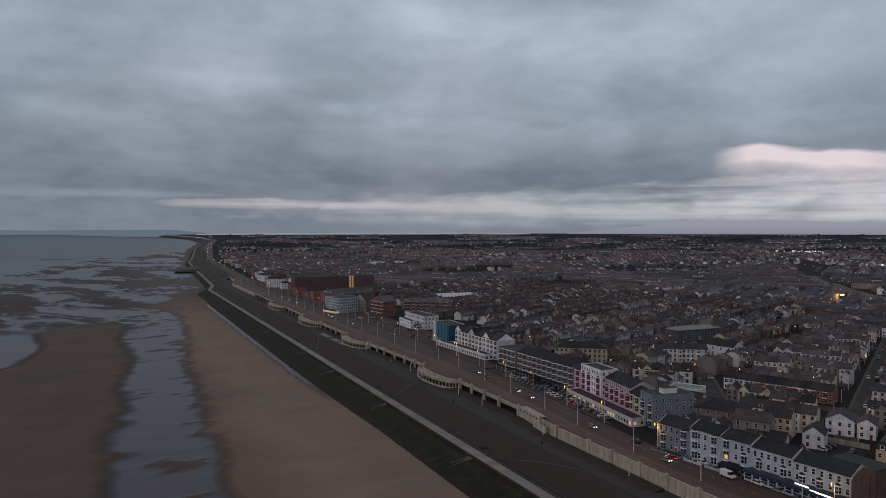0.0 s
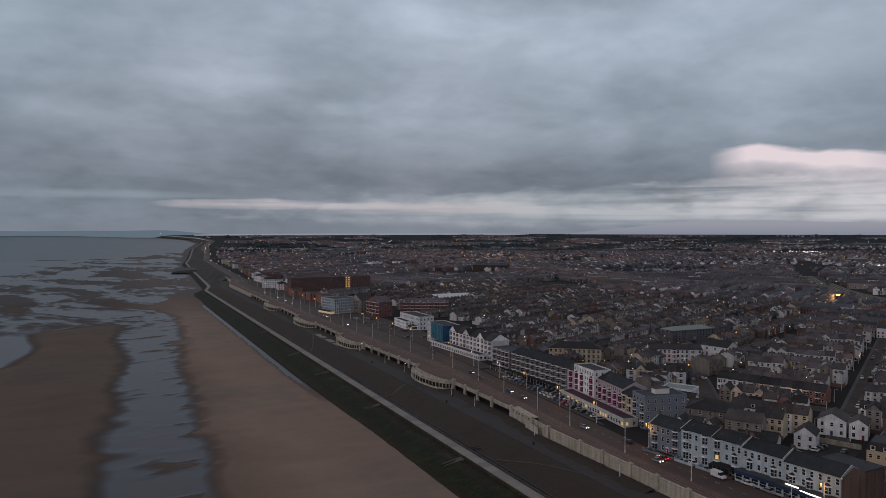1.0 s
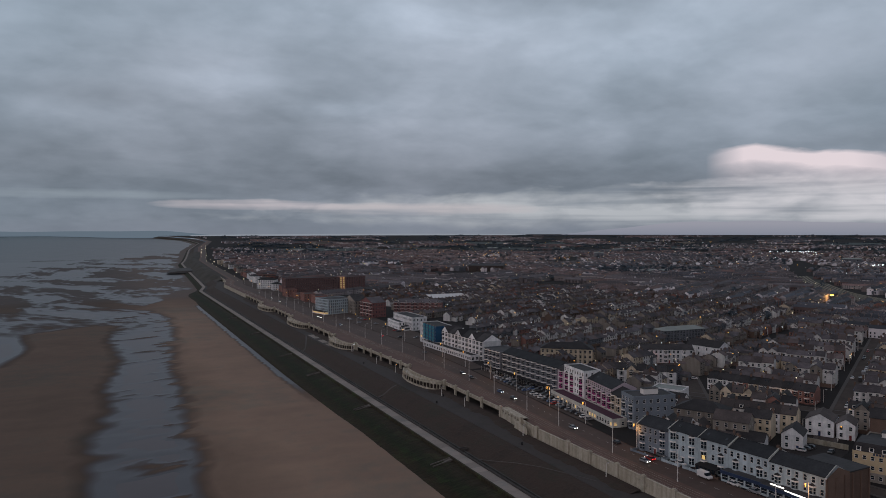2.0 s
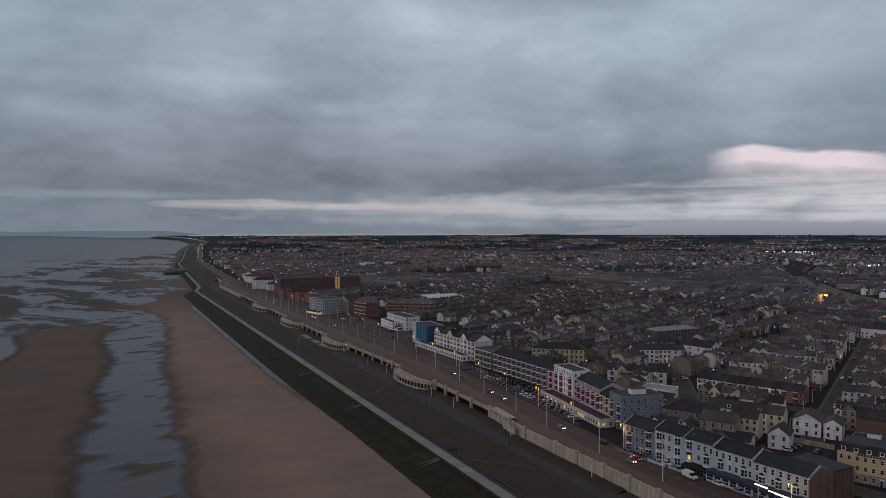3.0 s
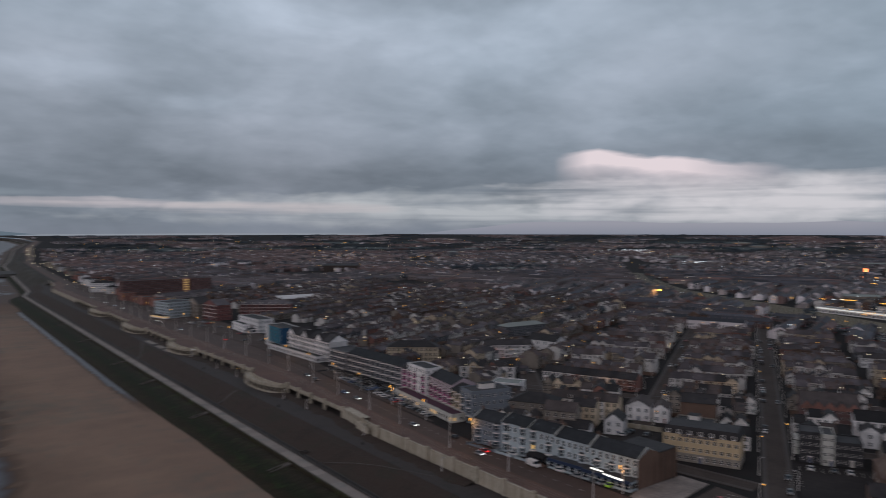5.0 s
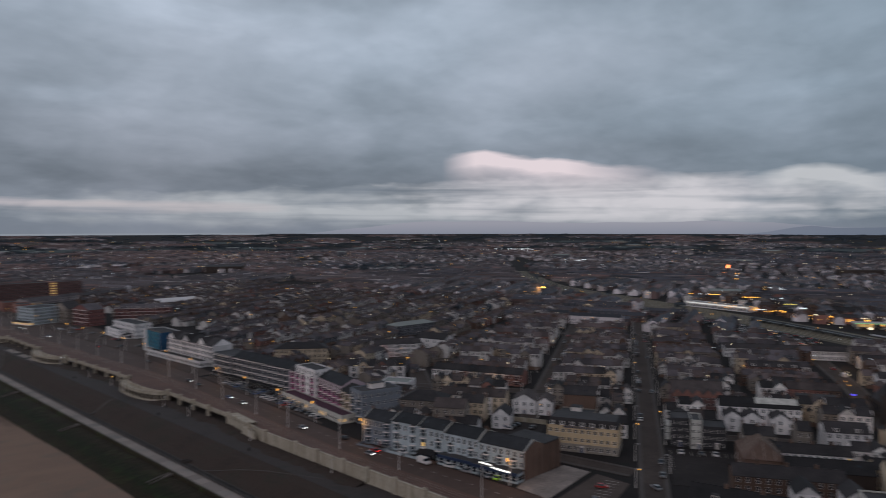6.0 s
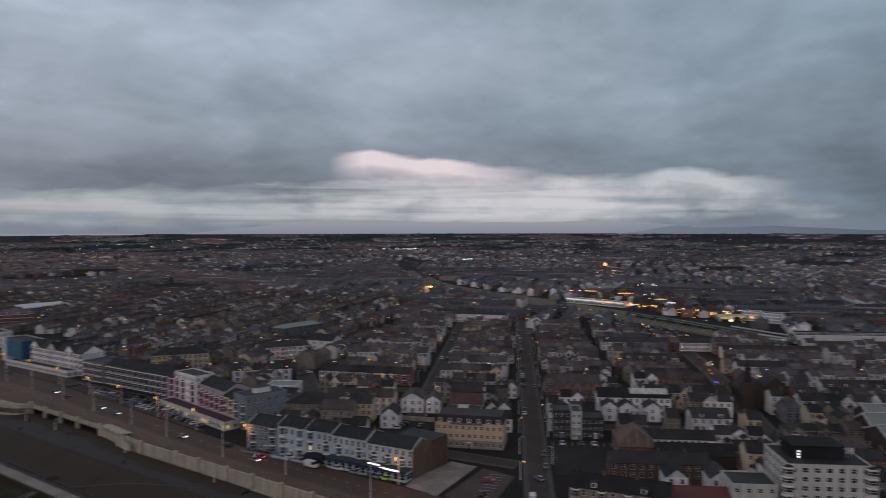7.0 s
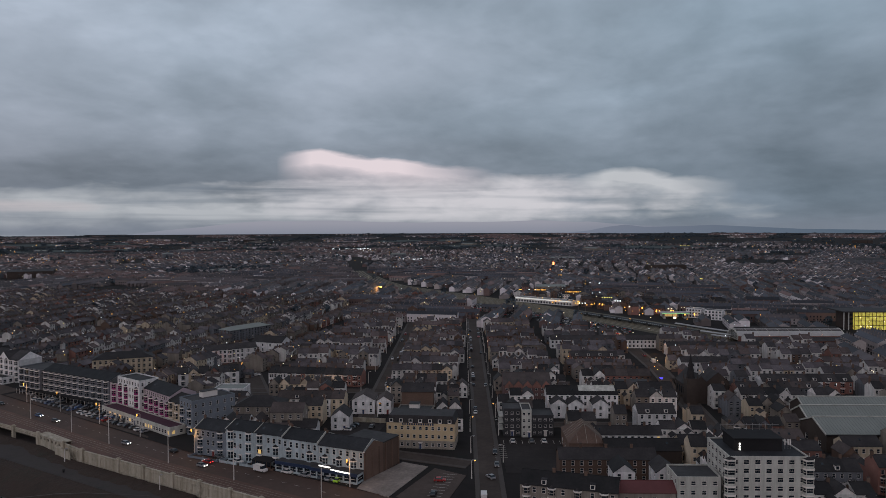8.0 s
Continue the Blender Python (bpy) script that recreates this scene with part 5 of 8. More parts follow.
def forecourts():
    """Low garden walls, hedges and a dark conservatory along the terrace front."""
    def local(dist, out):
        x, y = on_row(dist)
        return turned(x, y, ROW_ANG) @ Matrix.Translation((0, -out, 0))

    for d0, w, h, mat, label in ((0.6, 14.4, 0.8, BLUE, "low grey rendered garden wall"), (16.2, 8.0, 0.95, PALEBLUE, "low white rendered garden wall"), (26.0, 6.0, 0.9, PALEBLUE, "low white rendered garden wall"), (33.0, 8.0, 0.7, BROWN, "low brown brick garden wall")):
        top = thing("garden_wall", label, "wall", local(d0, 4.6), "garden walls of the terrace")
        b = Build()
        b.box(0, 0, 0, w, 0.22, h)
        part("wall", b, top, mats=[mat])
        for e in (0.0, w / 2, w):
            b = Build()
            b.box(e - 0.2, -0.1, 0, e + 0.2, 0.32, h + 0.25)
            b.box(e - 0.26, -0.16, h + 0.25, e + 0.26, 0.38, h + 0.35, 0, True)
            part("pier", b, top, mats=[mat])
        for e in (0.1, w - 0.3):
            b = Build()
            b.box(e, 0.22, 0, e + 0.2, 4.3, h)
            part("return_wall", b, top, mats=[mat])
    top = thing("conservatory", "dark-roofed timber conservatory in front of a terrace house", "conservatory", local(30.6, 3.4))
    b = Build()
    b.box(0, 0, 2.5, 8.6, 3.3, 2.65, 0, True)
    b.face([(-0.2, -0.3, 2.6), (8.8, -0.3, 2.6), (8.2, 3.3, 3.5), (0.4, 3.3, 3.5)])
    b.face([(-0.2, -0.3, 2.6), (0.4, 3.3, 3.5), (-0.2, 3.3, 2.6)])
    b.face([(8.8, -0.3, 2.6), (8.8, 3.3, 2.6), (8.2, 3.3, 3.5)])
    part("roof", b, top, mats=[DARKTRIM])
    for i in range(6):
        b = Build()
        b.box(i * 1.7 - 0.06, 0, 0, i * 1.7 + 0.06, 0.14, 2.5)
        part("post", b, top, mats=[BROWN])
    b = Build()
    b.box(0, 0.02, 0, 8.6, 0.12, 0.8)
    part("apron_wall", b, top, mats=[BROWN])
    b = Build()
    b.box(0.05, 0.05, 0.8, 8.5, 0.09, 2.5)
    part("glazing", b, top, mats=[GLASS])
    x, y = on_row(31.7)
    b = Build()
    b.box(0, -0.98, 4.4, 1.3, -0.93, 5.9, 0, True)
    lamp = tagged(new("lit_window", b.data("lit_window", [WARM])), "amber-lit bay window of a terrace house", "window")
    lamp.matrix_basis = turned(x, y, ROW_ANG)


forecourts()
# brick wing behind the terrace end, with piers
def brick_wing():
    top = thing("brick_wing", "blind red-brown brick gable wing with piers", "building", turned(224.3, 149.6, 2), "sea-front buildings")
    occupy(224.3, 149.6, 2, 11, 17)
    b = Build()
    b.box(0, 0, 0, 10.5, 16, 10.6)
    part("wall", b, top, mats=[BROWN])
    b = Build()
    b.box(-0.2, -0.2, 10.6, 10.7, 16.2, 11.0, 0, True)
    part("roof", b, top, mats=[FELT])
    for i in range(6):
        b = Build()
        b.box(-11.5 + i * 4.3, -0.35, 0, -11.0 + i * 4.3, 0.0, 10.2)
        part("pier", b, top, mats=[BROWN])
    b = Build()
    b.box(-11.9, -0.12, 0, 0, 0.12, 10.3)
    b.face([(-11.9, -0.12, 10.3), (0, -0.12, 10.3), (0, -0.12, 11.0), (-6, -0.12, 13.2)])
    b.box(-12, -0.2, 10.3, -11.6, 0.3, 10.6, 1)
    part("gable_wall", b, top, mats=[BROWN, FRAME])
brick_wing()
# blue-grey corner hotel
placed("pale blue-grey rendered corner hotel with flat roof", 221.8, 260.0, -103, 12.0, 20.5, 4, 3.55, BLUE, "flat", FELT, front=4, back=4, side=6, flat_box=True, bays=[(2.5, 0, 3), (9.5, 0, 3)], **HOTEL)
placed("narrow pastel seafront houses beside the corner hotel", 224.6, 271.2, -104, 11.2, 12, 3, 3.7, CREAM, front=4, back=3, bays=[(2.4, 0, 3), (8.4, 0, 3)], rise=2.6, ends=False, **HOTEL)
# magenta hotel
placed("magenta and white hotel with dark pitched roof", 230.4, 297.2, -101, 26.5, 13, 4, 3.15, MAUVE, bay_wall=PINK, cover=DARKSLATE, front=12, back=6, bays=[(2.5, 0, 3), (7.8, 0, 3), (13.2, 0, 3), (18.6, 0, 3), (24.0, 0, 3)], rise=3.0, ends=False, **HOTEL)
placed("tall magenta and white hotel block with flat roof", 230.2, 317.4, -96, 20.2, 10, 5, 3.2, WHITE, "flat", FELT, bay_wall=PINK, front=8, back=6, side=3, bays=[(2.6, 0, 4), (8.0, 0, 4), (17.5, 0, 4)], **HOTEL)
placed("magenta hotel wing joining the long grey hotel", 230.6, 324.4, -91, 7.0, 13, 4, 3.15, MAUVE, bay_wall=PINK, front=2, back=2, bays=[(3.5, 0, 4)], rise=2.6, ends=False, **HOTEL)
placed("single-storey white glazed hotel lounge with magenta roof", 220.8, 316.4, -98, 62.5, 7.5, 1, 3.4, OFFWHITE, "flat", PLUM, front=26, back=0, side=2, ww=1.5, wh=1.6, lit_share=0.22, name="lounge", category="building", group="sea-front buildings")
# long grey hotel
grey_bays = [(2.8 + 5.1 * i, 0, 4) for i in range(11)]
placed("long dark grey hotel terrace with white banded bays", 228.4, 381.0, -88, 56.4, 13, 4, 3.2, GREY, cover=DARKSLATE, front=22, back=12, bays=grey_bays, bands=True, rise=2.8, ends=False, **HOTEL)
placed("dark grey hotel corner block with white flat parapet", 226.2, 400.5, -88, 19.3, 16, 4, 3.3, GREY, "flat", FELT, front=8, back=6, side=5, bays=[(2.6, 0, 4), (7.6, 0, 4), (12.6, 0, 4), (17.0, 0, 4)], bands=True, **HOTEL)
b = Build()
for i in range(24):
    b.box(0, i * 3.0 + 0.15, 2.9, 3.6, i * 3.0 + 2.85, 3.05, 0, True)
    b.rod([(0.15, i * 3.0, 0), (0.15, i * 3.0, 2.95)], 0.07, 6, 1)
tagged(new("awning", b.data("awning", [DARKTRIM, FRAME])), "long dark ground-floor awning on posts along the hotel", "awning").matrix_basis = turned(224.9, 328, 2)
# cream gabled hotel
for k in range(6):
    placed("ornate pale grey seafront hotel with pointed gables", 235.2 + 0.45 * k, 483.0 - 10 * k, -87.5, 10, 14, 4, 3.2, WHITE, "cross" if k % 2 == 0 else "gable", SLATE, rise=4.2, front=4, back=3, bays=[(2.4, 0, 4), (7.6, 0, 4)], ends=False, **HOTEL)
placed("long white glazed sun lounge in front of a hotel", 227.4, 500, -88, 74, 6.5, 1, 3.4, WHITE, "flat", FELT, front=26, back=0, side=2, ww=1.7, wh=1.7, name="lounge", category="building", group="sea-front buildings")
# building wrapped in blue sheeting
placed("flat-roofed white hotel under repair", 233.8, 521, -93, 36, 15, 4, 3.75, WHITE, "flat", FELT, front=10, back=8, side=4, **HOTEL)
def scaffold():
    top = thing("scaffold", "scaffolding wrapped in blue and teal sheeting", "scaffold", turned(233.5, 510, -93))
    b = Build()
    n, l = 36, 25.0
    for i in range(n):
        x0, x1 = l * i / n, l * (i + 1) / n
        y0, y1 = -1.6 + 0.14 * math.sin(i * 1.7), -1.6 + 0.14 * math.sin((i + 1) * 1.7)
        b.face([(x0, y0, 4.4), (x1, y1, 4.4), (x1, y1, 16.4), (x0, y0, 16.4)], i % 9 // 5)
        b.face([(x0, y0 + 0.04, 4.4), (x0, y0 + 0.04, 16.4), (x1, y1 + 0.04, 16.4), (x1, y1 + 0.04, 4.4)], i % 9 // 5)
    b.box(l, -1.6, 4.4, l + 0.06, 8, 16.4, 1)
    part("sheeting", b, top, mats=[TEAL, DEEPTEAL])
    for i in range(9):
        b = Build()
        b.rod([(l * i / 8, -1.75, 0), (l * i / 8, -1.75, 17.6)], 0.06, 5)
        part("pole", b, top, mats=[STEEL])
    for z in (3.2, 5.8, 8.4, 11.0, 13.6, 16.4):
        b = Build()
        b.box(0, -1.82, z, l, -0.5, z + 0.12, 0, True)
        part("deck", b, top, mats=[BROWN])
scaffold()
placed("long white three-storey seafront hotel with flat roof", 250.2, 621, -89, 43.5, 14, 3, 3.7, WHITE, "flat", FELT, front=16, back=10, side=4, ext=[(2, 40, 6, 3.6, WHITE, FELT, GLASS, 14)], **HOTEL)
placed("white low hotel building with stepped front", 243.2, 618, -92, 30, 6, 2, 3.2, WHITE, "flat", FELT, front=12, back=0, side=2, **HOTEL)
placed("long red-brick four-storey hotel with slate roof", 279, 694, -31, 50, 14, 4, 3.2, CRIMSON, "hip", HAZESLATE, front=18, back=18, side=4, rise=3.2, bands=True, dormers=6, bays=[(6, 0, 4), (12.5, 0, 4), (19, 0, 4), (25.5, 0, 4), (32, 0, 4), (38, 0, 4), (44, 0, 4)], **HOTEL)
placed("tall red-brick gabled seafront hotel", 246, 706, -80, 26, 16, 4, 3.6, CRIMSON, "cross", HAZESLATE, front=9, back=8, side=5, rise=5, bands=True, bays=[(3.5, 0, 4), (9.5, 0, 4), (16, 0, 4), (22.5, 0, 4)], chimneys=[(2, 8), (24, 8)], **HOTEL)
placed("brown stone gabled hotel beside a car park", 240, 740, -80, 24, 15, 4, 3.3, PEBBLE, "cross", SLATE, front=8, back=8, side=4, rise=6, **HOTEL)
placed("white five-storey hotel with dark window bands", 211.6, 752, -76, 27, 30, 5, 3.0, PALEBLUE, "flat", FELT, front=12, back=10, side=12, ext=[(0, 27, 4, 3.2, WHITE, FELT, WARM, 10)], **HOTEL)
placed("white four-storey hotel wing", 240, 757, -20, 24, 14, 4, 3.0, WHITE, "flat", FELT, front=10, back=10, side=5, **HOTEL)
# big red-brown slab hotel with lit stair tower
placed("large red-brown brick slab hotel of seven storeys", 229, 968, 0, 76, 22, 7, 3.1, PLUMBRICK, "flat", FELT, front=30, back=20, side=8, **HOTEL)
placed("dark red-brick hotel end block with lit windows", 314, 966, 0, 28, 22, 7, 3.1, PLUMBRICK, "flat", FELT, front=8, back=6, side=6, **HOTEL)
def stair_tower():
    top = thing("stair_tower", "glazed stair tower lit yellow between brick blocks", "stair tower", turned(305.2, 969, 0))
    b = Build()
    b.box(0, 0, 0, 8.6, 18, 22.4)
    part("wall", b, top, mats=[BRICK])
    for f in range(7):
        for i in range(2):
            b = Build()
            b.box(1.2 + 3.8 * i, -0.12, 1.2 + 3.1 * f, 3.3 + 3.8 * i, 0.05, 2.7 + 3.1 * f, 0, True)
            part("lit_window", b, top, mats=[WARM])
stair_tower()
placed("white seafront hotel with dark roof and balconies", 214, 1092, -30, 28, 14, 4, 3.2, WHITE, "hip", SLATE, front=10, back=8, side=4, rise=3, **HOTEL)
placed("red-brick apartment block on the sea front", 240, 1268, -2, 40, 14, 3, 3.0, BRICK, "flat", FELT, front=26, back=20, side=5, detail=0, **HOTEL)
rng = random.Random(3)
for y in (800, 835, 868, 902, 938, 1010, 1045, 1130, 1165, 1200, 1235, 1310, 1350, 1395, 1440, 1490, 1540, 1600, 1660, 1730, 1800, 1880):
    w = rng.uniform(16, 28)
    placed("seafront hotel seen far along the promenade", 222 + coast_shift(y) + rng.uniform(0, 14), y + w, -90 + rng.uniform(-6, 6), w, 14, rng.choice((2, 3, 3, 3)), 3.0,
           rng.choice((WHITE, BRICK, CREAM, PEBBLE, BRICK, WHITE)), rng.choice(("gable", "hip", "flat")), rng.choice((SLATE, SLATE, TILE)), front=int(w / 3.2), back=5, side=4, detail=0, rise=3, **HOTEL)

# ---------------------------------------------------------------- inland, set by the street grid: s inland, r across
ACROSS = GRID - 90.0


def on_grid(label, s, r, w, d, floors, *rest, **opts):
    x, y = grid(s, r)
    return placed(label, x, y, opts.pop("ang", ACROSS), w, d, floors, *rest, **opts)


placed("yellow rendered hotel with grey ground floor and mansard roof", 248.5, 165.6, -66, 28.0, 13, 3, 3.35, YELLOW, "mansard", SLATE, rise=2.9, front=11, back=9, side=4, ground=PEBBLE, dormers=7, wh=1.5,
       name="hotel", category="hotel")
sign = thing("hotel_sign", "row of dark sign bars on a yellow hotel front", "sign", turned(248.5, 165.6, -66))
for i in range(14):
    b = Build()
    b.box(6.5 + i * 0.95, -0.2, 9.6, 7.1 + i * 0.95, -0.08, 10.35, 0, True)
    part("sign_bar", b, sign, mats=[NAVY])
placed("grey flat-roofed rear block of a hotel", 262.5, 171, -66, 15, 12, 3, 3.5, PEBBLE, "flat", FELT, front=6, back=6, side=4, flat_box=True)
HOUSE = dict(name="house", category="house")
on_grid("grey pebbledash three-storey house with brown roof", 314.5, -71.5, 14, 11, 3, 3.2, PEBBLE, "gable", TILE, rise=3, front=4, back=4, side=2, **HOUSE)
on_grid("dark hip-roofed rear range of a guest house", 328, -92, 22, 14, 3, 2.9, PEBBLE, "hip", SLATE, rise=3.6, front=5, back=5, side=3, **HOUSE)
on_grid("white gabled house with two tall windows", 322, -46.5, 8, 11, 2, 2.9, WHITE, "cross", SLATE, rise=3, front=2, back=2, side=2, **HOUSE)
on_grid("white low shed with grey pitched roof", 311, -66, 15, 9, 1, 3.9, WHITE, "gable", SLATE, rise=2.6, front=3, back=2, side=1, name="shed", category="shed")
on_grid("white rendered house with front gable and rear yard", 350, -41.5, 11, 13, 2, 3.2, WHITE, "cross", TILE, rise=2.9, front=3, back=3, side=3, **HOUSE)
on_grid("cream rendered house with narrow gable", 350, -29.5, 7, 12, 2, 3.0, WHITE, "cross", TILE, rise=2.2, front=2, back=2, side=3, **HOUSE)
on_grid("tall windowless brown brick house back", 345, -17, 15, 12, 4, 2.9, BROWN, "gable", SLATE, rise=3, front=0, back=4, side=2, chimneys=[(0.6, 6)], **HOUSE)
# white flats block
fl = on_grid("white rendered block of flats with canted corner bays", 227, 93.5, 24, 20, 7, 2.72, OFFWHITE, "flat", DARKSLATE, front=7, back=8, side=6, ww=1.8, wh=1.5, lit_share=0.0, name="block_of_flats", category="flats")
for lx in (0.2, 23.8):
    bay_parts(fl, lx, 0.0, 7, 2.72, OFFWHITE, w=3.4, d=1.2)
b = Build()
b.box(4, 7, 18.9, 19, 17, 23.0)
b.box(3.7, 6.7, 23.0, 19.3, 17.3, 23.3, 0, True)
part("plant_room", b, fl, mats=[DARKTRIM])
for i in range(9):
    b = Build()
    lx = 3 + i * 2.1
    b.rod([(lx, 16.5, 23.2), (lx, 16.5, 25.4)], 0.06, 5)
    b.rod([(lx, 16.5, 25.0), (lx + 2.1, 16.5, 25.0)], 0.04, 5)
    part("roof_rail", b, fl, mats=[STEEL])
for lx in (20.6, 21.6, 22.3):
    b = Build()
    b.rod([(lx, 9, 19.2), (lx, 9, 22.6)], 0.08, 6)
    b.box(lx - 0.18, 8.8, 20.6, lx + 0.18, 9.15, 22.4, 1, True)
    part("aerial", b, fl, mats=[STEEL, FRAME])
b = Build()
for k in range(3):
    b.rod([(5.6, 6.8, 19.9 + k * 0.85), (5.6, 6.5, 19.9 + k * 0.85)], 0.3, 8)
part("roof_floodlight", b, fl, mats=[SIGNLIT])
on_grid("white four-storey flats with flat roof", 229.4, 78.4, 13.4, 12, 4, 2.95, OFFWHITE, "flat", FELT, front=4, back=4, side=3, ww=1.5, wh=1.4, name="block_of_flats", category="flats")
placed("three-storey corner house row with white-trimmed dark brick", 216, 90, -76, 30, 10.5, 3, 2.95, PEBBLE, "gable", SLATE, rise=3, front=10, back=8, side=3, bays=[(2, 0, 3), (10, 0, 3), (18, 0, 3), (26, 0, 3)], dormers=2, chimneys=[(10, 5), (20, 5)], **HOUSE)
on_grid("low range with red sheet roof", 229, 60.5, 17.5, 9, 2, 3.6, PEBBLE, "gable", REDTILE, rise=2.2, front=4, back=4, **HOUSE)
on_grid("narrow white gabled rear wings of a terrace", 244, 62, 7, 10, 3, 2.8, WHITE, "cross", SLATE, rise=2.6, front=2, back=2, side=2, **HOUSE)
on_grid("white gabled rear wing with grey roof", 244, 76, 7, 10, 3, 2.8, WHITE, "cross", SLATE, rise=2.6, front=2, back=2, side=2, **HOUSE)
on_grid("dark brick terrace with slate roof", 258, 46, 34, 9, 3, 2.7, BROWN, "gable", SLATE, rise=2.8, front=11, back=9, chimneys=[(8, 4.5), (17, 4.5), (26, 4.5)], **HOUSE)
hall = on_grid("old hall with patched brown hipped roof", 283, 53, 14, 22, 1, 6.2, BROWN, "hip", RUSTROOF, rise=5.5, front=2, back=2, side=3, ww=2.4, wh=2.6, name="hall", category="hall")
for y in (7.2, 9.6, 12.2, 14.8):
    for x in (-0.2, 14.2):
        b = Build()
        b.rod([(x, y, 6.65), (7, y, 12.25)], 0.11, 5)
        part("roof_batten", b, hall, mats=[PEBBLE])
for x in (3.4, 7.0, 10.6):
    b = Build()
    b.rod([(x, -0.2, 6.65), (x, 6.9 - abs(x - 7.0), 6.65 + 5.5 * (7.0 - abs(x - 7.0)) / 7.0)], 0.11, 5)
    part("roof_batten", b, hall, mats=[PEBBLE])
for label, r, w, s, f, c in (("modern charcoal flats with pale balconies", 29.5, 7.5, 314.5, 4, CHARCOAL), ("white centre bay of modern flats", 37.2, 4.2, 312.8, 4, OFFWHITE), ("modern charcoal flats with flat roof", 41.6, 9.4, 314.5, 3, CHARCOAL)):
    fb = on_grid(label, s, r, w, 12, f, 2.8, c, "flat", FELT, front=int(w / 2.1), back=2, side=3, ww=1.2, wh=1.3, name="block_of_flats", category="flats")
    if w == 7.5:
        for z in (2.7, 5.5, 8.3):
            b = Build()
            b.box(-2.0, 0.4, z, 0.0, 9.0, z + 0.22, 0, True)
            slab_part = part("balcony", b, fb, mats=[OFFWHITE])
            b = Build()
            b.rod([(0, 0.5, z + 1.1), (-1.95, 0.5, z + 1.1), (-1.95, 8.9, z + 1.1)], 0.05, 5)
            for k in range(6):
                b.rod([(-1.95, 0.5 + 1.68 * k, z + 0.2), (-1.95, 0.5 + 1.68 * k, z + 1.1)], 0.03, 4)
            part("railing", b, slab_part, mats=[STEEL])
rg = on_grid("white three-storey range with dark roof", 352, 52.5, 34, 11, 3, 2.95, WHITE, "gable", SLATE, rise=3.2, front=12, back=10, side=2, **HOUSE)
for r in (53.5, 61.5, 73.0):
    on_grid("white gabled rear wing of a long range", 343.5, r, 7.2, 8.4, 2, 3.1, WHITE, "cross", SLATE, rise=2.4, front=1, back=0, side=2, **HOUSE)
b = Build()
b.obox(Matrix.Translation((15.5, 0, 9.45)) @ Matrix.Rotation(math.atan2(3.2, 5.5), 4, "X"), 0, 2.2, 0, 17.5, 6.2, 0.14)
part("roof_sheet", b, rg, mats=[OFFWHITE], label="white sheet over part of the roof")
chapel = on_grid("plum-brick chapel hall with a row of small gables", 372, 33, 24, 22, 3, 2.9, PLUMBRICK, "gable", TILE, rise=4.5, front=8, back=6, side=5, wh=1.4, name="chapel_hall", category="hall")
for i in range(5):
    x, z = 0.4 + 4.7 * i, 9.1
    b = Build()
    b.face([(x, -0.35, z - 1.2), (x + 4.4, -0.35, z - 1.2), (x + 4.4, -0.35, z), (x + 2.2, -0.35, z + 2.6), (x, -0.35, z)])
    for p, q in (((x, z), (x + 2.2, z + 2.6)), ((x + 2.2, z + 2.6), (x + 4.4, z))):
        b.face([(p[0], -0.5, p[1]), (q[0], -0.5, q[1]), (q[0], 6.0, q[1]), (p[0], 6.0, p[1])], 1)
    part("gablet", b, chapel, mats=[BRICK, TILE])
on_grid("cream rendered house with slate roof", 280.5, 94.8, 9.4, 9, 2, 3.3, CREAM, "gable", SLATE, rise=2.6, front=3, back=3, **HOUSE)
on_grid("row of small white terraced houses", 296, 66, 26, 8, 2, 2.9, WHITE, "gable", SLATE, rise=2.6, front=10, back=8, chimneys=[(6, 4), (13, 4), (20, 4)], **HOUSE)
on_grid("white three-storey house with box dormer", 318, 88, 16, 11, 3, 2.9, WHITE, "gable", SLATE, rise=3, front=5, back=5, side=2, dormers=2, **HOUSE)
on_grid("dark long store with slate roof", 276, 66, 28, 11, 2, 2.8, DARKWALL, "gable", SLATE, rise=3, front=0, back=5, name="store", category="building")
on_grid("cream terrace with red door and slate roof", 279.2, 156, 13.5, 9, 2, 3.3, CREAM, "gable", SLATE, rise=2.6, front=5, back=4, **HOUSE)
on_grid("white dormered guest house with mansard roof", 384, 92, 20.2, 10, 2, 2.6, WHITE, "mansard", SLATE, rise=2.4, front=6, back=5, side=2, dormers=5, **HOUSE)
on_grid("red-brick terrace with white gable end", 458, 80, 29, 9, 3, 2.7, BRICK, "gable", SLATE, rise=2.6, front=10, back=8, dormers=4, **HOUSE)
for k in range(6):
    on_grid("red-brick terraced house with white dormer and bay", 393.5, 172 + 8 * k, 8, 9.5, 2, 3.2, BRICK if k % 3 else WHITE, "gable", SLATE, rise=3, front=3, back=3, bays=[(2.4, 0, 2)], dormers=1, ends=False, chimneys=[(0.2, 4.7)], **HOUSE)
for k, c in enumerate((WHITE, WHITE, WHITE, BRICK, CREAM, BLUE, WHITE, WHITE, BRICK, BRICK)):
    x, y = grid(416.5 - 0.77 * k, -100.2 + 5.5 * k)
    placed("terraced guest house with two-storey bay", x, y, -68, 5.5, 9.5, 2, 3.1, c, "gable", SLATE, rise=2.8, front=2, back=2, bays=[(1.6, 0, 2)], ends=False, chimneys=[(0.1, 4.7)], detail=1, **HOUSE)
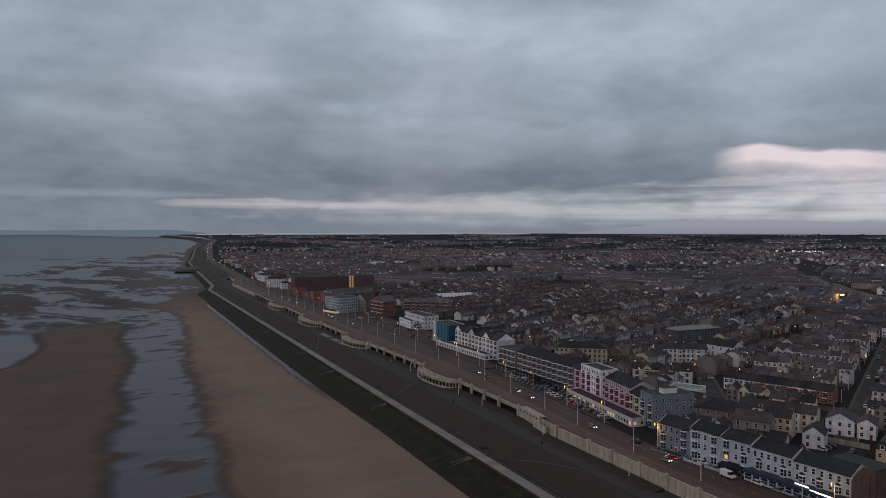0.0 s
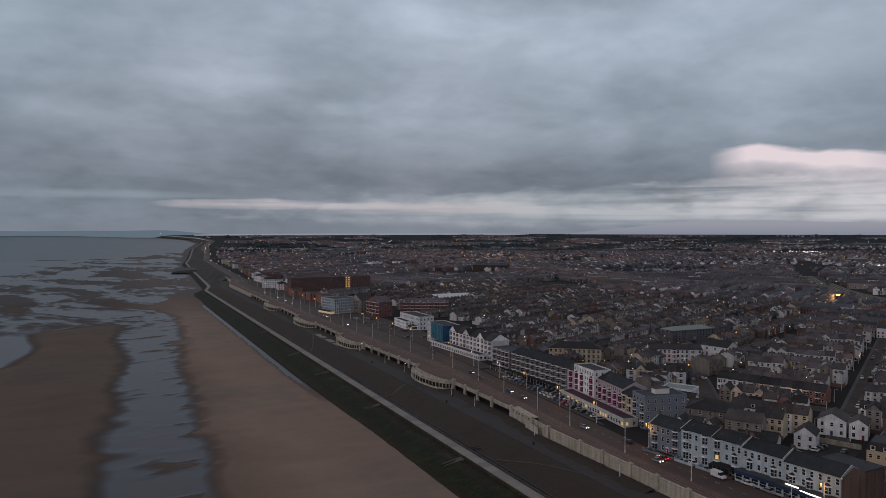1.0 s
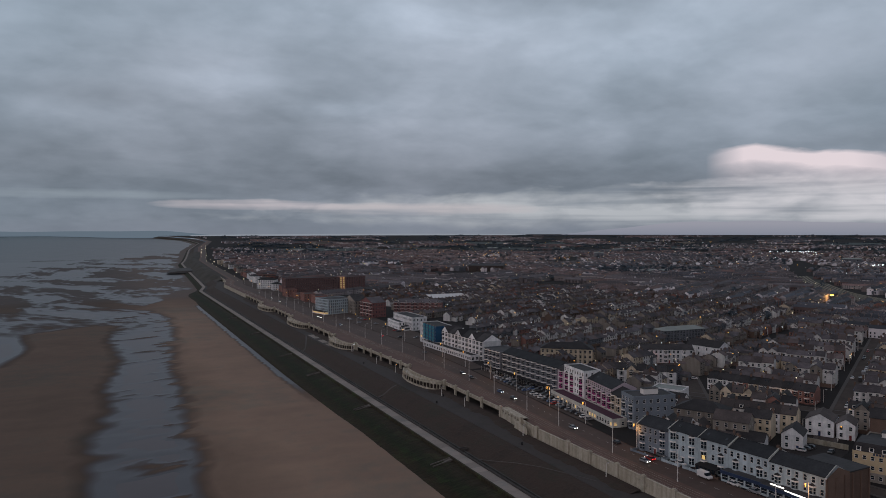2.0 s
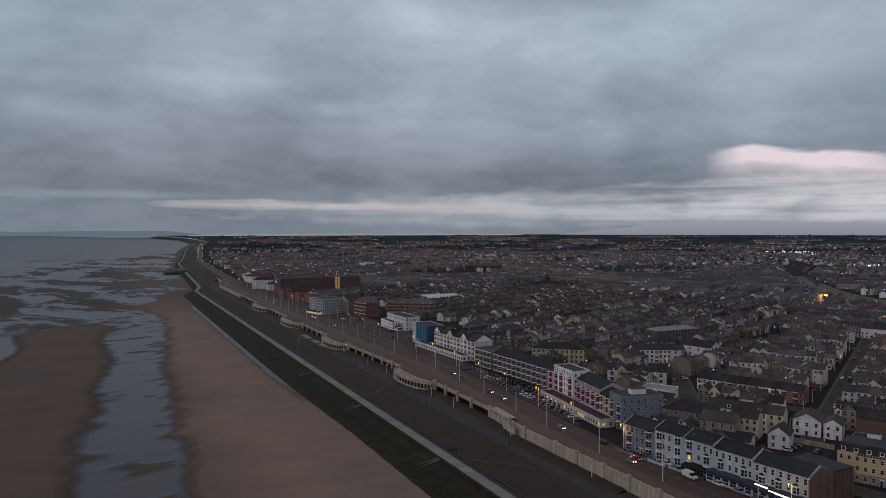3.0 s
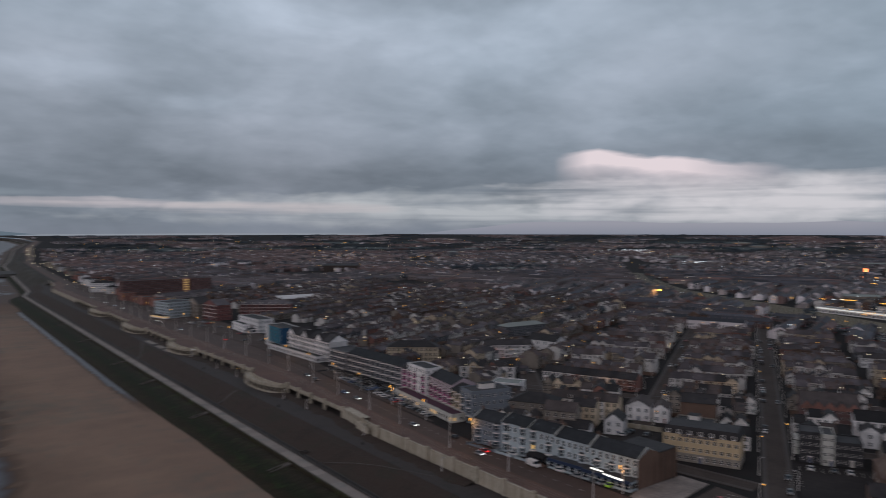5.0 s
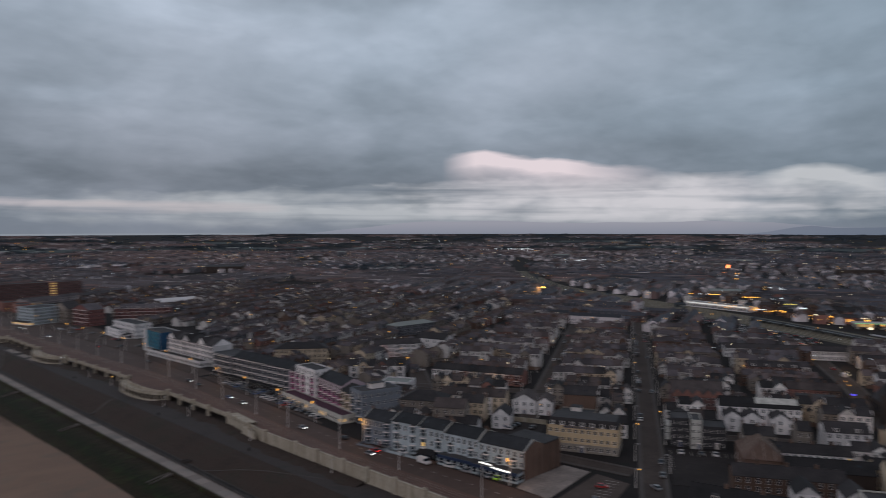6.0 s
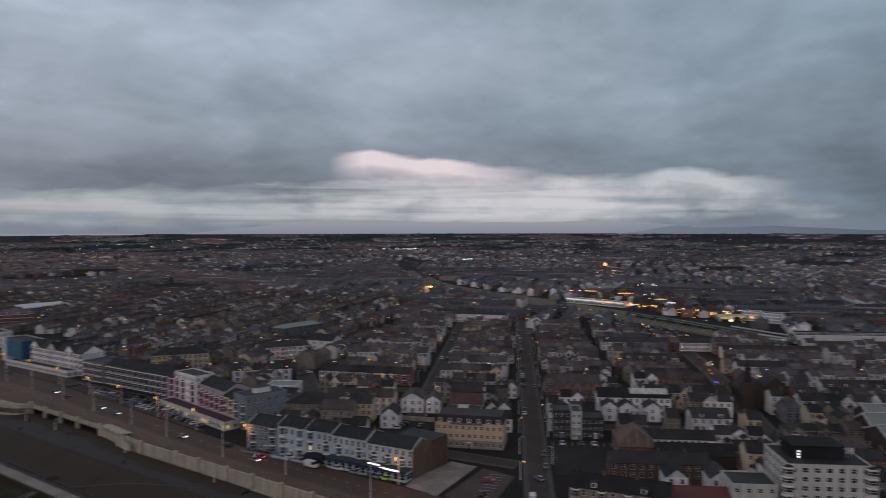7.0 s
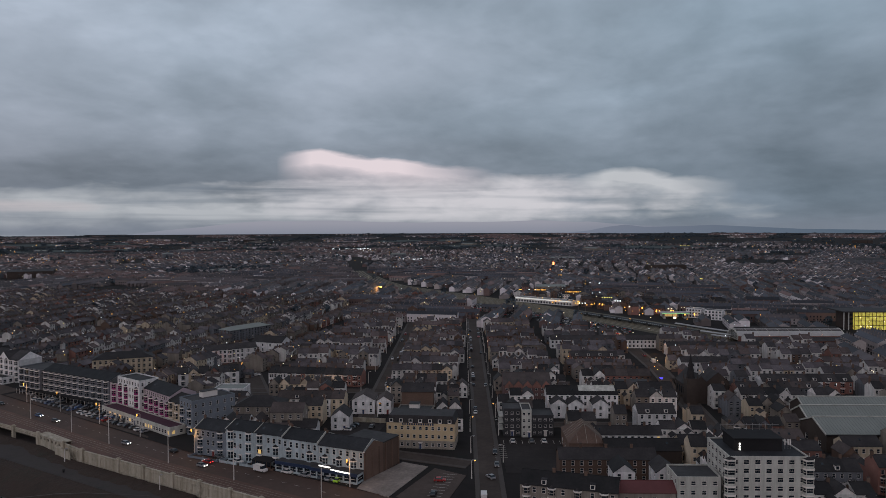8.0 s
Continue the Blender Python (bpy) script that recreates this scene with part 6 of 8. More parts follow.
for k, c in enumerate((WHITE, CREAM, CREAM, BRICK, WHITE, WHITE)):
    placed("gabled guest house with bay windows", 278.2 + 4.1 * k, 333 - 3.75 * k, -42, 5.5, 10, 2, 3.4, c, "cross" if k in (1, 3) else "gable", SLATE, rise=2.8, front=2, back=2, bays=[(2.6, 0, 2)], ends=False, **HOUSE)
placed("cream three-storey hotel with hipped slate roof", 270, 402, -38, 34, 14, 3, 3.2, CREAM, "hip", SLATE, rise=3.5, front=11, back=9, side=4, name="hotel", category="hotel")
placed("white barn-like building with slate roof", 383.2, 385.4, -78, 25, 14, 2, 3.4, WHITE, "gable", SLATE, rise=3.6, front=4, back=4, name="building", category="building")
placed("long grey building with curved sheet roof", 405, 432, -3, 42, 14, 3, 2.8, GREY, "hip", PALEROOF, rise=2.4, front=14, back=12, side=3, name="building", category="building")
placed("white terrace of shops with lit sign", 330, 372, -30, 34, 11, 3, 2.9, WHITE, "gable", SLATE, rise=2.8, front=12, back=10, bays=[(4, 0, 3), (16, 0, 3), (28, 0, 3)], name="terrace", category="terrace")
placed("pale flat-roofed store behind the front", 268, 292, -60, 16, 12, 1, 5.2, WHITE, "flat", PALEROOF, front=2, back=2, name="store", category="building")
on_grid("dark church hall with steep roof", 392, 142, 12, 14, 2, 3.2, DARKWALL, "cross", SLATE, rise=5, front=2, back=2, side=3, name="church_hall", category="hall")
on_grid("white rendered houses with slate roof by the station road", 449, 146, 29, 9, 2, 3.1, WHITE, "gable", SLATE, rise=2.6, front=10, back=8, **HOUSE)
on_grid("white terrace row with rear wings", 507.5, 154, 64, 9, 2, 3.0, WHITE, "gable", SLATE, rise=2.6, front=22, back=18, detail=0, name="terrace", category="terrace")
on_grid("long white terrace with many small windows", 537.6, 77, 85, 9, 2, 3.0, WHITE, "gable", SLATE, rise=2.6, front=30, back=22, detail=0, name="terrace", category="terrace")


def sheds(s0, r0, ws, l, e, rise):
    """Sheet-roofed market halls side by side, gables towards the street."""
    for k, w in enumerate(ws):
        s, r0 = s0 + sum(ws[:k]), (156, 159.5, 166)[k]
        hall = on_grid("market hall with pale green-grey sheet roof", s, r0, l, w, 1, e, DARKWALL, "gable", PALEROOF, rise=rise, front=0, back=0, side=2, ww=2.2, wh=2.4, name="market_hall", category="hall", group="market halls", ends=True)
        b = Build()
        for i in range(int(l / 1.3)):
            for flip in (0, 1):
                tilt = Matrix.Translation((0.3 + i * 1.3, 0, e + 0.4 + 0.16)) @ Matrix.Rotation(math.atan2(rise, w / 2), 4, "X")
                if flip:
                    tilt = Matrix.Translation((l, w, 0)) @ pose(0, 0, 0, 0, 0, 180) @ tilt
                b.obox(tilt, 0, 0, 0, 0.16, math.hypot(rise, w / 2), 0.07, 0)
        part("roof_ribs", b, hall, mats=[SHEETRIB])
        b = Build()
        b.box(-0.3, w / 2 - 0.35, e + 0.4 + rise + 0.18, l + 0.3, w / 2 + 0.35, e + 0.4 + rise + 0.42, 0, True)
        part("ridge_cap", b, hall, mats=[OFFWHITE])
        b = Build()
        b.box(-0.3, -0.75, e - 0.1, l + 0.3, -0.2, e + 0.25, 0, True)
        part("gutter", b, hall, mats=[DARKTRIM])
        b = Build()
        for sgn in (-1, 1):
            sl = math.atan2(rise, w / 2)
            m = Matrix.Translation((-0.5, w / 2, e + 0.4 + rise + 0.1)) @ Matrix.Rotation(-sgn * sl, 4, "X")
            y0, y1 = sorted((0.0, sgn * (math.hypot(w / 2, rise) + 0.3)))
            b.obox(m, 0, y0, -0.45, 0.35, y1, 0.12)
        part("bargeboard", b, hall, mats=[OFFWHITE])


sheds(293.5, 155.5, (22, 16, 16), 70, 7.0, 4.0)


def church():
    x, y = grid(372, 127)
    top = thing("church", "dark stone church with slender spire", "church", turned(x, y, ACROSS))
    occupy(x, y, ACROSS, 14, 26)
    b = Build()
    b.box(0, 0, 0, 11, 24, 8)
    part("nave", b, top, mats=[DARKWALL])
    b = Build()
    roof_on(b, 11, 24, 8, "cross", 6, 0.3)
    part("roof", b, top, mats=[SLATE, DARKWALL, FELT])
    b = Build()
    b.box(-2.2, -2, 0, 3.2, 3.4, 13)
    for cx in (-2.2, 3.2):
        for cy in (-2, 3.4):
            b.rod([(cx, cy, 12.6), (cx, cy, 15.5)], [0.35, 0.05], 6)
    part("tower", b, top, mats=[DARKWALL])
    b = Build()
    b.rod([(0.5, 0.7, 13), (0.5, 0.7, 25.5)], [2.3, 0.08], 8)
    part("spire", b, top, mats=[SLATE])
    for k in range(5):
        b = Build()
        b.box(-0.12, 6 + 3.6 * k, 2.5, 0.05, 7.4 + 3.6 * k, 6.0)
        part("lancet_window", b, top, mats=[GLASS])


church()

FRONT = lambda y: 212 + (y - 200) * 0.11 if y > 130 else 204


# ---------------------------------------------------------------- streets
STREETS = []


def street(p, q, w, label, walk=1.7):
    STREETS.append(p)
    top = 0.05 + 0.012 * len(STREETS)
    d = Vector((q[0] - p[0], q[1] - p[1], 0))
    m = turned(p[0], p[1], math.degrees(math.atan2(d.y, d.x)))
    l = d.length
    b = Build()
    b.box(0, -w / 2, -0.3, l, w / 2, top)
    ob = slab("street", label, b, [STREETTAR], "road")
    ob.matrix_basis = m
    for side in (-1, 1):
        b = Build()
        y0 = side * (w / 2 + walk / 2)
        b.box(0, y0 - walk / 2, -0.3, l, y0 + walk / 2, top + 0.13)
        ob = slab("pavement", "grey flagged pavement beside a street", b, [FLAGS], "pavement")
        ob.matrix_basis = m
    n = int(l / 14)
    for i in range(n):
        t = (i + 0.5) / n
        TAKEN.append((p[0] + d.x * t, p[1] + d.y * t, w / 2 + walk))


street(grid(236, 21.5), grid(800, 21.0), 7, "straight tarmac street running inland")
street(grid(330, -33), grid(720, -36), 6, "tarmac side street with parked cars")
street(grid(325, 122), grid(452, 134), 8, "tarmac street past the church")
street(grid(452, 134), grid(640, 140), 8, "tarmac street towards the station")
street((240.6, 170), (247.5, 126), 6.5, "tarmac street behind the vacant plot")
street(grid(398, -120), grid(398, 12), 7, "tarmac cross street between terraces")
street(grid(332, 33), grid(332, 118), 6, "narrow tarmac back street")
street((262, 246), (330, 330), 8, "tarmac street behind the hotels")
street(grid(620, -330), grid(620, 16), 7, "tarmac cross street")
street(grid(478, -300), grid(478, -44), 7, "tarmac cross street by a terrace")

# car parks and plots
def plot(name, label, pts, mat, z=0.05):
    b = Build()
    b.face([(x, y, z) for x, y in pts])
    n = len(pts)
    for i in range(n):
        (x0, y0), (x1, y1) = pts[i], pts[(i + 1) % n]
        b.face([(x0, y0, z - 0.3), (x1, y1, z - 0.3), (x1, y1, z), (x0, y0, z)])
    slab(name, label, b, [mat], "ground")
    cx, cy = sum(p[0] for p in pts) / n, sum(p[1] for p in pts) / n
    TAKEN.append((cx, cy, 0.72 * max(math.hypot(x - cx, y - cy) for x, y in pts)))


plot("vacant_plot", "pale worn concrete of a cleared plot", [(204.8, 133.0), (237, 138), (236.5, 149.2), (212, 149.2), (205.5, 147)], WORN, 0.2)
plot("car_park", "dark tarmac car park beside the cleared plot", [(207, 113), (236, 121), (237, 135), (206, 131)], PARKTAR, 0.16)
TAKEN.append((*grid(256, 34), 11))
TAKEN.append((222, 132, 26))
TAKEN.append((240, 140, 22))
plot("car_park", "tarmac car park with white bay lines", [grid(268, 28), grid(268, 45), grid(311, 57), grid(311, 27.5)][::-1], ASPHALT, 0.14)
plot("hotel_car_park", "tarmac forecourt car park of the hotels", [(207.5, 262), (219.5, 318), (225, 398), (217, 398), (209.5, 302), (206.3, 262)][::-1], PARKTAR, 0.14)
plot("rear_yard", "dark tarmac yard behind the terrace", [(228, 168), (246, 168), (248, 205), (226, 205)], ASPHALT, 0.1)
plot("rear_car_park", "dark tarmac car park behind the yellow hotel", [(249, 176), (276, 186), (271, 201), (249, 203)], ASPHALT, 0.12)
b = Build()
b.box(0, -0.15, 0, 16, 0.15, 2.0)
b.box(-0.05, -0.22, 2.0, 16.05, 0.22, 2.15, 0, True)
slab("yard_wall", "pale rendered wall along the rear car park", b, [WEATHERED], "wall").matrix_basis = turned(271.7, 202.4, -68)
plot("hotel_car_park", "tarmac car park in front of northern hotels", [(223, 530), (247, 530), (247, 552), (240, 560), (234, 700), (222, 700)], PARKTAR, 0.14)
b = Build()
ys = steps(402, 1290, 60)
for y in ys:
    b.v.extend([(kerb_east(y) + 0.3, y, 0.125), (kerb_east(y) + line(y, (402, 11), (500, 14), (560, 30), (720, 34), (1290, 30)), y, 0.125)])
for i in range(len(ys) - 1):
    b.f.append((2 * i, 2 * i + 1, 2 * i + 3, 2 * i + 2))
    b.m.append(0)
slab("forecourt", "worn tarmac forecourts between the road and the hotels", b, [PARKTAR], "forecourt")


def bay_lines(x, y, ang, n, pitch, l):
    b = Build()
    for i in range(n + 1):
        b.box(i * pitch, 0, 0, i * pitch + 0.14, l, 0.02)
    ob = slab("bay_marking", "white painted parking bay lines", b, [MARKING], "road marking")
    ob.matrix_basis = turned(x, y, ang, 0.165)
gx0, gy0 = grid(303, 29)
bay_lines(gx0, gy0, ACROSS, 10, 2.6, 5)
gx0, gy0 = grid(285, 29.5)
bay_lines(gx0, gy0, GRID, 6, 2.6, 5)
bay_lines(203.4, 181, -84, 11, 2.6, 4.0)
bay_lines(214, 118, 17, 8, 2.7, 5)


# ---------------------------------------------------------------- terraces inland
TRACK = [(612, 84), (628, 120), (680, 205), (738, 315), (820, 470), (910, 640), (1040, 785), (1178, 915), (1420, 1120), (1700, 1330)]


def near_track(x, y, gap):
    """Whether a place lies on the railway corridor."""
    for (x0, y0), (x1, y1) in zip(TRACK, TRACK[1:]):
        dx, dy = x1 - x0, y1 - y0
        t = max(0.0, min(1.0, ((x - x0) * dx + (y - y0) * dy) / (dx * dx + dy * dy)))
        if (x - x0 - t * dx) ** 2 + (y - y0 - t * dy) ** 2 < gap * gap:
            return True
    return False


for cx, cy, cr in ((610, 62, 24), (632, 40, 24), (735, 5, 30), (705, -8, 26), (688, -34, 22), (720, 30, 16), (790, 335, 34), (735, 140, 26), (740, 165, 20), (942, 395, 30)):
    TAKEN.append((cx, cy, cr))
WALLS = [PAINTED, CREAM, GREY, BRICK, BROWN, PEBBLE]
SHARES = (0.56, 0.10, 0.05, 0.13, 0.06, 0.10)
NAMES = ("white rendered", "cream rendered", "grey rendered", "red-brick", "brown-brick", "pebbledashed")


def joined_house(b, m, w, d, floors, fh, wi, ri, rise, wing):
    """A plain house with real window openings, added to a joined mesh."""
    h = floors * fh + 0.3
    for fm, l, n in ((Matrix.Identity(4), w, 2), (Matrix.Translation((w, 0, 0)) @ pose(0, 0, 0, 0, 0, 90), d, 0),
                     (Matrix.Translation((w, d, 0)) @ pose(0, 0, 0, 0, 0, 180), w, 2), (Matrix.Translation((0, d, 0)) @ pose(0, 0, 0, 0, 0, 270), d, 0)):
        wall_side(b, m @ fm, l, h, openings(l, floors, fh, n, 1.15, 1.5), wi, 0.15, 6, 7)
    r = Build()
    front = int(m.translation.x * 3 + m.translation.y * 11) % 5 == 0
    roof_on(r, w, d, h, "cross" if front else "gable", rise * (0.85 if front else 1.0), 0.25, False, ri, wi)
    if wing:
        deep, eave = 4.2 + (int(m.translation.x * 5) % 4) * 0.9, h - (0.8, 1.8, 2.6)[int(m.translation.y * 3) % 3]
        x0, x1 = w * 0.12, w * 0.60
        xm = (x0 + x1) / 2
        r.box(x0, d, 0, x1, d + deep, eave, wi)
        r.face([(x0, d + deep, eave), (x1, d + deep, eave), (xm, d + deep, eave + 1.2)][::-1], wi)
        r.face([(x0 - 0.2, d - 1, eave - 0.1), (x0 - 0.2, d + deep + 0.2, eave - 0.1), (xm, d + deep + 0.2, eave + 1.35), (xm, d - 1, eave + 1.35)][::-1], ri)
        r.face([(x1 + 0.2, d - 1, eave - 0.1), (x1 + 0.2, d + deep + 0.2, eave - 0.1), (xm, d + deep + 0.2, eave + 1.35), (xm, d - 1, eave + 1.35)], ri)
        wx = xm + 0.5
        r.face([(wx - 1.1, d + deep + 0.03, 0.9), (wx, d + deep + 0.03, 0.9), (wx, d + deep + 0.03, 2.2), (wx - 1.1, d + deep + 0.03, 2.2)][::-1], 6)
    r.box(-0.5, d / 2 - 0.3, h + rise - 0.8, 0.5, d / 2 + 0.3, h + rise + 1.3, 4)
    if (int(m.translation.x * 7 + m.translation.y * 3)) % 4 == 0:      # box dormer
        r.box(w * 0.3, d * 0.14, h + 0.15, w * 0.3 + 1.6, d * 0.45, h + 1.75, 7)
        r.box(w * 0.3 + 0.3, d * 0.14 - 0.04, h + 0.6, w * 0.3 + 1.3, d * 0.16, h + 1.5, 6)
        r.box(w * 0.3 - 0.15, d * 0.14 - 0.15, h + 1.75, w * 0.3 + 1.75, d * 0.5, h + 1.9, ri, True)
    n = len(b.v)
    b.v.extend(tuple(m @ Vector(p)) for p in r.v)
    b.f.extend(tuple(n + i for i in q) for q in r.f)
    b.m.extend(r.m)


def inland_rows():
    rng = random.Random(5)
    plots = []

    def pick():
        q = rng.random()
        for i, p in enumerate(SHARES):
            q -= p
            if q < 0:
                return i
        return 0

    def front_pick(s, r):
        """Guest houses near the sea are mostly painted white, those round the market mostly dark."""
        if r > 125 and s < 350:
            return rng.choice((5, 4, 2, 5, 4, 1, 3))
        return rng.choice((0, 0, 0, 1, 0, 5)) if s < 500 and -110 < r < 75 and rng.random() < 0.8 else pick()

    # rows across the main street
    blocks = ((-96, -41.5), (-29.5, 14.5), (28.8, 71), (74, 118), (121, 147), (150, 205), (212, 262))
    for bi, (r0, r1) in enumerate(blocks):
        s, flip = (250.0 if bi < 4 else 206.0) + 5 * (bi % 3), False
        while s < 640 - 0.42 * r0:
            colour, floors, tall = front_pick(s, r0), 2 if rng.random() < 0.62 else 3, rng.uniform(2.7, 3.1)
            w = rng.uniform(5.2, 6.6)
            r = r0 + rng.uniform(0, 5)
            while r + w < r1:
                if rng.random() < 0.4:
                    colour = front_pick(s, r)
                if rng.random() < 0.1:
                    floors = 5 - floors
                if rng.random() > 0.05:
                    plots.append((s, r, w, floors, tall, colour, flip))
                r += w
            s += rng.uniform(12.2, 14.5) if flip else rng.uniform(16.5, 21.5)
            flip = not flip
    # rows running inland, north of the side street
    rr, flip, tone = -58.0, False, 0
    while rr > -640:
        s = 330 + rng.uniform(0, 12)
        while s < 900:
            w = rng.uniform(5.4, 6.4)
            if rng.random() < 0.16:
                tone = rng.choice((0, 5, 2, 4, 5, 0, 3, 1))
            if rng.random() > 0.03 and (s % 190) > 12:
                plots.append((s, rr, w, 2 if rng.random() < 0.9 else 3, 2.6, tone, 2 if flip else 3))
            s += w
        rr -= 13.5 if flip else 22.0
        flip = not flip
    rail = lambda x, y: near_track(x, y, 44) or 140 < y < 330 and near_track(x, y, 78)
    stuff = Build()
    kept = []
    for p in plots:
        s, r, w, floors, fh, c, f = p
        ang = {True: GRID + 90.0, False: ACROSS, 2: GRID, 3: GRID + 180.0}[f] if not isinstance(f, bool) else (GRID + 90.0 if f else ACROSS)
        ss, r2 = (s + 9, r + w) if f is True else (s, r)
        x, y = grid(ss, r2)
        if not isinstance(f, bool):      # the northern terraces lie at an angle to the rest
            (hx, hy), turn = grid(640, -112), radians(-10)
            x, y = hx + (x - hx) * math.cos(turn) - (y - hy) * math.sin(turn), hy + (x - hx) * math.sin(turn) + (y - hy) * math.cos(turn)
            ang -= 10
            if 0.5 * x - 0.866 * y > -103 and 0.866 * x + 0.5 * y < 690:
                continue
        cx, cy = x + math.cos(radians(ang)) * w / 2 - math.sin(radians(ang)) * 4.5, y + math.sin(radians(ang)) * w / 2 + math.cos(radians(ang)) * 4.5
        if cx < FRONT(cy) + (26 if cy > 250 else 8) or rail(cx, cy) or not free(cx, cy, 4.2):
            continue
        ang += random.Random(int(r) // 40 * 31 + int(s) // 60).uniform(-2.5, 2.5)
        kept.append((math.hypot(cx - 60, cy + 40), x, y, ang, w, floors, fh, c, int(s if not isinstance(f, int) or isinstance(f, bool) else r) * 7 + int(ang)))
    kept.sort()
    for k, (dist, x, y, ang, w, floors, fh, c, row) in enumerate(kept):
        q = random.Random(k)
        rr = random.Random(row)
        slate = (rr.random() < (0.75 if k < 250 else 0.70)) != (q.random() < 0.12)
        rise, d = rr.uniform(2.2, 2.9), rr.uniform(8.5, 9.2)
        if k < 250:
            near = k < 100
            building("%s terraced house with %s roof" % (NAMES[c], "dark slate" if slate else "brown tiled"), x, y, ang, w, d, floors, fh, WALLS[c], "cross" if q.random() < 0.34 else "gable",
                     SLATE if slate else TILE, rise, 2, 2, 1 if q.random() < 0.3 else 0, 1.15, 1.5, bays=[(w * 0.32, 0, min(2, floors))] if q.random() < 0.45 and near else (), chimneys=[(0.1, d / 2)],
                     detail=1 if near else 0, ends=False, dormers=1 if q.random() < 0.25 else 0, wing=q.choice((0, 2.0, 2.6, 0.6)), group="terraced houses")
        else:
            joined_house(stuff, turned(x, y, ang), w, d, floors, fh + q.choice((0, 0, 0.12, -0.1, 0.25)), c, 8 if slate else 9, rise, q.random() < 0.75)
    # back yards: brick walls and small outhouses
    yb = Build()
    for k, (dist, x, y, ang, w, floors, fh, c, row) in enumerate(kept[:900]):
        q = random.Random(k + 5000)
        m = turned(x, y, ang)
        l = q.uniform(4.5, 7.0)
        yb.obox(m, -0.12, 9.0, 0, 0.12, 9.0 + l, q.uniform(1.6, 2.2), 0, False)
        yb.obox(m, 0.12, 8.9 + l, 0, w - 0.12, 9.12 + l, q.uniform(1.6, 2.2), 0, False)
        if q.random() < 0.55:
            a = q.uniform(0.6, w - 2.6)
            n = len(yb.v)
            yb.obox(m, a, 9.0 + l - 2.6, 0, a + 2.0, 8.9 + l, 2.1, q.choice((0, 1, 2)), False)
            yb.obox(m, a - 0.15, 9.0 + l - 2.8, 2.1, a + 2.15, 9.0 + l, 2.28, 3, True)
    tagged(new("yard_walls", yb.data("yard_walls", [BROWN, PEBBLE, WHITE, FELT])), "brick back-yard walls and outhouses behind terraces", "walls", kind="stuff")
    me = stuff.data("inland_terraces", WALLS + [GLASS, FRAME, HAZESLATE, HAZETILE])
    tagged(new("inland_terraces", me), "dense rows of terraced houses with slate roofs", "houses", kind="stuff")


inland_rows()


FIELDS = [(1010, 2760, 520, 210, -18), (760, 2900, 300, 160, 10), (1560, 2560, 480, 180, -30), (2140, 2300, 420, 200, -42), (2700, 1500, 460, 220, -58), (1270, 1290, 210, 90, -35), (2900, 760, 380, 240, -70), (1820, 3050, 520, 200, -30), (3050, 2000, 460, 220, -50)]


def in_field(x, y):
    for fx, fy, w, l, ang in FIELDS:
        c, s = math.cos(radians(ang)), math.sin(radians(ang))
        u, v = c * (x - fx) + s * (y - fy), -s * (x - fx) + c * (y - fy)
        if abs(u) < w / 2 + 6 and abs(v) < l / 2 + 6:
            return True
    return False


def open_fields():
    """Playing fields and farmland among the far houses."""
    for fx, fy, w, l, ang in FIELDS:
        b, n = Build(), 8
        c, s = math.cos(radians(ang)), math.sin(radians(ang))
        for j in range(n + 1):
            for i in range(n + 1):
                u, v = w * (i / n - 0.5), l * (j / n - 0.5)
                v += 12 * noise.noise(Vector((u * 0.02, fx, j)))
                x, y = fx + c * u - s * v, fy + s * u + c * v
                b.v.append((x, y, land_rise(x, y) + 0.45))
        for j in range(n):
            for i in range(n):
                k = j * (n + 1) + i
                b.f.append((k, k + 1, k + n + 2, k + n + 1))
                b.m.append(0)
        slab("field", "dark green open field among distant houses", b, [FIELD], "field")


open_fields()


def far_house(b, m, l, dd, h, rise, wi, ri):
    """Walls and gable roof of a far terrace."""
    b.obox(m, -l / 2, 0, 0, l / 2, dd, h, wi, False)
    n = len(b.v)
    b.v.extend(tuple(m @ Vector(p)) for p in ((-l / 2 - .2, -.3, h - .1), (l / 2 + .2, -.3, h - .1), (l / 2 + .2, dd + .3, h - .1), (-l / 2 - .2, dd + .3, h - .1), (-l / 2 - .2, dd / 2, h + rise), (l / 2 + .2, dd / 2, h + rise)))
    for f in ((0, 1, 5, 4), (2, 3, 4, 5), (1, 2, 5), (3, 0, 4)):
        b.f.append(tuple(n + i for i in f))
        b.m.append(ri if len(f) == 4 else wi)


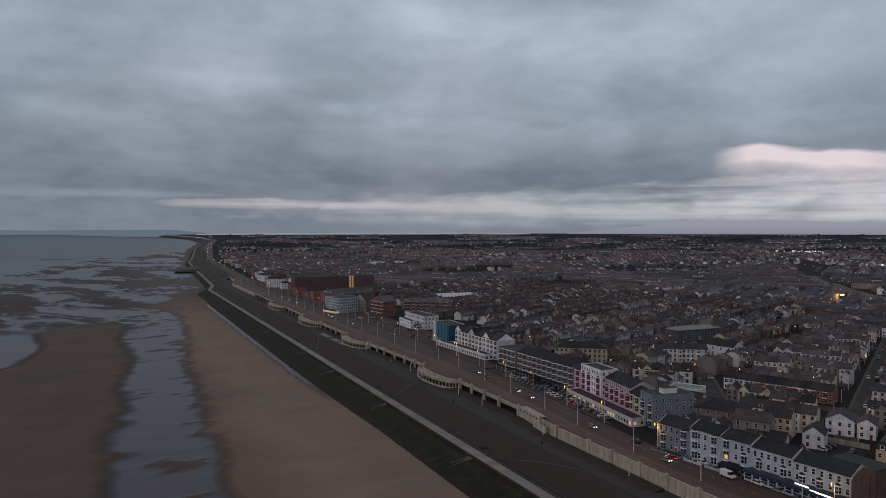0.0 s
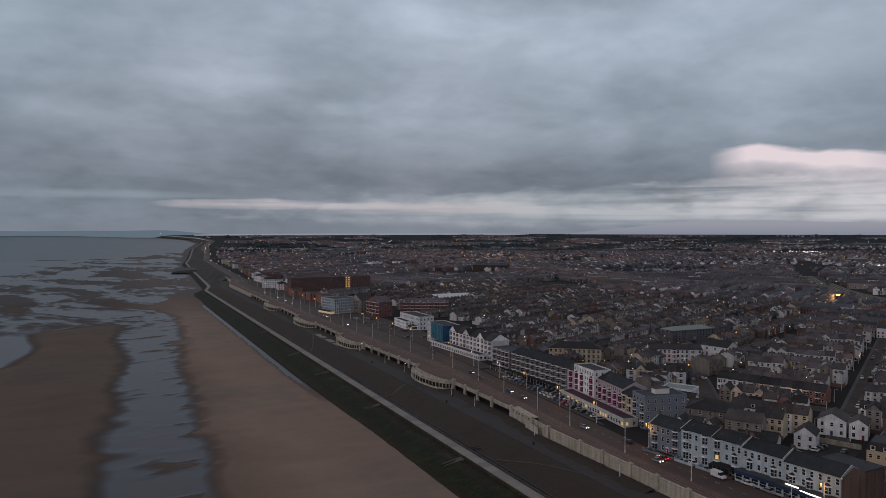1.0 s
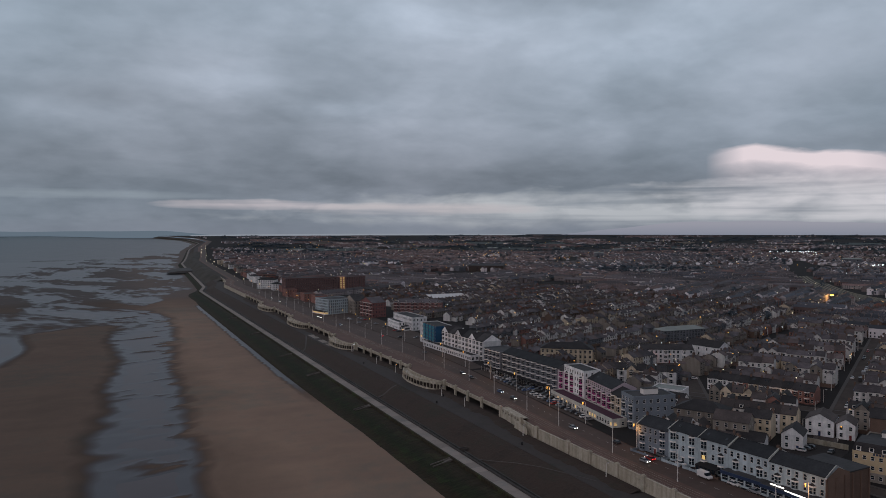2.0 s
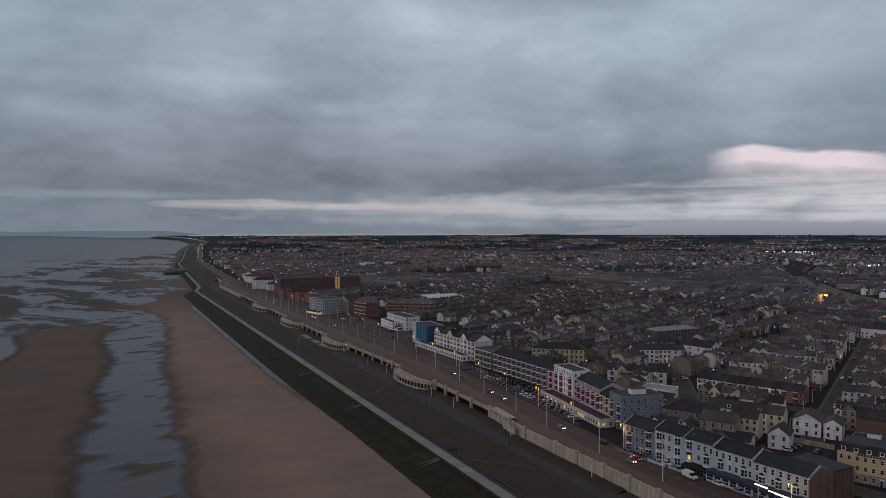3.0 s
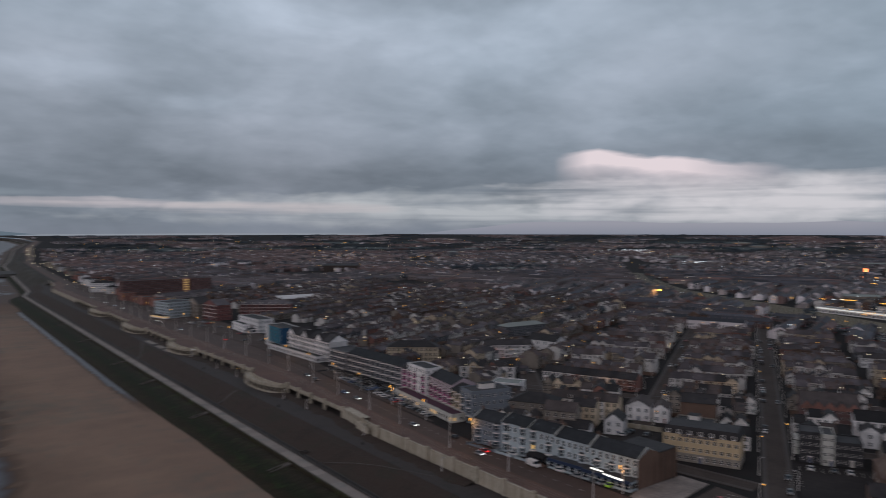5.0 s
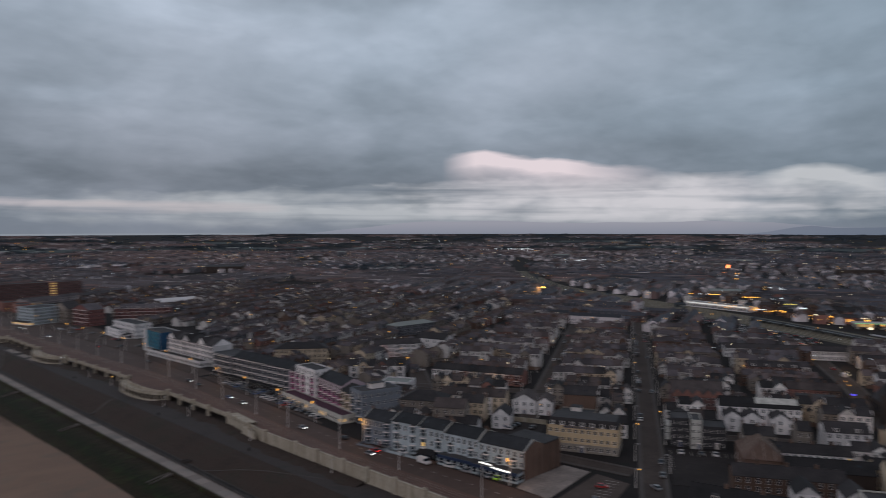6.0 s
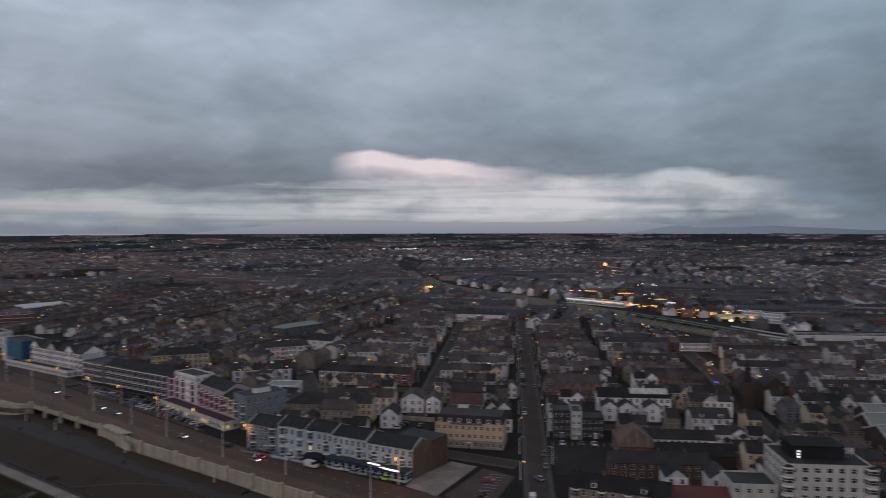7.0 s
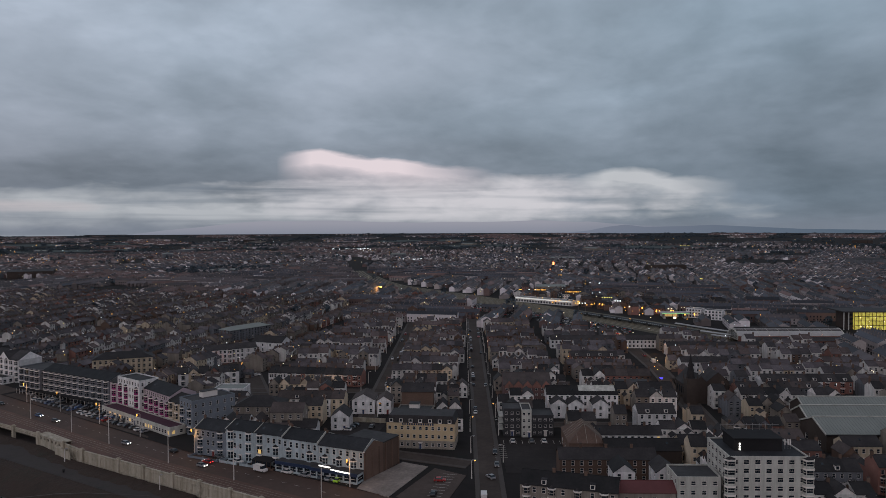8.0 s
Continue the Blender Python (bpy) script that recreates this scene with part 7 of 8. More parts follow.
def far_town():
    """Terraces in districts, then looser suburbs, then scattered houses among trees out to the horizon."""
    near, far = Build(), Build()
    cell = 170
    for ci in range(0, 28):
        for cj in range(-12, 28):
            q = random.Random(ci * 97 + cj)
            ox, oy = 200 + ci * cell, cj * cell
            dc = math.hypot(ox + cell / 2, oy + cell / 2)
            wide = random.Random((ci // 3) * 41 + (cj // 3) * 7)
            if dc < 1800:
                ang = GRID - (1 if ox < 1.5 * oy else 10) + (q.choice((0, 0, 0, 0, 0, 90)) if dc < 1200 else wide.choice((0, 0, 90, 14))) + q.uniform(-3, 3)
            else:
                ang = GRID + wide.choice((0, 90, 14, -24, 50)) + q.uniform(-8, 8)
            ri = q.choice((0, 1, 1, 2, 2) if ox < oy else (0, 0, 0, 1))
            red = dc > 1900 and wide.random() < 0.22
            bias = q.choice(((0, 4, 4, 3), (2, 0, 3, 4), (3, 1, 4, 0), (3, 4, 2, 2)))
            share = 0.03 if dc < 1900 else 0.16 if dc < 2700 else 0.55 if dc < 3400 else 0.72
            if q.random() < share:
                continue
            suburb = dc > 1700
            c, s = math.cos(radians(ang)), math.sin(radians(ang))
            flip = False
            v = -cell * 0.75
            while v < cell * 0.75:
                u = -cell * 0.75 + q.uniform(0, 12)
                while u < cell * 0.75:
                    l = q.uniform(22, 56) if dc < 1300 else q.uniform(8, 24) if not suburb else q.uniform(8, 15)
                    x, y = ox + cell / 2 + c * (u + l / 2) - s * v, oy + cell / 2 + s * (u + l / 2) + c * v
                    u += l + (q.choice((1.0, 1.5, 4)) if not suburb else q.uniform(2.5, 6))
                    if not (ox <= x < ox + cell and oy <= y < oy + cell):
                        continue
                    dist = math.hypot(x, y)
                    az = math.degrees(math.atan2(x, y))
                    if dist > 4500 or not -14 < az < 96 or x - coast_shift(y) < (262 if y < 700 else 272 if y < 1280 else 238):
                        continue
                    gs, gr = 0.866 * x + 0.5 * y, 0.5 * x - 0.866 * y
                    if gr > -100 and gs < 655 - 0.42 * gr and gr < 270 or -650 < gr <= -100 and 325 < gs < 905 or not free(x, y, 12):
                        continue
                    if near_track(x, y, 42 if y < 480 else 36 if y < 800 else 22) or in_field(x, y):
                        continue
                    dd, h, rise = q.uniform(7.5, 9), q.choice((5.4, 5.8, 6.0, 6.2, 8.3)) if not suburb else q.uniform(5.0, 5.8), q.uniform(2.2, 3.0)
                    if suburb and q.random() < 0.3:
                        h = 2.9
                    b = near if dist < 1500 else far
                    m = turned(x, y, ang + (180 if flip else 0) + (q.uniform(-3, 3) if suburb else 0), land_rise(x, y) - 0.3)
                    wi = q.choice(bias) if q.random() < 0.65 else q.choice((0, 0, 1, 4, 3, 2)) if not suburb else q.choice((0, 2, 2, 3, 4, 4, 3))
                    roof = 7 if red and q.random() < 0.8 else 5 + ri if q.random() < 0.8 else 5 + q.randrange(3)
                    far_house(b, m, l, dd, h, rise, wi, roof)
                    if q.random() < (0.3 if not suburb else 0.16):      # front gable
                        gx = q.uniform(-l / 2 + 2, l / 2 - 2)
                        b.obox(m, gx - 1.9, -1.6, 0, gx + 1.9, 0.0, h, wi, False)
                        k = len(b.v)
                        b.v.extend(tuple(m @ Vector(p)) for p in ((gx - 2.1, -1.7, h), (gx + 2.1, -1.7, h), (gx, -1.7, h + 2), (gx, dd / 2, h + 2), (gx - 2.1, dd / 2, h), (gx + 2.1, dd / 2, h)))
                        for f in ((0, 1, 2), (0, 2, 3, 4), (1, 5, 3, 2)):
                            b.f.append(tuple(k + i for i in f))
                            b.m.append(wi if len(f) == 3 else roof)
                    if dist < 1500:
                        nw = int(l / 2.9)
                        for side, yy in ((0, -0.03), (1, dd + 0.03)):
                            for i in range(nw):
                                xx = -l / 2 + (i + 0.5) * l / nw
                                for z in (0.9, 3.6):
                                    if q.random() < 0.15:
                                        continue
                                    pts = [(xx - .55, yy, z), (xx + .55, yy, z), (xx + .55, yy, z + 1.5), (xx - .55, yy, z + 1.5)]
                                    b.face([tuple(m @ Vector(p)) for p in (pts if side == 0 else pts[::-1])], 8 if q.random() < 0.985 else 9)
                        for i in range(int(l / 6) + 1):
                            xx = -l / 2 + i * 6.0
                            b.obox(m, xx - .4, dd / 2 - .3, h + rise - .6, xx + .4, dd / 2 + .3, h + rise + 1.2, 3, False)
                        if q.random() < 0.7:
                            for i in range(int(l / 6)):
                                xx = -l / 2 + 1 + i * 6.0
                                b.obox(m, xx, dd, 0, xx + 2.8, dd + 4.5, h - 1.9, wi, False)
                                b.face([tuple(m @ Vector(p)) for p in ((xx - .2, dd, h - .6), (xx + 3, dd, h - .6), (xx + 3, dd + 4.7, h - 1.8), (xx - .2, dd + 4.7, h - 1.8))][::-1], roof)
                    elif q.random() < 0.6:
                        xx = q.choice((-l / 2, l / 2))
                        b.obox(m, xx - .4, dd / 2 - .3, h + rise - .6, xx + .4, dd / 2 + .3, h + rise + 1.0, 3, False)
                v += (12.5 if flip else 17.0) if not suburb else (15.0 if flip else 22.0)
                flip = not flip
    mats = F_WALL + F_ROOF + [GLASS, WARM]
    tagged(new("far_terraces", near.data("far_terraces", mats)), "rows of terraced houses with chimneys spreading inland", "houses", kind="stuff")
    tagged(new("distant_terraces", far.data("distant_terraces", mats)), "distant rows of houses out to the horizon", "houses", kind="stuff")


far_town()


def odd_far_buildings():
    rng = random.Random(21)
    placed("wide pale-roofed bus depot shed", 359, 773, -3, 57, 42, 1, 6.5, PEBBLE, "gable", DEPOTROOF, rise=2.6, front=6, back=4, side=4, ww=3, wh=2.6, detail=0, name="depot_shed", category="shed")
    for k in range(46):
        d = rng.uniform(1450, 3600)
        a = radians(rng.uniform(14, 92))
        x, y = d * math.sin(a), d * math.cos(a)
        if x - coast_shift(y) < 330:
            continue
        w = rng.uniform(30, 80)
        building("large pale-roofed shed far inland", x, y, rng.uniform(0, 180), w, rng.uniform(20, 40), rng.choice((1, 1, 2)), rng.uniform(5, 7), rng.choice((GREY, PEBBLE, GREY, DARKWALL)), "gable" if rng.random() < 0.6 else "flat",
                 rng.choice((PALEROOF, FELT, PALEROOF, FELT)), rise=2.5, front=int(w / 7), back=2, ww=2.6, wh=2, detail=0, z=land_rise(x, y) - 0.2, name="shed", category="shed", group="far sheds")


odd_far_buildings()


def behind_station():
    """Shops and houses between the railway and the far terraces."""
    q = random.Random(77)
    made = 0
    for k in range(900):
        t = q.random()
        x, y = 650 + 190 * t + q.uniform(-10, 110), 10 + 370 * t + q.uniform(-40, 40)
        w, d = q.uniform(7, 13), q.uniform(7.5, 10)
        ang = q.choice((-62, -62, 28, -75))
        cx, cy = x + math.cos(radians(ang)) * w / 2 - math.sin(radians(ang)) * d / 2, y + math.sin(radians(ang)) * w / 2 + math.cos(radians(ang)) * d / 2
        if near_track(cx, cy, 44) or not free(cx, cy, w * 0.55) or made >= 70 or cy < 185 and cx < 805:
            continue
        c = q.choice((0, 3, 4, 5, 4, 4, 2))
        placed("%s building with dark roof near the station" % NAMES[c], x, y, ang, w, d, q.choice((2, 2, 2, 3)), 2.8, WALLS[c], q.choice(("gable", "hip", "gable", "cross")), q.choice((SLATE, TILE, SLATE)), rise=2.6,
               front=int(w / 2.6), back=int(w / 3), ww=1.2, wh=1.5, detail=0, lit_share=0, chimneys=[(0.5, d / 2)], name="building", category="building", group="buildings near the station")
        made += 1



# ---------------------------------------------------------------- railway and station


def along(pts, off, step=14.0):
    """Points on a smoothed polyline, moved off to its left."""
    vs = [Vector((*p, 0)) for p in pts]
    out = []
    for i in range(len(vs) - 1):
        p0, p1, p2, p3 = vs[max(i - 1, 0)], vs[i], vs[i + 1], vs[min(i + 2, len(vs) - 1)]
        n = max(2, int((p2 - p1).length / step))
        for k in range(n):
            t = k / n
            out.append(0.5 * ((2 * p1) + (p2 - p0) * t + (2 * p0 - 5 * p1 + 4 * p2 - p3) * t * t + (3 * p1 - p0 - 3 * p2 + p3) * t ** 3))
    out.append(vs[-1])
    res = []
    for i, p in enumerate(out):
        d = (out[min(i + 1, len(out) - 1)] - out[max(i - 1, 0)]).normalized()
        res.append(p + Vector((-d.y, d.x, 0)) * off)
    return res


def strip(pts_l, pts_r, z):
    b = Build()
    for l, r in zip(pts_l, pts_r):
        zz = z + land_rise(l.x, l.y)
        b.v.extend([(l.x, l.y, zz), (r.x, r.y, zz)])
    for i in range(len(pts_l) - 1):
        b.f.append((2 * i, 2 * i + 1, 2 * i + 3, 2 * i + 2))
        b.m.append(0)
    return b


slab("railway_bed", "pale ballast of a wide station approach", strip(along(TRACK[:5], 30), along(TRACK[:5], -24), 0.12), [BALLAST], "railway")
slab("railway_bed", "darker railway ballast away from the station lamps", strip(along(TRACK[4:8], 28), along(TRACK[4:8], -22), 0.12), [UNLITBALLAST], "railway")
for k in range(8):
    o = -18 + k * 5.6
    run = TRACK[:8] if 2 <= k <= 5 else TRACK[:7]
    slab("railway_track", "pair of worn steel rails on ballast", strip(along(run, o + 1.25), along(run, o - 1.25), 0.22), [RAILBED], "railway track")
    for e in (0.75, -0.9):
        slab("rail", "worn steel rail", strip(along(run, o + e + 0.16), along(run, o + e), 0.38), [RAIL], "rail")


def train():
    pts = along(TRACK, 3, 2.0)
    d, want, made = 0.0, 42.0, 0
    for p, q in zip(pts, pts[1:]):
        d += (q - p).length
        if d >= want and made < 8:
            v = q - p
            top = thing("railway_coach", "dark grey passenger coach standing on the track", "train", turned(p.x, p.y, math.degrees(math.atan2(v.y, v.x)), 0.4), "coaches of the train")
            b = Build()
            prof = [(-1.35, 0.8), (1.35, 0.8), (1.4, 2.4), (1.15, 3.4), (0.5, 3.75), (-0.5, 3.75), (-1.15, 3.4), (-1.4, 2.4)]
            for i in range(8):
                (y0, z0), (y1, z1) = prof[i], prof[(i + 1) % 8]
                b.face([(0, y0, z0), (19.4, y0, z0), (19.4, y1, z1), (0, y1, z1)][::-1])
            b.face([(0, y, z) for y, z in prof]), b.face([(19.4, y, z) for y, z in prof][::-1])
            part("body", b, top, mats=[COACH])
            for i in range(7):
                b = Build()
                b.box(1.3 + 2.5 * i, -1.45, 1.95, 3.1 + 2.5 * i, 1.45, 2.75, 0, True)
                part("window", b, top, mats=[PALEGLASS])
            for x in (2.5, 16):
                b = Build()
                b.box(x, -1.1, 0.0, x + 2.4, 1.1, 0.8)
                part("bogie", b, top, mats=[TYRE])
            made += 1
            want += 20.2


train()
for off, l0, l1 in ((-4.5, 18, 150), (12, 10, 120), (23, 10, 110)):
    pts = along(TRACK, off, 4.0)
    sub = [p for p in pts if 20 < p.y < l1]
    b = strip([p + Vector((-1.5, 0, 0)) for p in sub], [p + Vector((4.5, 0, 0)) for p in sub], 5.2)
    k = strip([p + Vector((4.5, 0, 0)) for p in sub], [p + Vector((-1.5, 0, 0)) for p in sub], 4.8)
    n = len(b.v)
    b.v += k.v
    b.f += [tuple(n + i for i in f) for f in k.f]
    b.m += k.m
    cn = thing("platform_canopy", "long pale platform canopy on posts", "canopy", group="platform canopies")
    part("roof", b, cn, mats=[PLATROOF])
    for p in sub[::2]:
        b = Build()
        b.rod([(p.x + 1.5, p.y, 0.2), (p.x + 1.5, p.y, 5.0)], 0.12, 5)
        part("post", b, cn, mats=[STEEL])


def station_shed():
    """A barrel-roofed train shed with a glazed fan gable and a brick range along its side."""
    l, span, eave, crown = 80.0, 22.0, 6.2, 10.8
    top = thing("station", "pale barrel-roofed train shed with red-brick side range", "station", turned(588.6, 84.6, -60))
    occupy(588.6, 84.6, -60, l, 30)
    arch = [(4 + span * i / 12, eave + (crown - eave) * math.sin(math.pi * i / 12) ** 0.8) for i in range(13)]
    b = Build()
    for (y0, z0), (y1, z1) in zip(arch, arch[1:]):
        b.face([(0, y0, z0), (l, y0, z0), (l, y1, z1), (0, y1, z1)])
        b.face([(0, y1, z1 - 0.3), (l, y1, z1 - 0.3), (l, y0, z0 - 0.3), (0, y0, z0 - 0.3)])
    part("roof", b, top, mats=[PLATROOF])
    for i in range(11):
        b = Build()
        b.rod([(i * l / 10, y, z + 0.12) for y, z in arch], 0.22, 5)
        part("roof_rib", b, top, mats=[OFFWHITE])
    for y0, z0 in (arch[3], arch[4], arch[8]):
        b = Build()
        b.box(0.5, y0 - 0.3, z0 - 0.2, l - 0.5, y0 + 0.3, z0 + 0.35)
        part("roof_glazing_bar", b, top, mats=[FELT])
    b = Build()
    b.box(1, 4 + span / 2 - 1.3, crown - 0.3, l - 1, 4 + span / 2 + 1.3, crown + 0.9)
    part("ridge_lantern", b, top, mats=[FELT])
    for x0, name in ((-0.25, "gable_end"), (l - 0.15, "gable_end")):
        b = Build()
        for (y0, z0), (y1, z1) in zip(arch, arch[1:]):
            b.face([(x0, y0, 3.0), (x0, y0, z0), (x0, y1, z1), (x0, y1, 3.0)])
            b.face([(x0 + 0.4, y0, 3.0), (x0 + 0.4, y1, 3.0), (x0 + 0.4, y1, z1), (x0 + 0.4, y0, z0)])
        end = part(name, b, top, mats=[OFFWHITE])
        for i in range(1, 12):
            y0, z0 = arch[i]
            b = Build()
            b.box(x0 - 0.08, y0 - 0.55, 3.6, x0 + 0.5, y0 + 0.55, max(4.4, z0 - 1.1))
            part("fan_pane", b, end, mats=[GLASS])
    for y0 in (3.7, 4 + span - 0.3):
        b = Build()
        b.box(0, y0, 0, l, y0 + 0.6, eave)
        part("side_wall", b, top, mats=[BRICK if y0 < 10 else OFFWHITE])
    b = Build()
    b.box(2, -3.5, 0, l - 4, 3.6, 3.9)
    side = part("brick_range", b, top, mats=[BRICK])
    b = Build()
    b.face([(1.6, -4.0, 3.8), (l - 3.6, -4.0, 3.8), (l - 3.6, 3.7, 5.6), (1.6, 3.7, 5.6)])
    b.face([(1.6, 3.7, 5.3), (l - 3.6, 3.7, 5.3), (l - 3.6, -4.0, 3.5), (1.6, -4.0, 3.5)])
    part("range_roof", b, top, mats=[SLATE])
    for i in range(22):
        b = Build()
        b.box(3.2 + i * 3.3, -3.58, 1.0, 4.7 + i * 3.3, -3.4, 2.9)
        part("window", b, side, mats=[GLASS])


station_shed()
placed("long low building with white lit canopy", 791, 370, -102, 80, 14, 1, 5.2, WHITE, "flat", PALEROOF, front=20, back=10, ww=2.5, wh=2.2, detail=0, name="depot", category="depot")
placed("pale sheet-roofed depot shed beside the railway", 929, 404, -62, 40, 26, 1, 6, PEBBLE, "gable", PALEROOF, rise=2, front=6, back=4, ww=3, wh=3, detail=0, name="shed", category="shed")
for fx, fy, fa, fw in ((737, 158.5, -97, 14.5), (729.5, 139.5, -92, 16)):
    placed("white rendered three-storey flats beside the railway", fx, fy, fa, fw, 11, 3, 2.9, WHITE, "flat", FELT, front=5, back=5, side=3, ww=1.7, wh=1.6, lit=((2, 1),) if fw > 15 else (), detail=0, name="block_of_flats", category="flats", group="flats beside the railway")
for hy in (62.0, 52.5):
    placed("white rendered house with tall front gable", 776, hy, -88, 8.6, 10, 3, 2.7, WHITE, "cross", SLATE, rise=3.6, front=3, back=3, side=2, ww=1.2, wh=1.5, detail=0, name="house", category="house", group="gabled houses beyond the station")
placed("dark hipped-roof inn with pale forecourt wall", 752, 80, -65, 23, 12, 2, 2.9, DARKWALL, "hip", SLATE, rise=4.0, front=7, back=5, side=3, detail=0, lit_share=0.05, chimneys=[(4, 6), (18, 6)], name="inn", category="inn")
placed("long cream two-storey shops facing the railway", 741, 121, -71, 40, 9, 2, 3.0, CREAM, "gable", SLATE, rise=2.4, front=13, back=11, ww=1.5, wh=1.6, detail=0, lit_share=0.06, chimneys=[(10, 4.5), (26, 4.5)], name="shops", category="shops")
placed("brown-brick warehouse beyond the railway", 787, 214, -68, 26, 14, 2, 3.4, BROWN, "gable", SLATE, rise=3.2, front=8, back=6, side=3, ww=1.3, wh=1.8, detail=0, name="warehouse", category="warehouse")


def filling_station():
    """A wide flat canopy on posts with a green-lit edge, and its shop behind."""
    top = thing("filling_station", "filling station with pale flat canopy and green light", "filling station", turned(713, 176, -58))
    occupy(713, 176, -58, 30, 24)
    b = Build()
    b.box(0, 0, 5.0, 28, 13, 5.9, 0, True)
    canopy = part("canopy", b, top, mats=[PLATROOF])
    b = Build()
    b.box(0.6, -0.12, 5.2, 27.4, -0.02, 5.55, 0, True)
    part("light_edge", b, canopy, mats=[GREENLIT])
    for x in (4, 14, 24):
        for y in (3, 10):
            b = Build()
            b.rod([(x, y, 0), (x, y, 5.05)], 0.22, 6)
            part("post", b, top, mats=[OFFWHITE])
        b = Build()
        b.box(x - 1.2, 2.4, 0, x + 1.2, 3.6, 1.7)
        # the middle pump glows, light added beneath the canopy
        part("pump", b, top, mats=[WARMWHITE if x == 14 else OFFWHITE])
    b = Build()
    b.box(6, 16, 0, 22, 23, 3.6)
    shop = part("shop", b, top, mats=[OFFWHITE])
    b = Build()
    b.box(8, 15.85, 0.6, 20, 16.05, 2.7)
    part("shop_window", b, shop, mats=[WARM])


filling_station()


def glass_hall():
    top = thing("glass_hall", "glazed four-storey hall glowing yellow from within", "building", turned(722, 14, -62))
    occupy(722, 14, -62, 40, 26)
    b = Build()
    b.box(-11.0, -2.5, 15.2, 46, 27, 16.1, 0, True)
    part("roof", b, top, mats=[FELT])
    b = Build()
    b.box(0.3, 0.3, 0, 43, 25, 15.2)
    part("lit_core", b, top, mats=[YELLOWLIT])
    for i in range(15):
        b = Build()
        b.box(i * 3.0 - 0.12, -0.25, 0, i * 3.0 + 0.12, 0.2, 15.2)
        part("mullion", b, top, mats=[DARKTRIM])
    for z in (3.7, 7.5, 11.3, 14.9):
        b = Build()
        b.box(0, -0.2, z, 43, 0.25, z + 0.35, 0, True)
        part("floor_edge", b, top, mats=[DARKTRIM])
    b = Build()
    b.box(-4.2, 2.5, 0, -0.2, 25, 15.2)
    part("side_wall", b, top, mats=[DARKWALL])
    for px in (-9.5, -5.5):
        b = Build()
        b.rod([(px, -1.2, 0), (px, -1.2, 15.3)], 0.45, 8)
        part("column", b, top, mats=[OFFWHITE])
    for z in (4.0, 8.0, 11.6):
        b = Build()
        b.box(-4.35, 2.3, z, -0.3, 2.55, z + 1.9)
        part("side_window", b, top, mats=[GLASS])
    q = random.Random(4)
    for k in range(16):
        b = Build()
        u, z = q.uniform(1, 41), q.choice((3.0, 6.7, 10.5, 14.0)) + q.uniform(-0.4, 0.2)
        b.box(u, -0.05, z, u + q.uniform(0.4, 1.6), 0.25, z + 0.45, 0, True)
        part("ceiling_lamp", b, top, mats=[WARMWHITE])


glass_hall()
behind_station()


def lit_strip(name, label, x, y, ang, l, z, mat, h=0.8):
    b = Build()
    b.box(0, 0, 0, l, 0.4, h, 0, True)
    ob = tagged(new(name, b.data(name, [mat])), label, "light")
    ob.matrix_basis = turned(x, y, ang, z)


lit_strip("canopy_light", "bright white strip light along a depot roof edge", 789, 369, -102, 78, 4.6, SOFTLIT, 0.7)
lit_strip("canopy_light", "yellow lit strip under a depot roof", 905, 420, -70, 40, 3.0, AMBER, 0.6)
lit_strip("canopy_light", "amber lit strip under a store roof", 880, 348, -75, 30, 3.0, AMBER, 0.9)
lit_strip("shop_sign", "white lit bar sign on a shop fascia", 208.1, 166.5, -88, 5.0, 3.75, SIGNLIT, 0.4)
lit_strip("shop_sign", "white lit bar sign on a shop fascia", 206.7, 159.8, -88, 8.4, 3.75, SIGNLIT, 0.4)
lit_strip("sign", "purple lit sign on a street corner", 415, 99, -60, 1.9, 4.6, PURPLE, 0.9)
lit_strip("yard_floodlight", "yellow floodlight beside the railway sidings", 816, 592, -60, 4, 6, YELLOWFLOOD, 1.6)
lit_strip("beacon", "orange-red light on a distant mast", 1368, 566, -60, 3.5, 12, REDGLOW, 6)
lit_strip("beacon", "orange-red light on a distant roof", 1290, 520, -60, 7, 5, AMBER, 3)
lit_strip("shop_sign", "orange lit shop sign on a white terrace", 333, 369.5, -30, 6, 3.2, REDGLOW, 0.8)


def mast_light(label, x, y, l, h, mat, z):
    lift = land_rise(x, y)
    top = thing("floodlight_mast", label, "floodlight", turned(x, y, -60, lift), "floodlights beyond the railway")
    for e in (-0.4, 0.4):
        b = Build()
        b.rod([(e * l, 0.3, -1.0), (e * l, 0.3, z)], [0.16, 0.11], 6)
        part("mast", b, top, mats=[RAIL])
    b = Build()
    n = max(1, int(l / 2.4))
    for i in range(n):
        c = l * ((i + 0.5) / n - 0.5)
        e, hh = min(0.55, l / 3), min(h, 1.1) * (0.6 + 0.4 * ((i * 7 + int(x)) % 3) / 2)
        b.box(c - e, -0.3, z - hh / 2, c + e, 0.15, z + hh / 2, 0, True)
    part("lamp_head", b, top, mats=[mat])


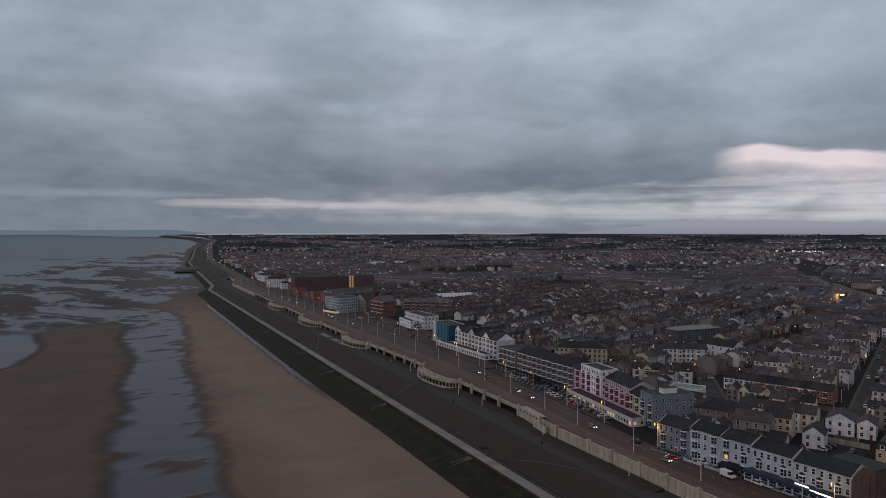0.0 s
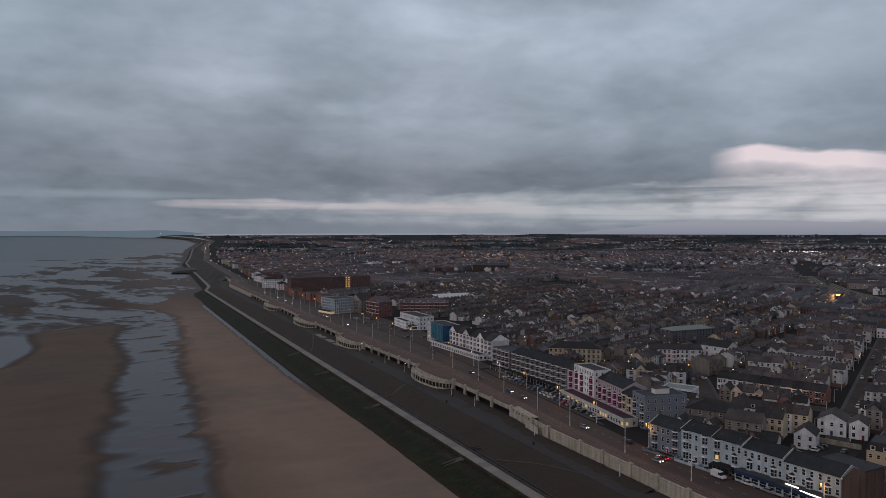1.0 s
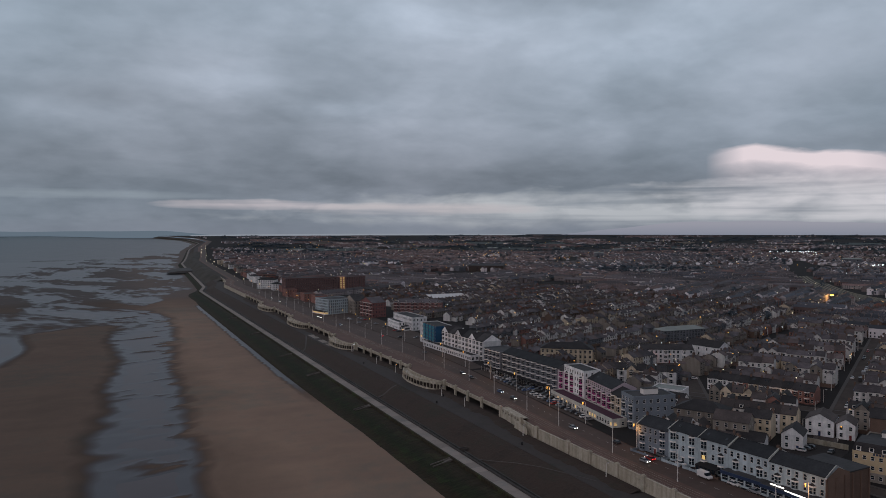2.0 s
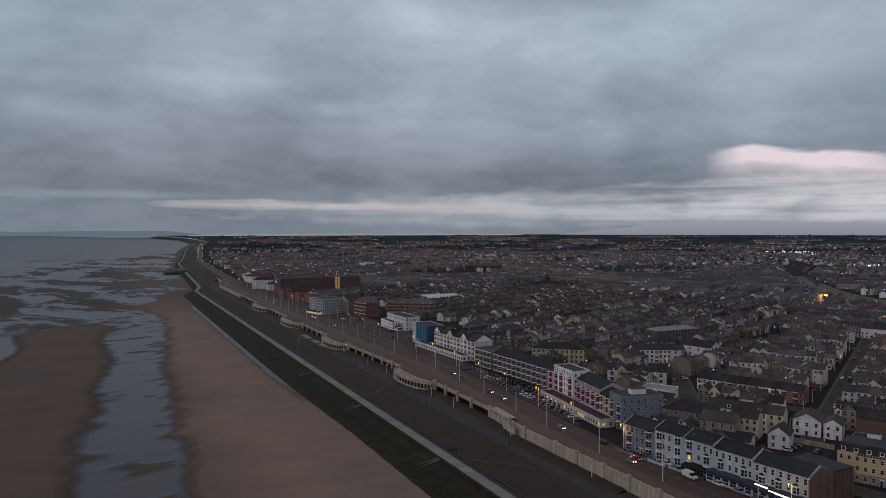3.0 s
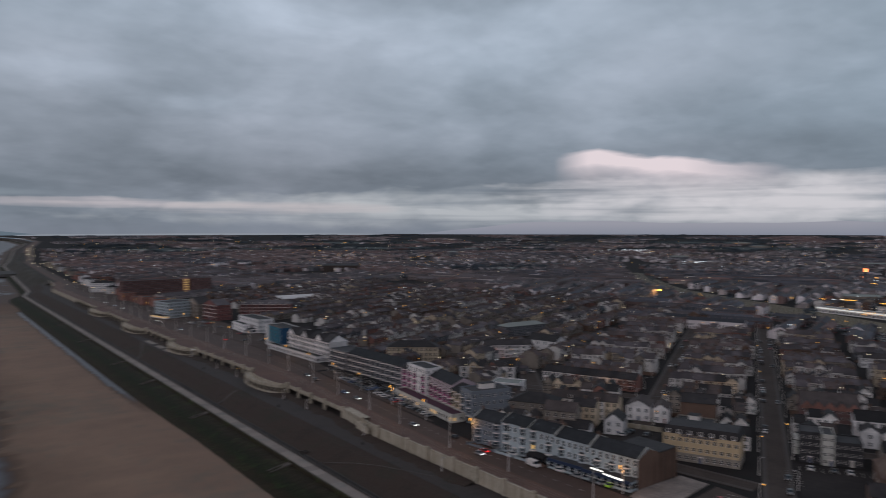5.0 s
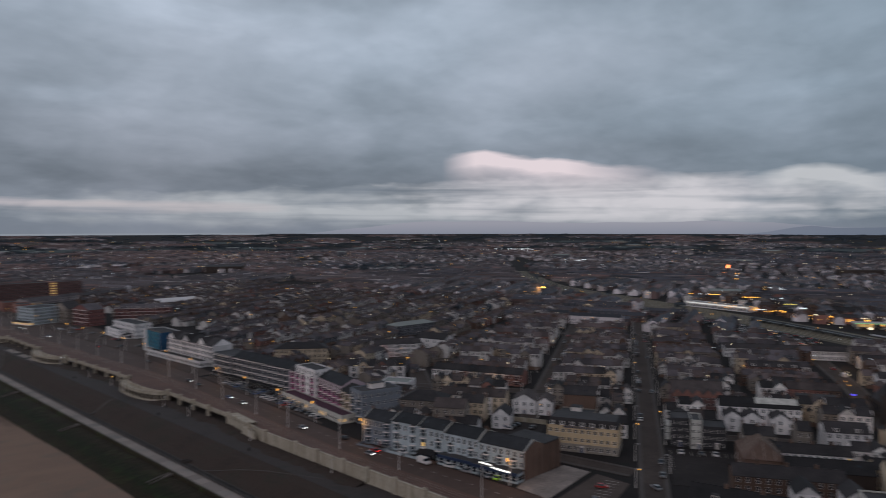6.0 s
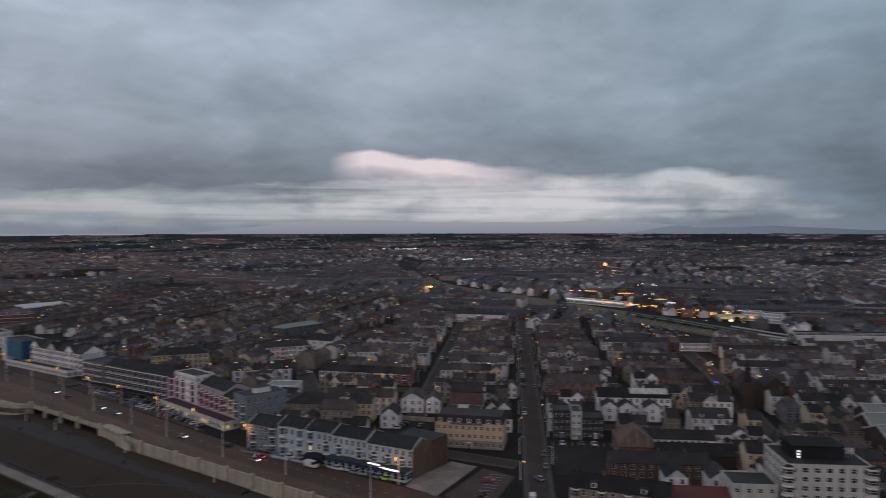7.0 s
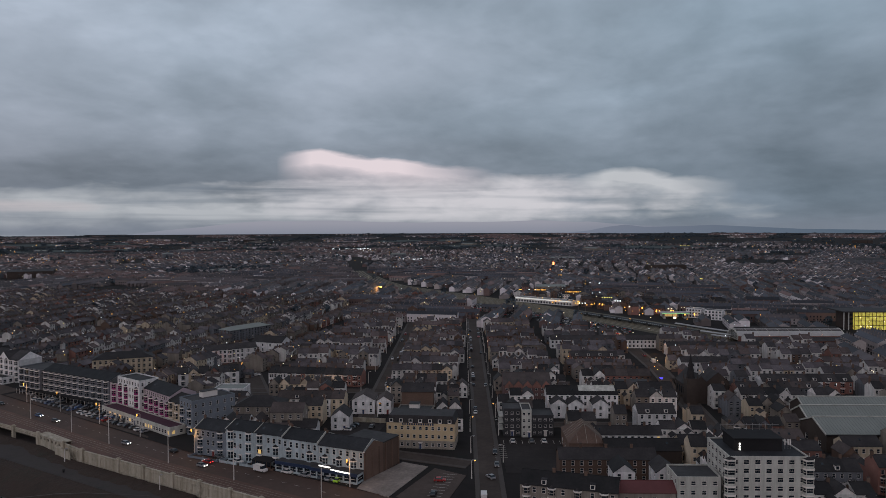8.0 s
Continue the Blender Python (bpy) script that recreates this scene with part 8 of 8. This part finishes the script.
mast_light("amber lit fascia of a store on steel posts", 840, 316, 20, 1.7, AMBER, 10)
mast_light("bright white floodlights on yard masts", 843, 376, 4, 1.8, COOL, 10)
mast_light("bright white floodlights on yard masts", 847, 369, 3, 1.6, COOL, 10)
mast_light("yellow lit fascia of a shop on steel posts", 798, 259, 13, 1.5, YELLOWFLOOD, 9.5)
mast_light("bright white floodlights on yard masts", 768, 237, 8, 1.6, COOL, 9.5)
mast_light("bright white floodlights on yard masts", 728, 262, 9, 1.0, COOL, 9.5)
mast_light("yellow floodlights on distant masts", 1123, 225, 5, 2.0, YELLOWFLOOD, 11)
mast_light("yellow floodlights on distant masts", 2701, 625, 8, 4, YELLOWFLOOD, 16)
mast_light("yellow floodlights on distant masts", 2705, 614, 8, 4, YELLOWFLOOD, 16)
mast_light("yellow floodlights on distant masts", 2710, 603, 8, 4, YELLOWFLOOD, 16)
mast_light("yellow floodlights on distant masts", 1177, 2759, 5, 3, YELLOWFLOOD, 17)
mast_light("white light on a far point of the coast", 292, 4560, 5, 3, COOL, 16)
mast_light("amber floodlights on distant masts", 1105, 442, 7, 2.2, AMBER, 11)
mast_light("amber floodlights on distant masts", 1210, 504, 4, 4, REDGLOW, 13)
mast_light("amber lit fascia of a store on steel posts", 725, 211, 3, 2.2, WARMWHITE, 9)
mast_light("amber lit fascia of a store on steel posts", 739, 208, 4, 0.9, AMBER, 9)
mast_light("amber lit fascia of a store on steel posts", 725, 171, 6, 0.8, WARMWHITE, 9)


# ---------------------------------------------------------------- lamps
def lamp_post(h, arm, lit):
    key = (h, arm, lit)
    if key not in LAMPS:
        b = Build()
        b.rod([(0, 0, 0), (0, 0, 1.2), (0, 0, 1.25), (0, 0, h)], [0.2, 0.19, 0.15, 0.11], 8)
        a = Build()
        a.rod([(0, 0, h - 0.1), (arm * 0.3, 0, h + 0.3), (arm, 0, h + 0.4)], 0.05, 6)
        l = Build()
        l.box(arm - 0.15, -0.2, h + 0.28, arm + 0.75, 0.2, h + 0.44, 0, True)
        g = Build()
        r = 0.21 if lit and h > 9 else 0.22 if lit else 0.14
        # tall lit lamps are drawn longer than their lantern, modelling the glow as shape
        drop = 1.3 if lit and h > 9 else 2 * r
        g.rod([(arm + 0.3, 0, h + 0.28 - drop), (arm + 0.3, 0, h + 0.28 - r), (arm + 0.3, 0, h + 0.28)], [r * 0.4, r, r * 0.5], 8)
        LAMPS[key] = [("pole", b.data("pole", [POLE])), ("arm", a.data("arm", [POLE])), ("lantern", l.data("lantern", [STEEL])), ("lamp", g.data("lamp", [lit or FRAME]))]
    return LAMPS[key]


LAMPS = {}


def put_lamp(x, y, ang, h, arm, lit, label, group):
    top = thing("street_lamp", label, "street lamp", turned(x, y, ang), group)
    for nm, me in lamp_post(h, arm, lit):
        part(nm, me, top)


for y in (149, 190, 226, 268, 298.3, 336.6, 371, 412.6, 443.7, 479.4, 519.3, 556, 594, 632, 670, 708, 746, 784, 822, 860, 900, 940, 980):
    put_lamp(kerb_west(y) - 0.4, y, 0, 11.5, 1.6, None, "tall pale unlit lamp column on the promenade", "promenade lamp columns")
for y in (150, 227, 266, 300, 337.5, 371.3, 411, 449, 487, 525, 563, 601, 639, 677, 715, 753, 800, 850, 900, 950, 1000, 1060, 1120, 1180):
    put_lamp(kerb_east(y) + 0.5, y, 180, 10.0, 1.2, AMBER, "street lamp with amber light at the kerb", "amber street lamps")
for y in (205, 262, 318, 345, 395, 447, 500, 540):
    put_lamp(170.0, y, 0, 4.6, 0.5, None, "slim lamp post on the lower walk", "walk lamp posts")
put_lamp(170.5, 414, 0, 5.0, 0.5, AMBER, "lit lamp post on the walk", "walk lamp posts")
put_lamp(171.0, 500, 0, 5.0, 0.5, COOL, "white lit lamp post on the walk", "walk lamp posts")
rng = random.Random(31)
for s0, s1, r in ((262, 900, 15.2), (280, 900, 27.5), (345, 880, -28.5), (350, 880, -42.5)):
    s = s0
    while s < s1:
        x, y = grid(s, r)
        put_lamp(x, y, ACROSS if r < 21 else ACROSS + 180, 6.5, 0.9, AMBER if rng.random() < 0.22 else (WARMWHITE if rng.random() < 0.05 else None), "street lamp on an inland street", "inland street lamps")
        s += rng.uniform(28, 40)


def far_lights():
    """Street lamps and lit signs too far to tell their posts."""
    rng = random.Random(17)
    for name, mat, n, label in (("amber_lights", AMBER, 500, "scattered amber street lights of the town"), ("warm_lights", WARMWHITE, 520, "scattered warm white street lights of the town"), ("white_lights", COOL, 200, "scattered white lights of the town")):
        b = Build()
        for k in range(n):
            d = 430 + 3300 * rng.random() ** 1.5
            a = radians(rng.uniform(2, 92))
            x, y = d * math.sin(a), d * math.cos(a)
            if x - coast_shift(y) < 240:
                continue
            z = land_rise(x, y) + rng.uniform(6.5, 10)
            r = 0.17 + d * 0.00020 * rng.uniform(0.4, 1.5)
            b.rod([(x, y, z - r), (x, y, z), (x, y, z + r)], [r * 0.3, r, r * 0.3], 6)
        tagged(new(name, b.data(name, [mat])), label, "lights", kind="stuff")
    # lights along the northern promenade
    b = Build()
    for k in range(30):
        y = 1050 + k * 78 + rng.uniform(-30, 30)
        x = (kerb_west(y) if k % 2 else kerb_east(y)) + rng.uniform(-2, 2)
        if x > 1200:
            continue
        r = (0.15 + 0.00026 * y) * rng.choice((0.6, 0.8, 1.0, 1.5))
        z = 8.5 + land_rise(x, y)
        b.rod([(x, y, z - r), (x, y, z), (x, y, z + r)], [r * 0.3, r, r * 0.3], 6)
    tagged(new("promenade_lights", b.data("promenade_lights", [WARMWHITE])), "row of warm lights along the distant promenade", "lights", kind="stuff")
    wl = Build()
    b = Build()
    for (x, y, l) in ((2034, 1747, 200), (2120, 1700, 120), (1540, 1060, 90), (1240, 520, 60), (870, 300, 60), (1010, 360, 50)):
        for k in range(int(l / 12)):
            xx, yy = x + rng.uniform(-0.2, 1) * l * 0.7, y - rng.uniform(-0.2, 1) * l * 0.7
            d = math.hypot(xx, yy)
            r = 0.3 + d * 0.0004
            z = 7 + land_rise(xx, yy)
            b.rod([(xx, yy, z - r), (xx, yy, z), (xx, yy, z + r)], [r * 0.4, r, r * 0.4], 6)
    for k in range(64):       # shops beside the railway
        t = k / 63
        xx, yy = 790 - 55 * t + rng.uniform(-8, 8), 335 - 190 * t + rng.uniform(-6, 6)
        r, z = rng.uniform(0.3, 0.85), rng.uniform(2.5, 6)
        wl.rod([(xx, yy, z - r), (xx, yy, z), (xx, yy, z + r)], [r * 0.4, r, r * 0.4], 6)
    tagged(new("shop_lights", wl.data("shop_lights", [AMBER])), "warm lights of shops beside the railway", "lights", kind="stuff")
    tagged(new("yard_lights", b.data("yard_lights", [COOL])), "clusters of bright yard lights around distant sheds", "lights", kind="stuff")


far_lights()


def lamp_glow(x, y, z, power):
    lp = bpy.data.lights.new("lamp_glow", "POINT")
    lp.energy, lp.shadow_soft_size, lp.color = power, 0.3, (1.0, 0.55, 0.18)
    new("lamp_glow", lp).matrix_basis = Matrix.Translation((x, y, z))


lamp_glow(814, 586, 9, 9000)
for y in (150, 227, 300, 371.3, 449):
    lamp_glow(kerb_east(y) - 1.0, y, 8.2, 420)
for s, r, p in ((398, -8, 260), (405, -62, 260), (332, 100, 200), (420, 129, 500), (470, 140, 500), (601, 139, 1500), (512, 146, 700)):
    x, y = grid(s, r)
    lamp_glow(x, y, 6.0, p)


# ---------------------------------------------------------------- vehicles
def car_parts(kind, paint, glow):
    key = (kind, paint, glow)
    if key in CARMESH:
        return CARMESH[key]
    w = 1.8 if kind == "car" else 2.0
    if kind == "car":
        low = [(-2.1, 0.3), (2.1, 0.3), (2.15, 0.65), (1.95, 0.9), (1.0, 0.98), (-1.95, 1.0), (-2.15, 0.7)]
        cab = [(1.0, 0.97), (0.35, 1.48), (-1.3, 1.50), (-1.9, 0.99)]
    else:
        low = [(-2.8, 0.35), (2.75, 0.35), (2.8, 0.8), (2.6, 1.15), (1.9, 1.3), (1.35, 2.3), (1.0, 2.42), (-2.75, 2.42), (-2.82, 0.8)]
        cab = [(1.95, 1.32), (1.4, 2.25), (0.7, 2.25), (0.7, 1.35)]
    b = Build()
    n = len(low)
    for i in range(n):
        (x0, z0), (x1, z1) = low[i], low[(i + 1) % n]
        b.face([(x0, -w / 2, z0), (x0, w / 2, z0), (x1, w / 2, z1), (x1, -w / 2, z1)])
    b.face([(x, -w / 2, z) for x, z in low]), b.face([(x, w / 2, z) for x, z in low][::-1])
    if kind == "car":
        b.face([(0.35, -w / 2 + 0.2, 1.50), (0.35, w / 2 - 0.2, 1.50), (-1.3, w / 2 - 0.2, 1.52), (-1.3, -w / 2 + 0.2, 1.52)])
    g = Build()
    ins = 0.16 if kind == "car" else -0.01
    m = len(cab)
    for i in range(m):
        (x0, z0), (x1, z1) = cab[i], cab[(i + 1) % m]
        a0, a1 = (ins if z0 > 1.2 else 0.04), (ins if z1 > 1.2 else 0.04)
        if kind != "car":
            a0 = a1 = -0.01
        g.face([(x0, -w / 2 + a0, z0), (x0, w / 2 - a0, z0), (x1, w / 2 - a1, z1), (x1, -w / 2 + a1, z1)])
    for sgn in (-1, 1):
        g.face([(x, sgn * (w / 2 - (ins if z > 1.2 else 0.04)), z) for x, z in cab][::sgn])
    wh = Build()
    wh.rod([(0, -0.11, 0), (0, 0.11, 0)], 0.32, 12)
    wh.rod([(0, -0.125, 0), (0, 0.125, 0)], 0.17, 8, 1)
    out = [("body", b.data("body", [paint]), None), ("glasshouse", g.data("glasshouse", [GLASS]), None)]
    wme = wh.data("wheel", [TYRE, STEEL])
    ax = (-1.3, 1.3) if kind == "car" else (-1.8, 1.8)
    for x in ax:
        for y in (-w / 2 + 0.08, w / 2 - 0.08):
            out.append(("wheel", wme, Matrix.Translation((x, y, 0.32))))
    hl = Build()
    k = 0.05 if glow else 0.0
    hl.box(2.06, -0.2 - k, 0.58 - k, 2.2, 0.2 + k, 0.78 + k, 0, True)
    me = hl.data("headlight", [HEAD if glow else FRAME])
    for y in (-w / 2 + 0.3, w / 2 - 0.3):
        out.append(("headlight", me, Matrix.Translation((0.62 if kind != "car" else 0, y, 0))))
    if glow:
        tl = Build()
        tl.box(-2.22, -0.18, 0.62, -2.05, 0.18, 0.8, 0, True)
        tme = tl.data("tail_light", [TAIL])
        for y in (-w / 2 + 0.3, w / 2 - 0.3):
            out.append(("tail_light", tme, Matrix.Translation((0, y, 0))))
    CARMESH[key] = out
    return out


CARMESH = {}
CARNAMES = ("white", "black", "grey", "red", "dark blue", "dark grey", "lime green")


def put_car(x, y, ang, z=0.1, kind="car", colour=None, glow=False, where="parked beside the road"):
    c = rng.choice((0, 0, 1, 1, 1, 2, 2, 5, 5, 5, 1, 5, 5, 3, 4, 1)) if colour is None else colour
    top = thing(kind, "%s %s %s" % (CARNAMES[c], kind, where), kind, turned(x, y, ang, z), "vehicles")
    for nm, me, m in car_parts(kind, CARS[c], glow):
        part(nm, me, top, m)


rng = random.Random(44)
# hotel car park: slanting double rows
for i in range(26):
    y = 270 + i * 4.6
    x = line(y, (262, 209.5), (302, 213), (398, 220))
    if rng.random() < 0.85:
        put_car(x + 1.0 + rng.uniform(-0.3, 0.3), y, -8 + rng.uniform(-4, 4), 0.15, where="parked on the hotel forecourt")
    if 300 < y < 372 and rng.random() < 0.8:
        put_car(x + 10.8, y, -8 + rng.uniform(-4, 4), 0.15, where="parked on the hotel forecourt")
    if y > 290 and rng.random() < 0.85:
        put_car(x + 5.8, y + 1.5, 172 + rng.uniform(-4, 4), 0.15, where="parked on the hotel forecourt")
for x, y, a, c, k in ((204.6, 178.5, -84, 0, "car"), (205.2, 170.2, -84, 2, "car"), (206.6, 163.5, 8, 1, "car"), (207.2, 160.5, 8, 2, "car"), (207.6, 157.0, 8, 6, "car"), (201.0, 188.5, -88, 0, "van"),
                      (203.5, 203, -90, 0, "car"), (203.9, 214, -90, 5, "car")):
    put_car(x, y, a, 0.12, k, c, where="parked in front of the seafront terrace")
for y, lane, g in ((212, 0, True), (236, 1, False), (262, 0, True), (322, 0, True), (338, 0, True), (378, 0, False), (392, 0, True), (470, 1, False), (560, 1, True), (640, 0, True), (705, 0, True), (715, 0, True), (850, 0, True), (885, 0, True), (930, 0, True), (1010, 0, True)):
    k = 0.3 if lane == 0 else 0.72
    x = kerb_west(y) * (1 - k) + kerb_east(y) * k
    put_car(x, y, -88 if lane == 0 else 92, -0.1, "car", None, g, where="driving along the sea-front road" if not g else "with headlights lit on the road")
for s0, s1, r, a in ((262, 640, 18.1, GRID), (268, 640, 24.8, GRID + 180), (345, 620, -31.4, GRID), (350, 620, -36.0, GRID + 180), (335, 440, 124.5, GRID - 5), (460, 600, 137.5, GRID)):
    s = s0
    while s < s1:
        if rng.random() < 0.2:
            x, y = grid(s, r)
            put_car(x, y, a + rng.uniform(-3, 3), 0.07, "van" if rng.random() < 0.1 else "car", where="parked along an inland street")
        s += 7.5
for k in range(8):
    x, y = grid(305.5, 30.3 + 2.6 * k)
    if k in (1, 4, 6):
        put_car(x, y, GRID, 0.15, "car", {1: 0, 4: 5, 6: 0}[k], where="parked in a marked bay")
for x, y, a in ((232, 178, 80), (237, 186, 75), (240, 193, 85), (243, 176, 10), (226, 126, -60), (238, 112, 60), (214, 121, 20), (270, 262, 50), (266, 256, 50)):
    put_car(x, y, a, 0.17, where="parked in a yard")
for x, y, a, c, kd in ((253.1, 180, 20, 0, "van"), (259.5, 181, 20, 3, "car"), (266, 196, 110, 1, "car"), (262.5, 195.5, 110, 5, "car"), (259, 195, 110, 0, "car"), (268, 188, 20, 5, "car")):
    put_car(x, y, a, 0.14, kd, c, where="parked in the rear car park")
put_car(255, 259.6, GRID + 20, 0.15, "car", 1, True, where="braking at a street corner")
for x, y, c in ((322.7, 317.2, 0), (320.5, 321.5, 5), (318, 325, 1)):
    put_car(x, y, -40, 0.15, "car", c, where="parked on a side street")
put_car(197.7, 213.4, 92, -0.1, "car", 3, True, where="driving along the sea-front road")
x, y = grid(243, 19)
put_car(x, y, GRID, 0.07, "van", 0, where="standing at the street corner")
for i in range(40):
    y = 536 + (i % 20) * 8
    x = 226 + 11 * (i // 20)
    if rng.random() < 0.5:
        put_car(x, y, rng.choice((0, 180)), 0.15, where="parked on a hotel car park")


def rail_car_park():
    """Cars beside the railway, too many and far to tell singly."""
    b = Build()
    q = random.Random(8)
    for row in range(5):
        pts = along(TRACK, 34 + row * 8.0, 3.0)
        for p in pts:
            if 175 < p.y < 420 and q.random() < 0.6:
                m = turned(p.x, p.y, q.uniform(10, 30))
                c = q.randrange(4)
                b.obox(m, -2.1, -0.85, 0.3, 2.1, 0.85, 0.95, c)
                b.obox(m, -1.5, -0.7, 0.95, 0.8, 0.7, 1.45, 4)
    tagged(new("parked_cars", b.data("parked_cars", [CARS[0], CARS[1], CARS[2], CARS[3], GLASS])), "rows of parked cars beside the railway", "cars", kind="stuff")


rail_car_park()


def litter_bin(x, y, z):
    top = thing("litter_bin", "dark round litter bin on the lower walk", "bin", turned(x, y, 0, z), "litter bins")
    b = Build()
    b.rod([(0, 0, 0), (0, 0, 0.08), (0, 0, 0.95)], [0.30, 0.34, 0.38], 12)
    part("drum", b, top, mats=[DARKTRIM])
    b = Build()
    b.rod([(0, 0, 1.05), (0, 0, 1.2), (0, 0, 1.32)], [0.40, 0.40, 0.18], 12)
    part("lid", b, top, mats=[DARKTRIM])
    for k in range(3):
        b = Build()
        c, s = math.cos(2.1 * k), math.sin(2.1 * k)
        b.rod([(0.34 * c, 0.34 * s, 0.9), (0.34 * c, 0.34 * s, 1.08)], 0.03, 5)
        part("lid_post", b, top, mats=[STEEL])


for x, y in ((167.6, 346), (177, 358), (169, 470), (169.5, 262)):
    litter_bin(x, y, -4.0)

# ---------------------------------------------------------------- trees and woods
def bare_tree_mesh(seed, h):
    q = random.Random(seed)
    b = Build()

    def limb(p, d, l, r, depth):
        e = p + d * l
        b.rod([tuple(p), tuple((p + e) / 2 + Vector((q.uniform(-.08, .08), q.uniform(-.08, .08), 0)) * l), tuple(e)], [r, r * 0.8, r * 0.6], 5)
        if depth == 0:
            return
        for k in range(4 if depth > 1 else 5):
            nd = (d + Vector((q.uniform(-1, 1), q.uniform(-1, 1), q.uniform(-0.15, 0.6))) * 0.75).normalized()
            limb(p + d * l * q.uniform(0.55, 1.0), nd, l * q.uniform(0.55, 0.75), r * 0.55, depth - 1)

    limb(Vector((0, 0, 0)), Vector((0, 0, 1)), h * 0.36, h * 0.028, 3)
    return b.data("trunk", [BARK])


TREES = [bare_tree_mesh(s, 11) for s in (1, 2, 3)]
for k, (s, r) in enumerate(((362, 118), (368, 146), (384, 150), (360, 152), (398, 128), (352, 108), (300, 118), (330, 200), (352, 214), (520, -60), (560, -110), (640, -130))):
    x, y = grid(s, r)
    tr = thing("tree", "bare winter tree with dark branches", "tree", turned(x, y, 57 * k), "bare trees")
    part("trunk", TREES[k % 3], tr)


def woods():
    """Far evergreens and hedges in clumps of small leaf faces."""
    q = random.Random(12)
    b = Build()

    def clump(x, y, h, w):
        z = land_rise(x, y)
        for k in range(26 if math.hypot(x, y) < 2400 else 13):
            a, t = q.uniform(0, 6.283), q.random()
            rr = w * (0.25 + 0.75 * math.sin(math.pi * min(1, t * 0.8 + 0.15))) * q.random() ** 0.5
            c = Vector((x + rr * math.cos(a), y + rr * math.sin(a), z + h * (0.15 + 0.85 * t)))
            e = w * q.uniform(0.25, 0.5)
            n = Vector((q.uniform(-1, 1), q.uniform(-1, 1), q.uniform(-0.6, 1))).normalized()
            u = n.orthogonal().normalized() * e
            v = n.cross(u)
            b.face([tuple(c + u), tuple(c + v), tuple(c - u), tuple(c - v * q.uniform(0.5, 1))])

    for k in range(240):     # park wood
        clump(894 + 216 * q.random(), 1080 + 110 * q.random() + 20 * math.sin(k), q.uniform(7, 13), q.uniform(3, 6))
    for k in range(700):
        d = 700 + 2600 * q.random() ** 0.8
        a = radians(q.uniform(4, 94))
        x, y = d * math.sin(a), d * math.cos(a)
        if x - coast_shift(y) > 300:
            far = 1 + d / 6000
            for i in range(1 if d < 2000 else 2):
                clump(x + q.uniform(-12, 12), y + q.uniform(-12, 12), q.uniform(5, 9) * far, q.uniform(2.5, 4.5) * far)
    for k in range(560):     # hedgerows and shelter belts of the far country
        d = 2250 + 2350 * q.random() ** 0.75
        a = radians(q.uniform(5, 94))
        x, y = d * math.sin(a), d * math.cos(a)
        if x - coast_shift(y) < 320:
            continue
        run, turn = q.uniform(30, 150), q.uniform(0, 3.14)
        n = int(run / 9)
        for i in range(n):
            e = run * (i / n - 0.5)
            clump(x + e * math.cos(turn) + q.uniform(-4, 4), y + e * math.sin(turn) + q.uniform(-4, 4), q.uniform(4, 8), q.uniform(5, 9))
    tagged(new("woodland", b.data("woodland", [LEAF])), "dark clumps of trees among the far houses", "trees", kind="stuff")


woods()
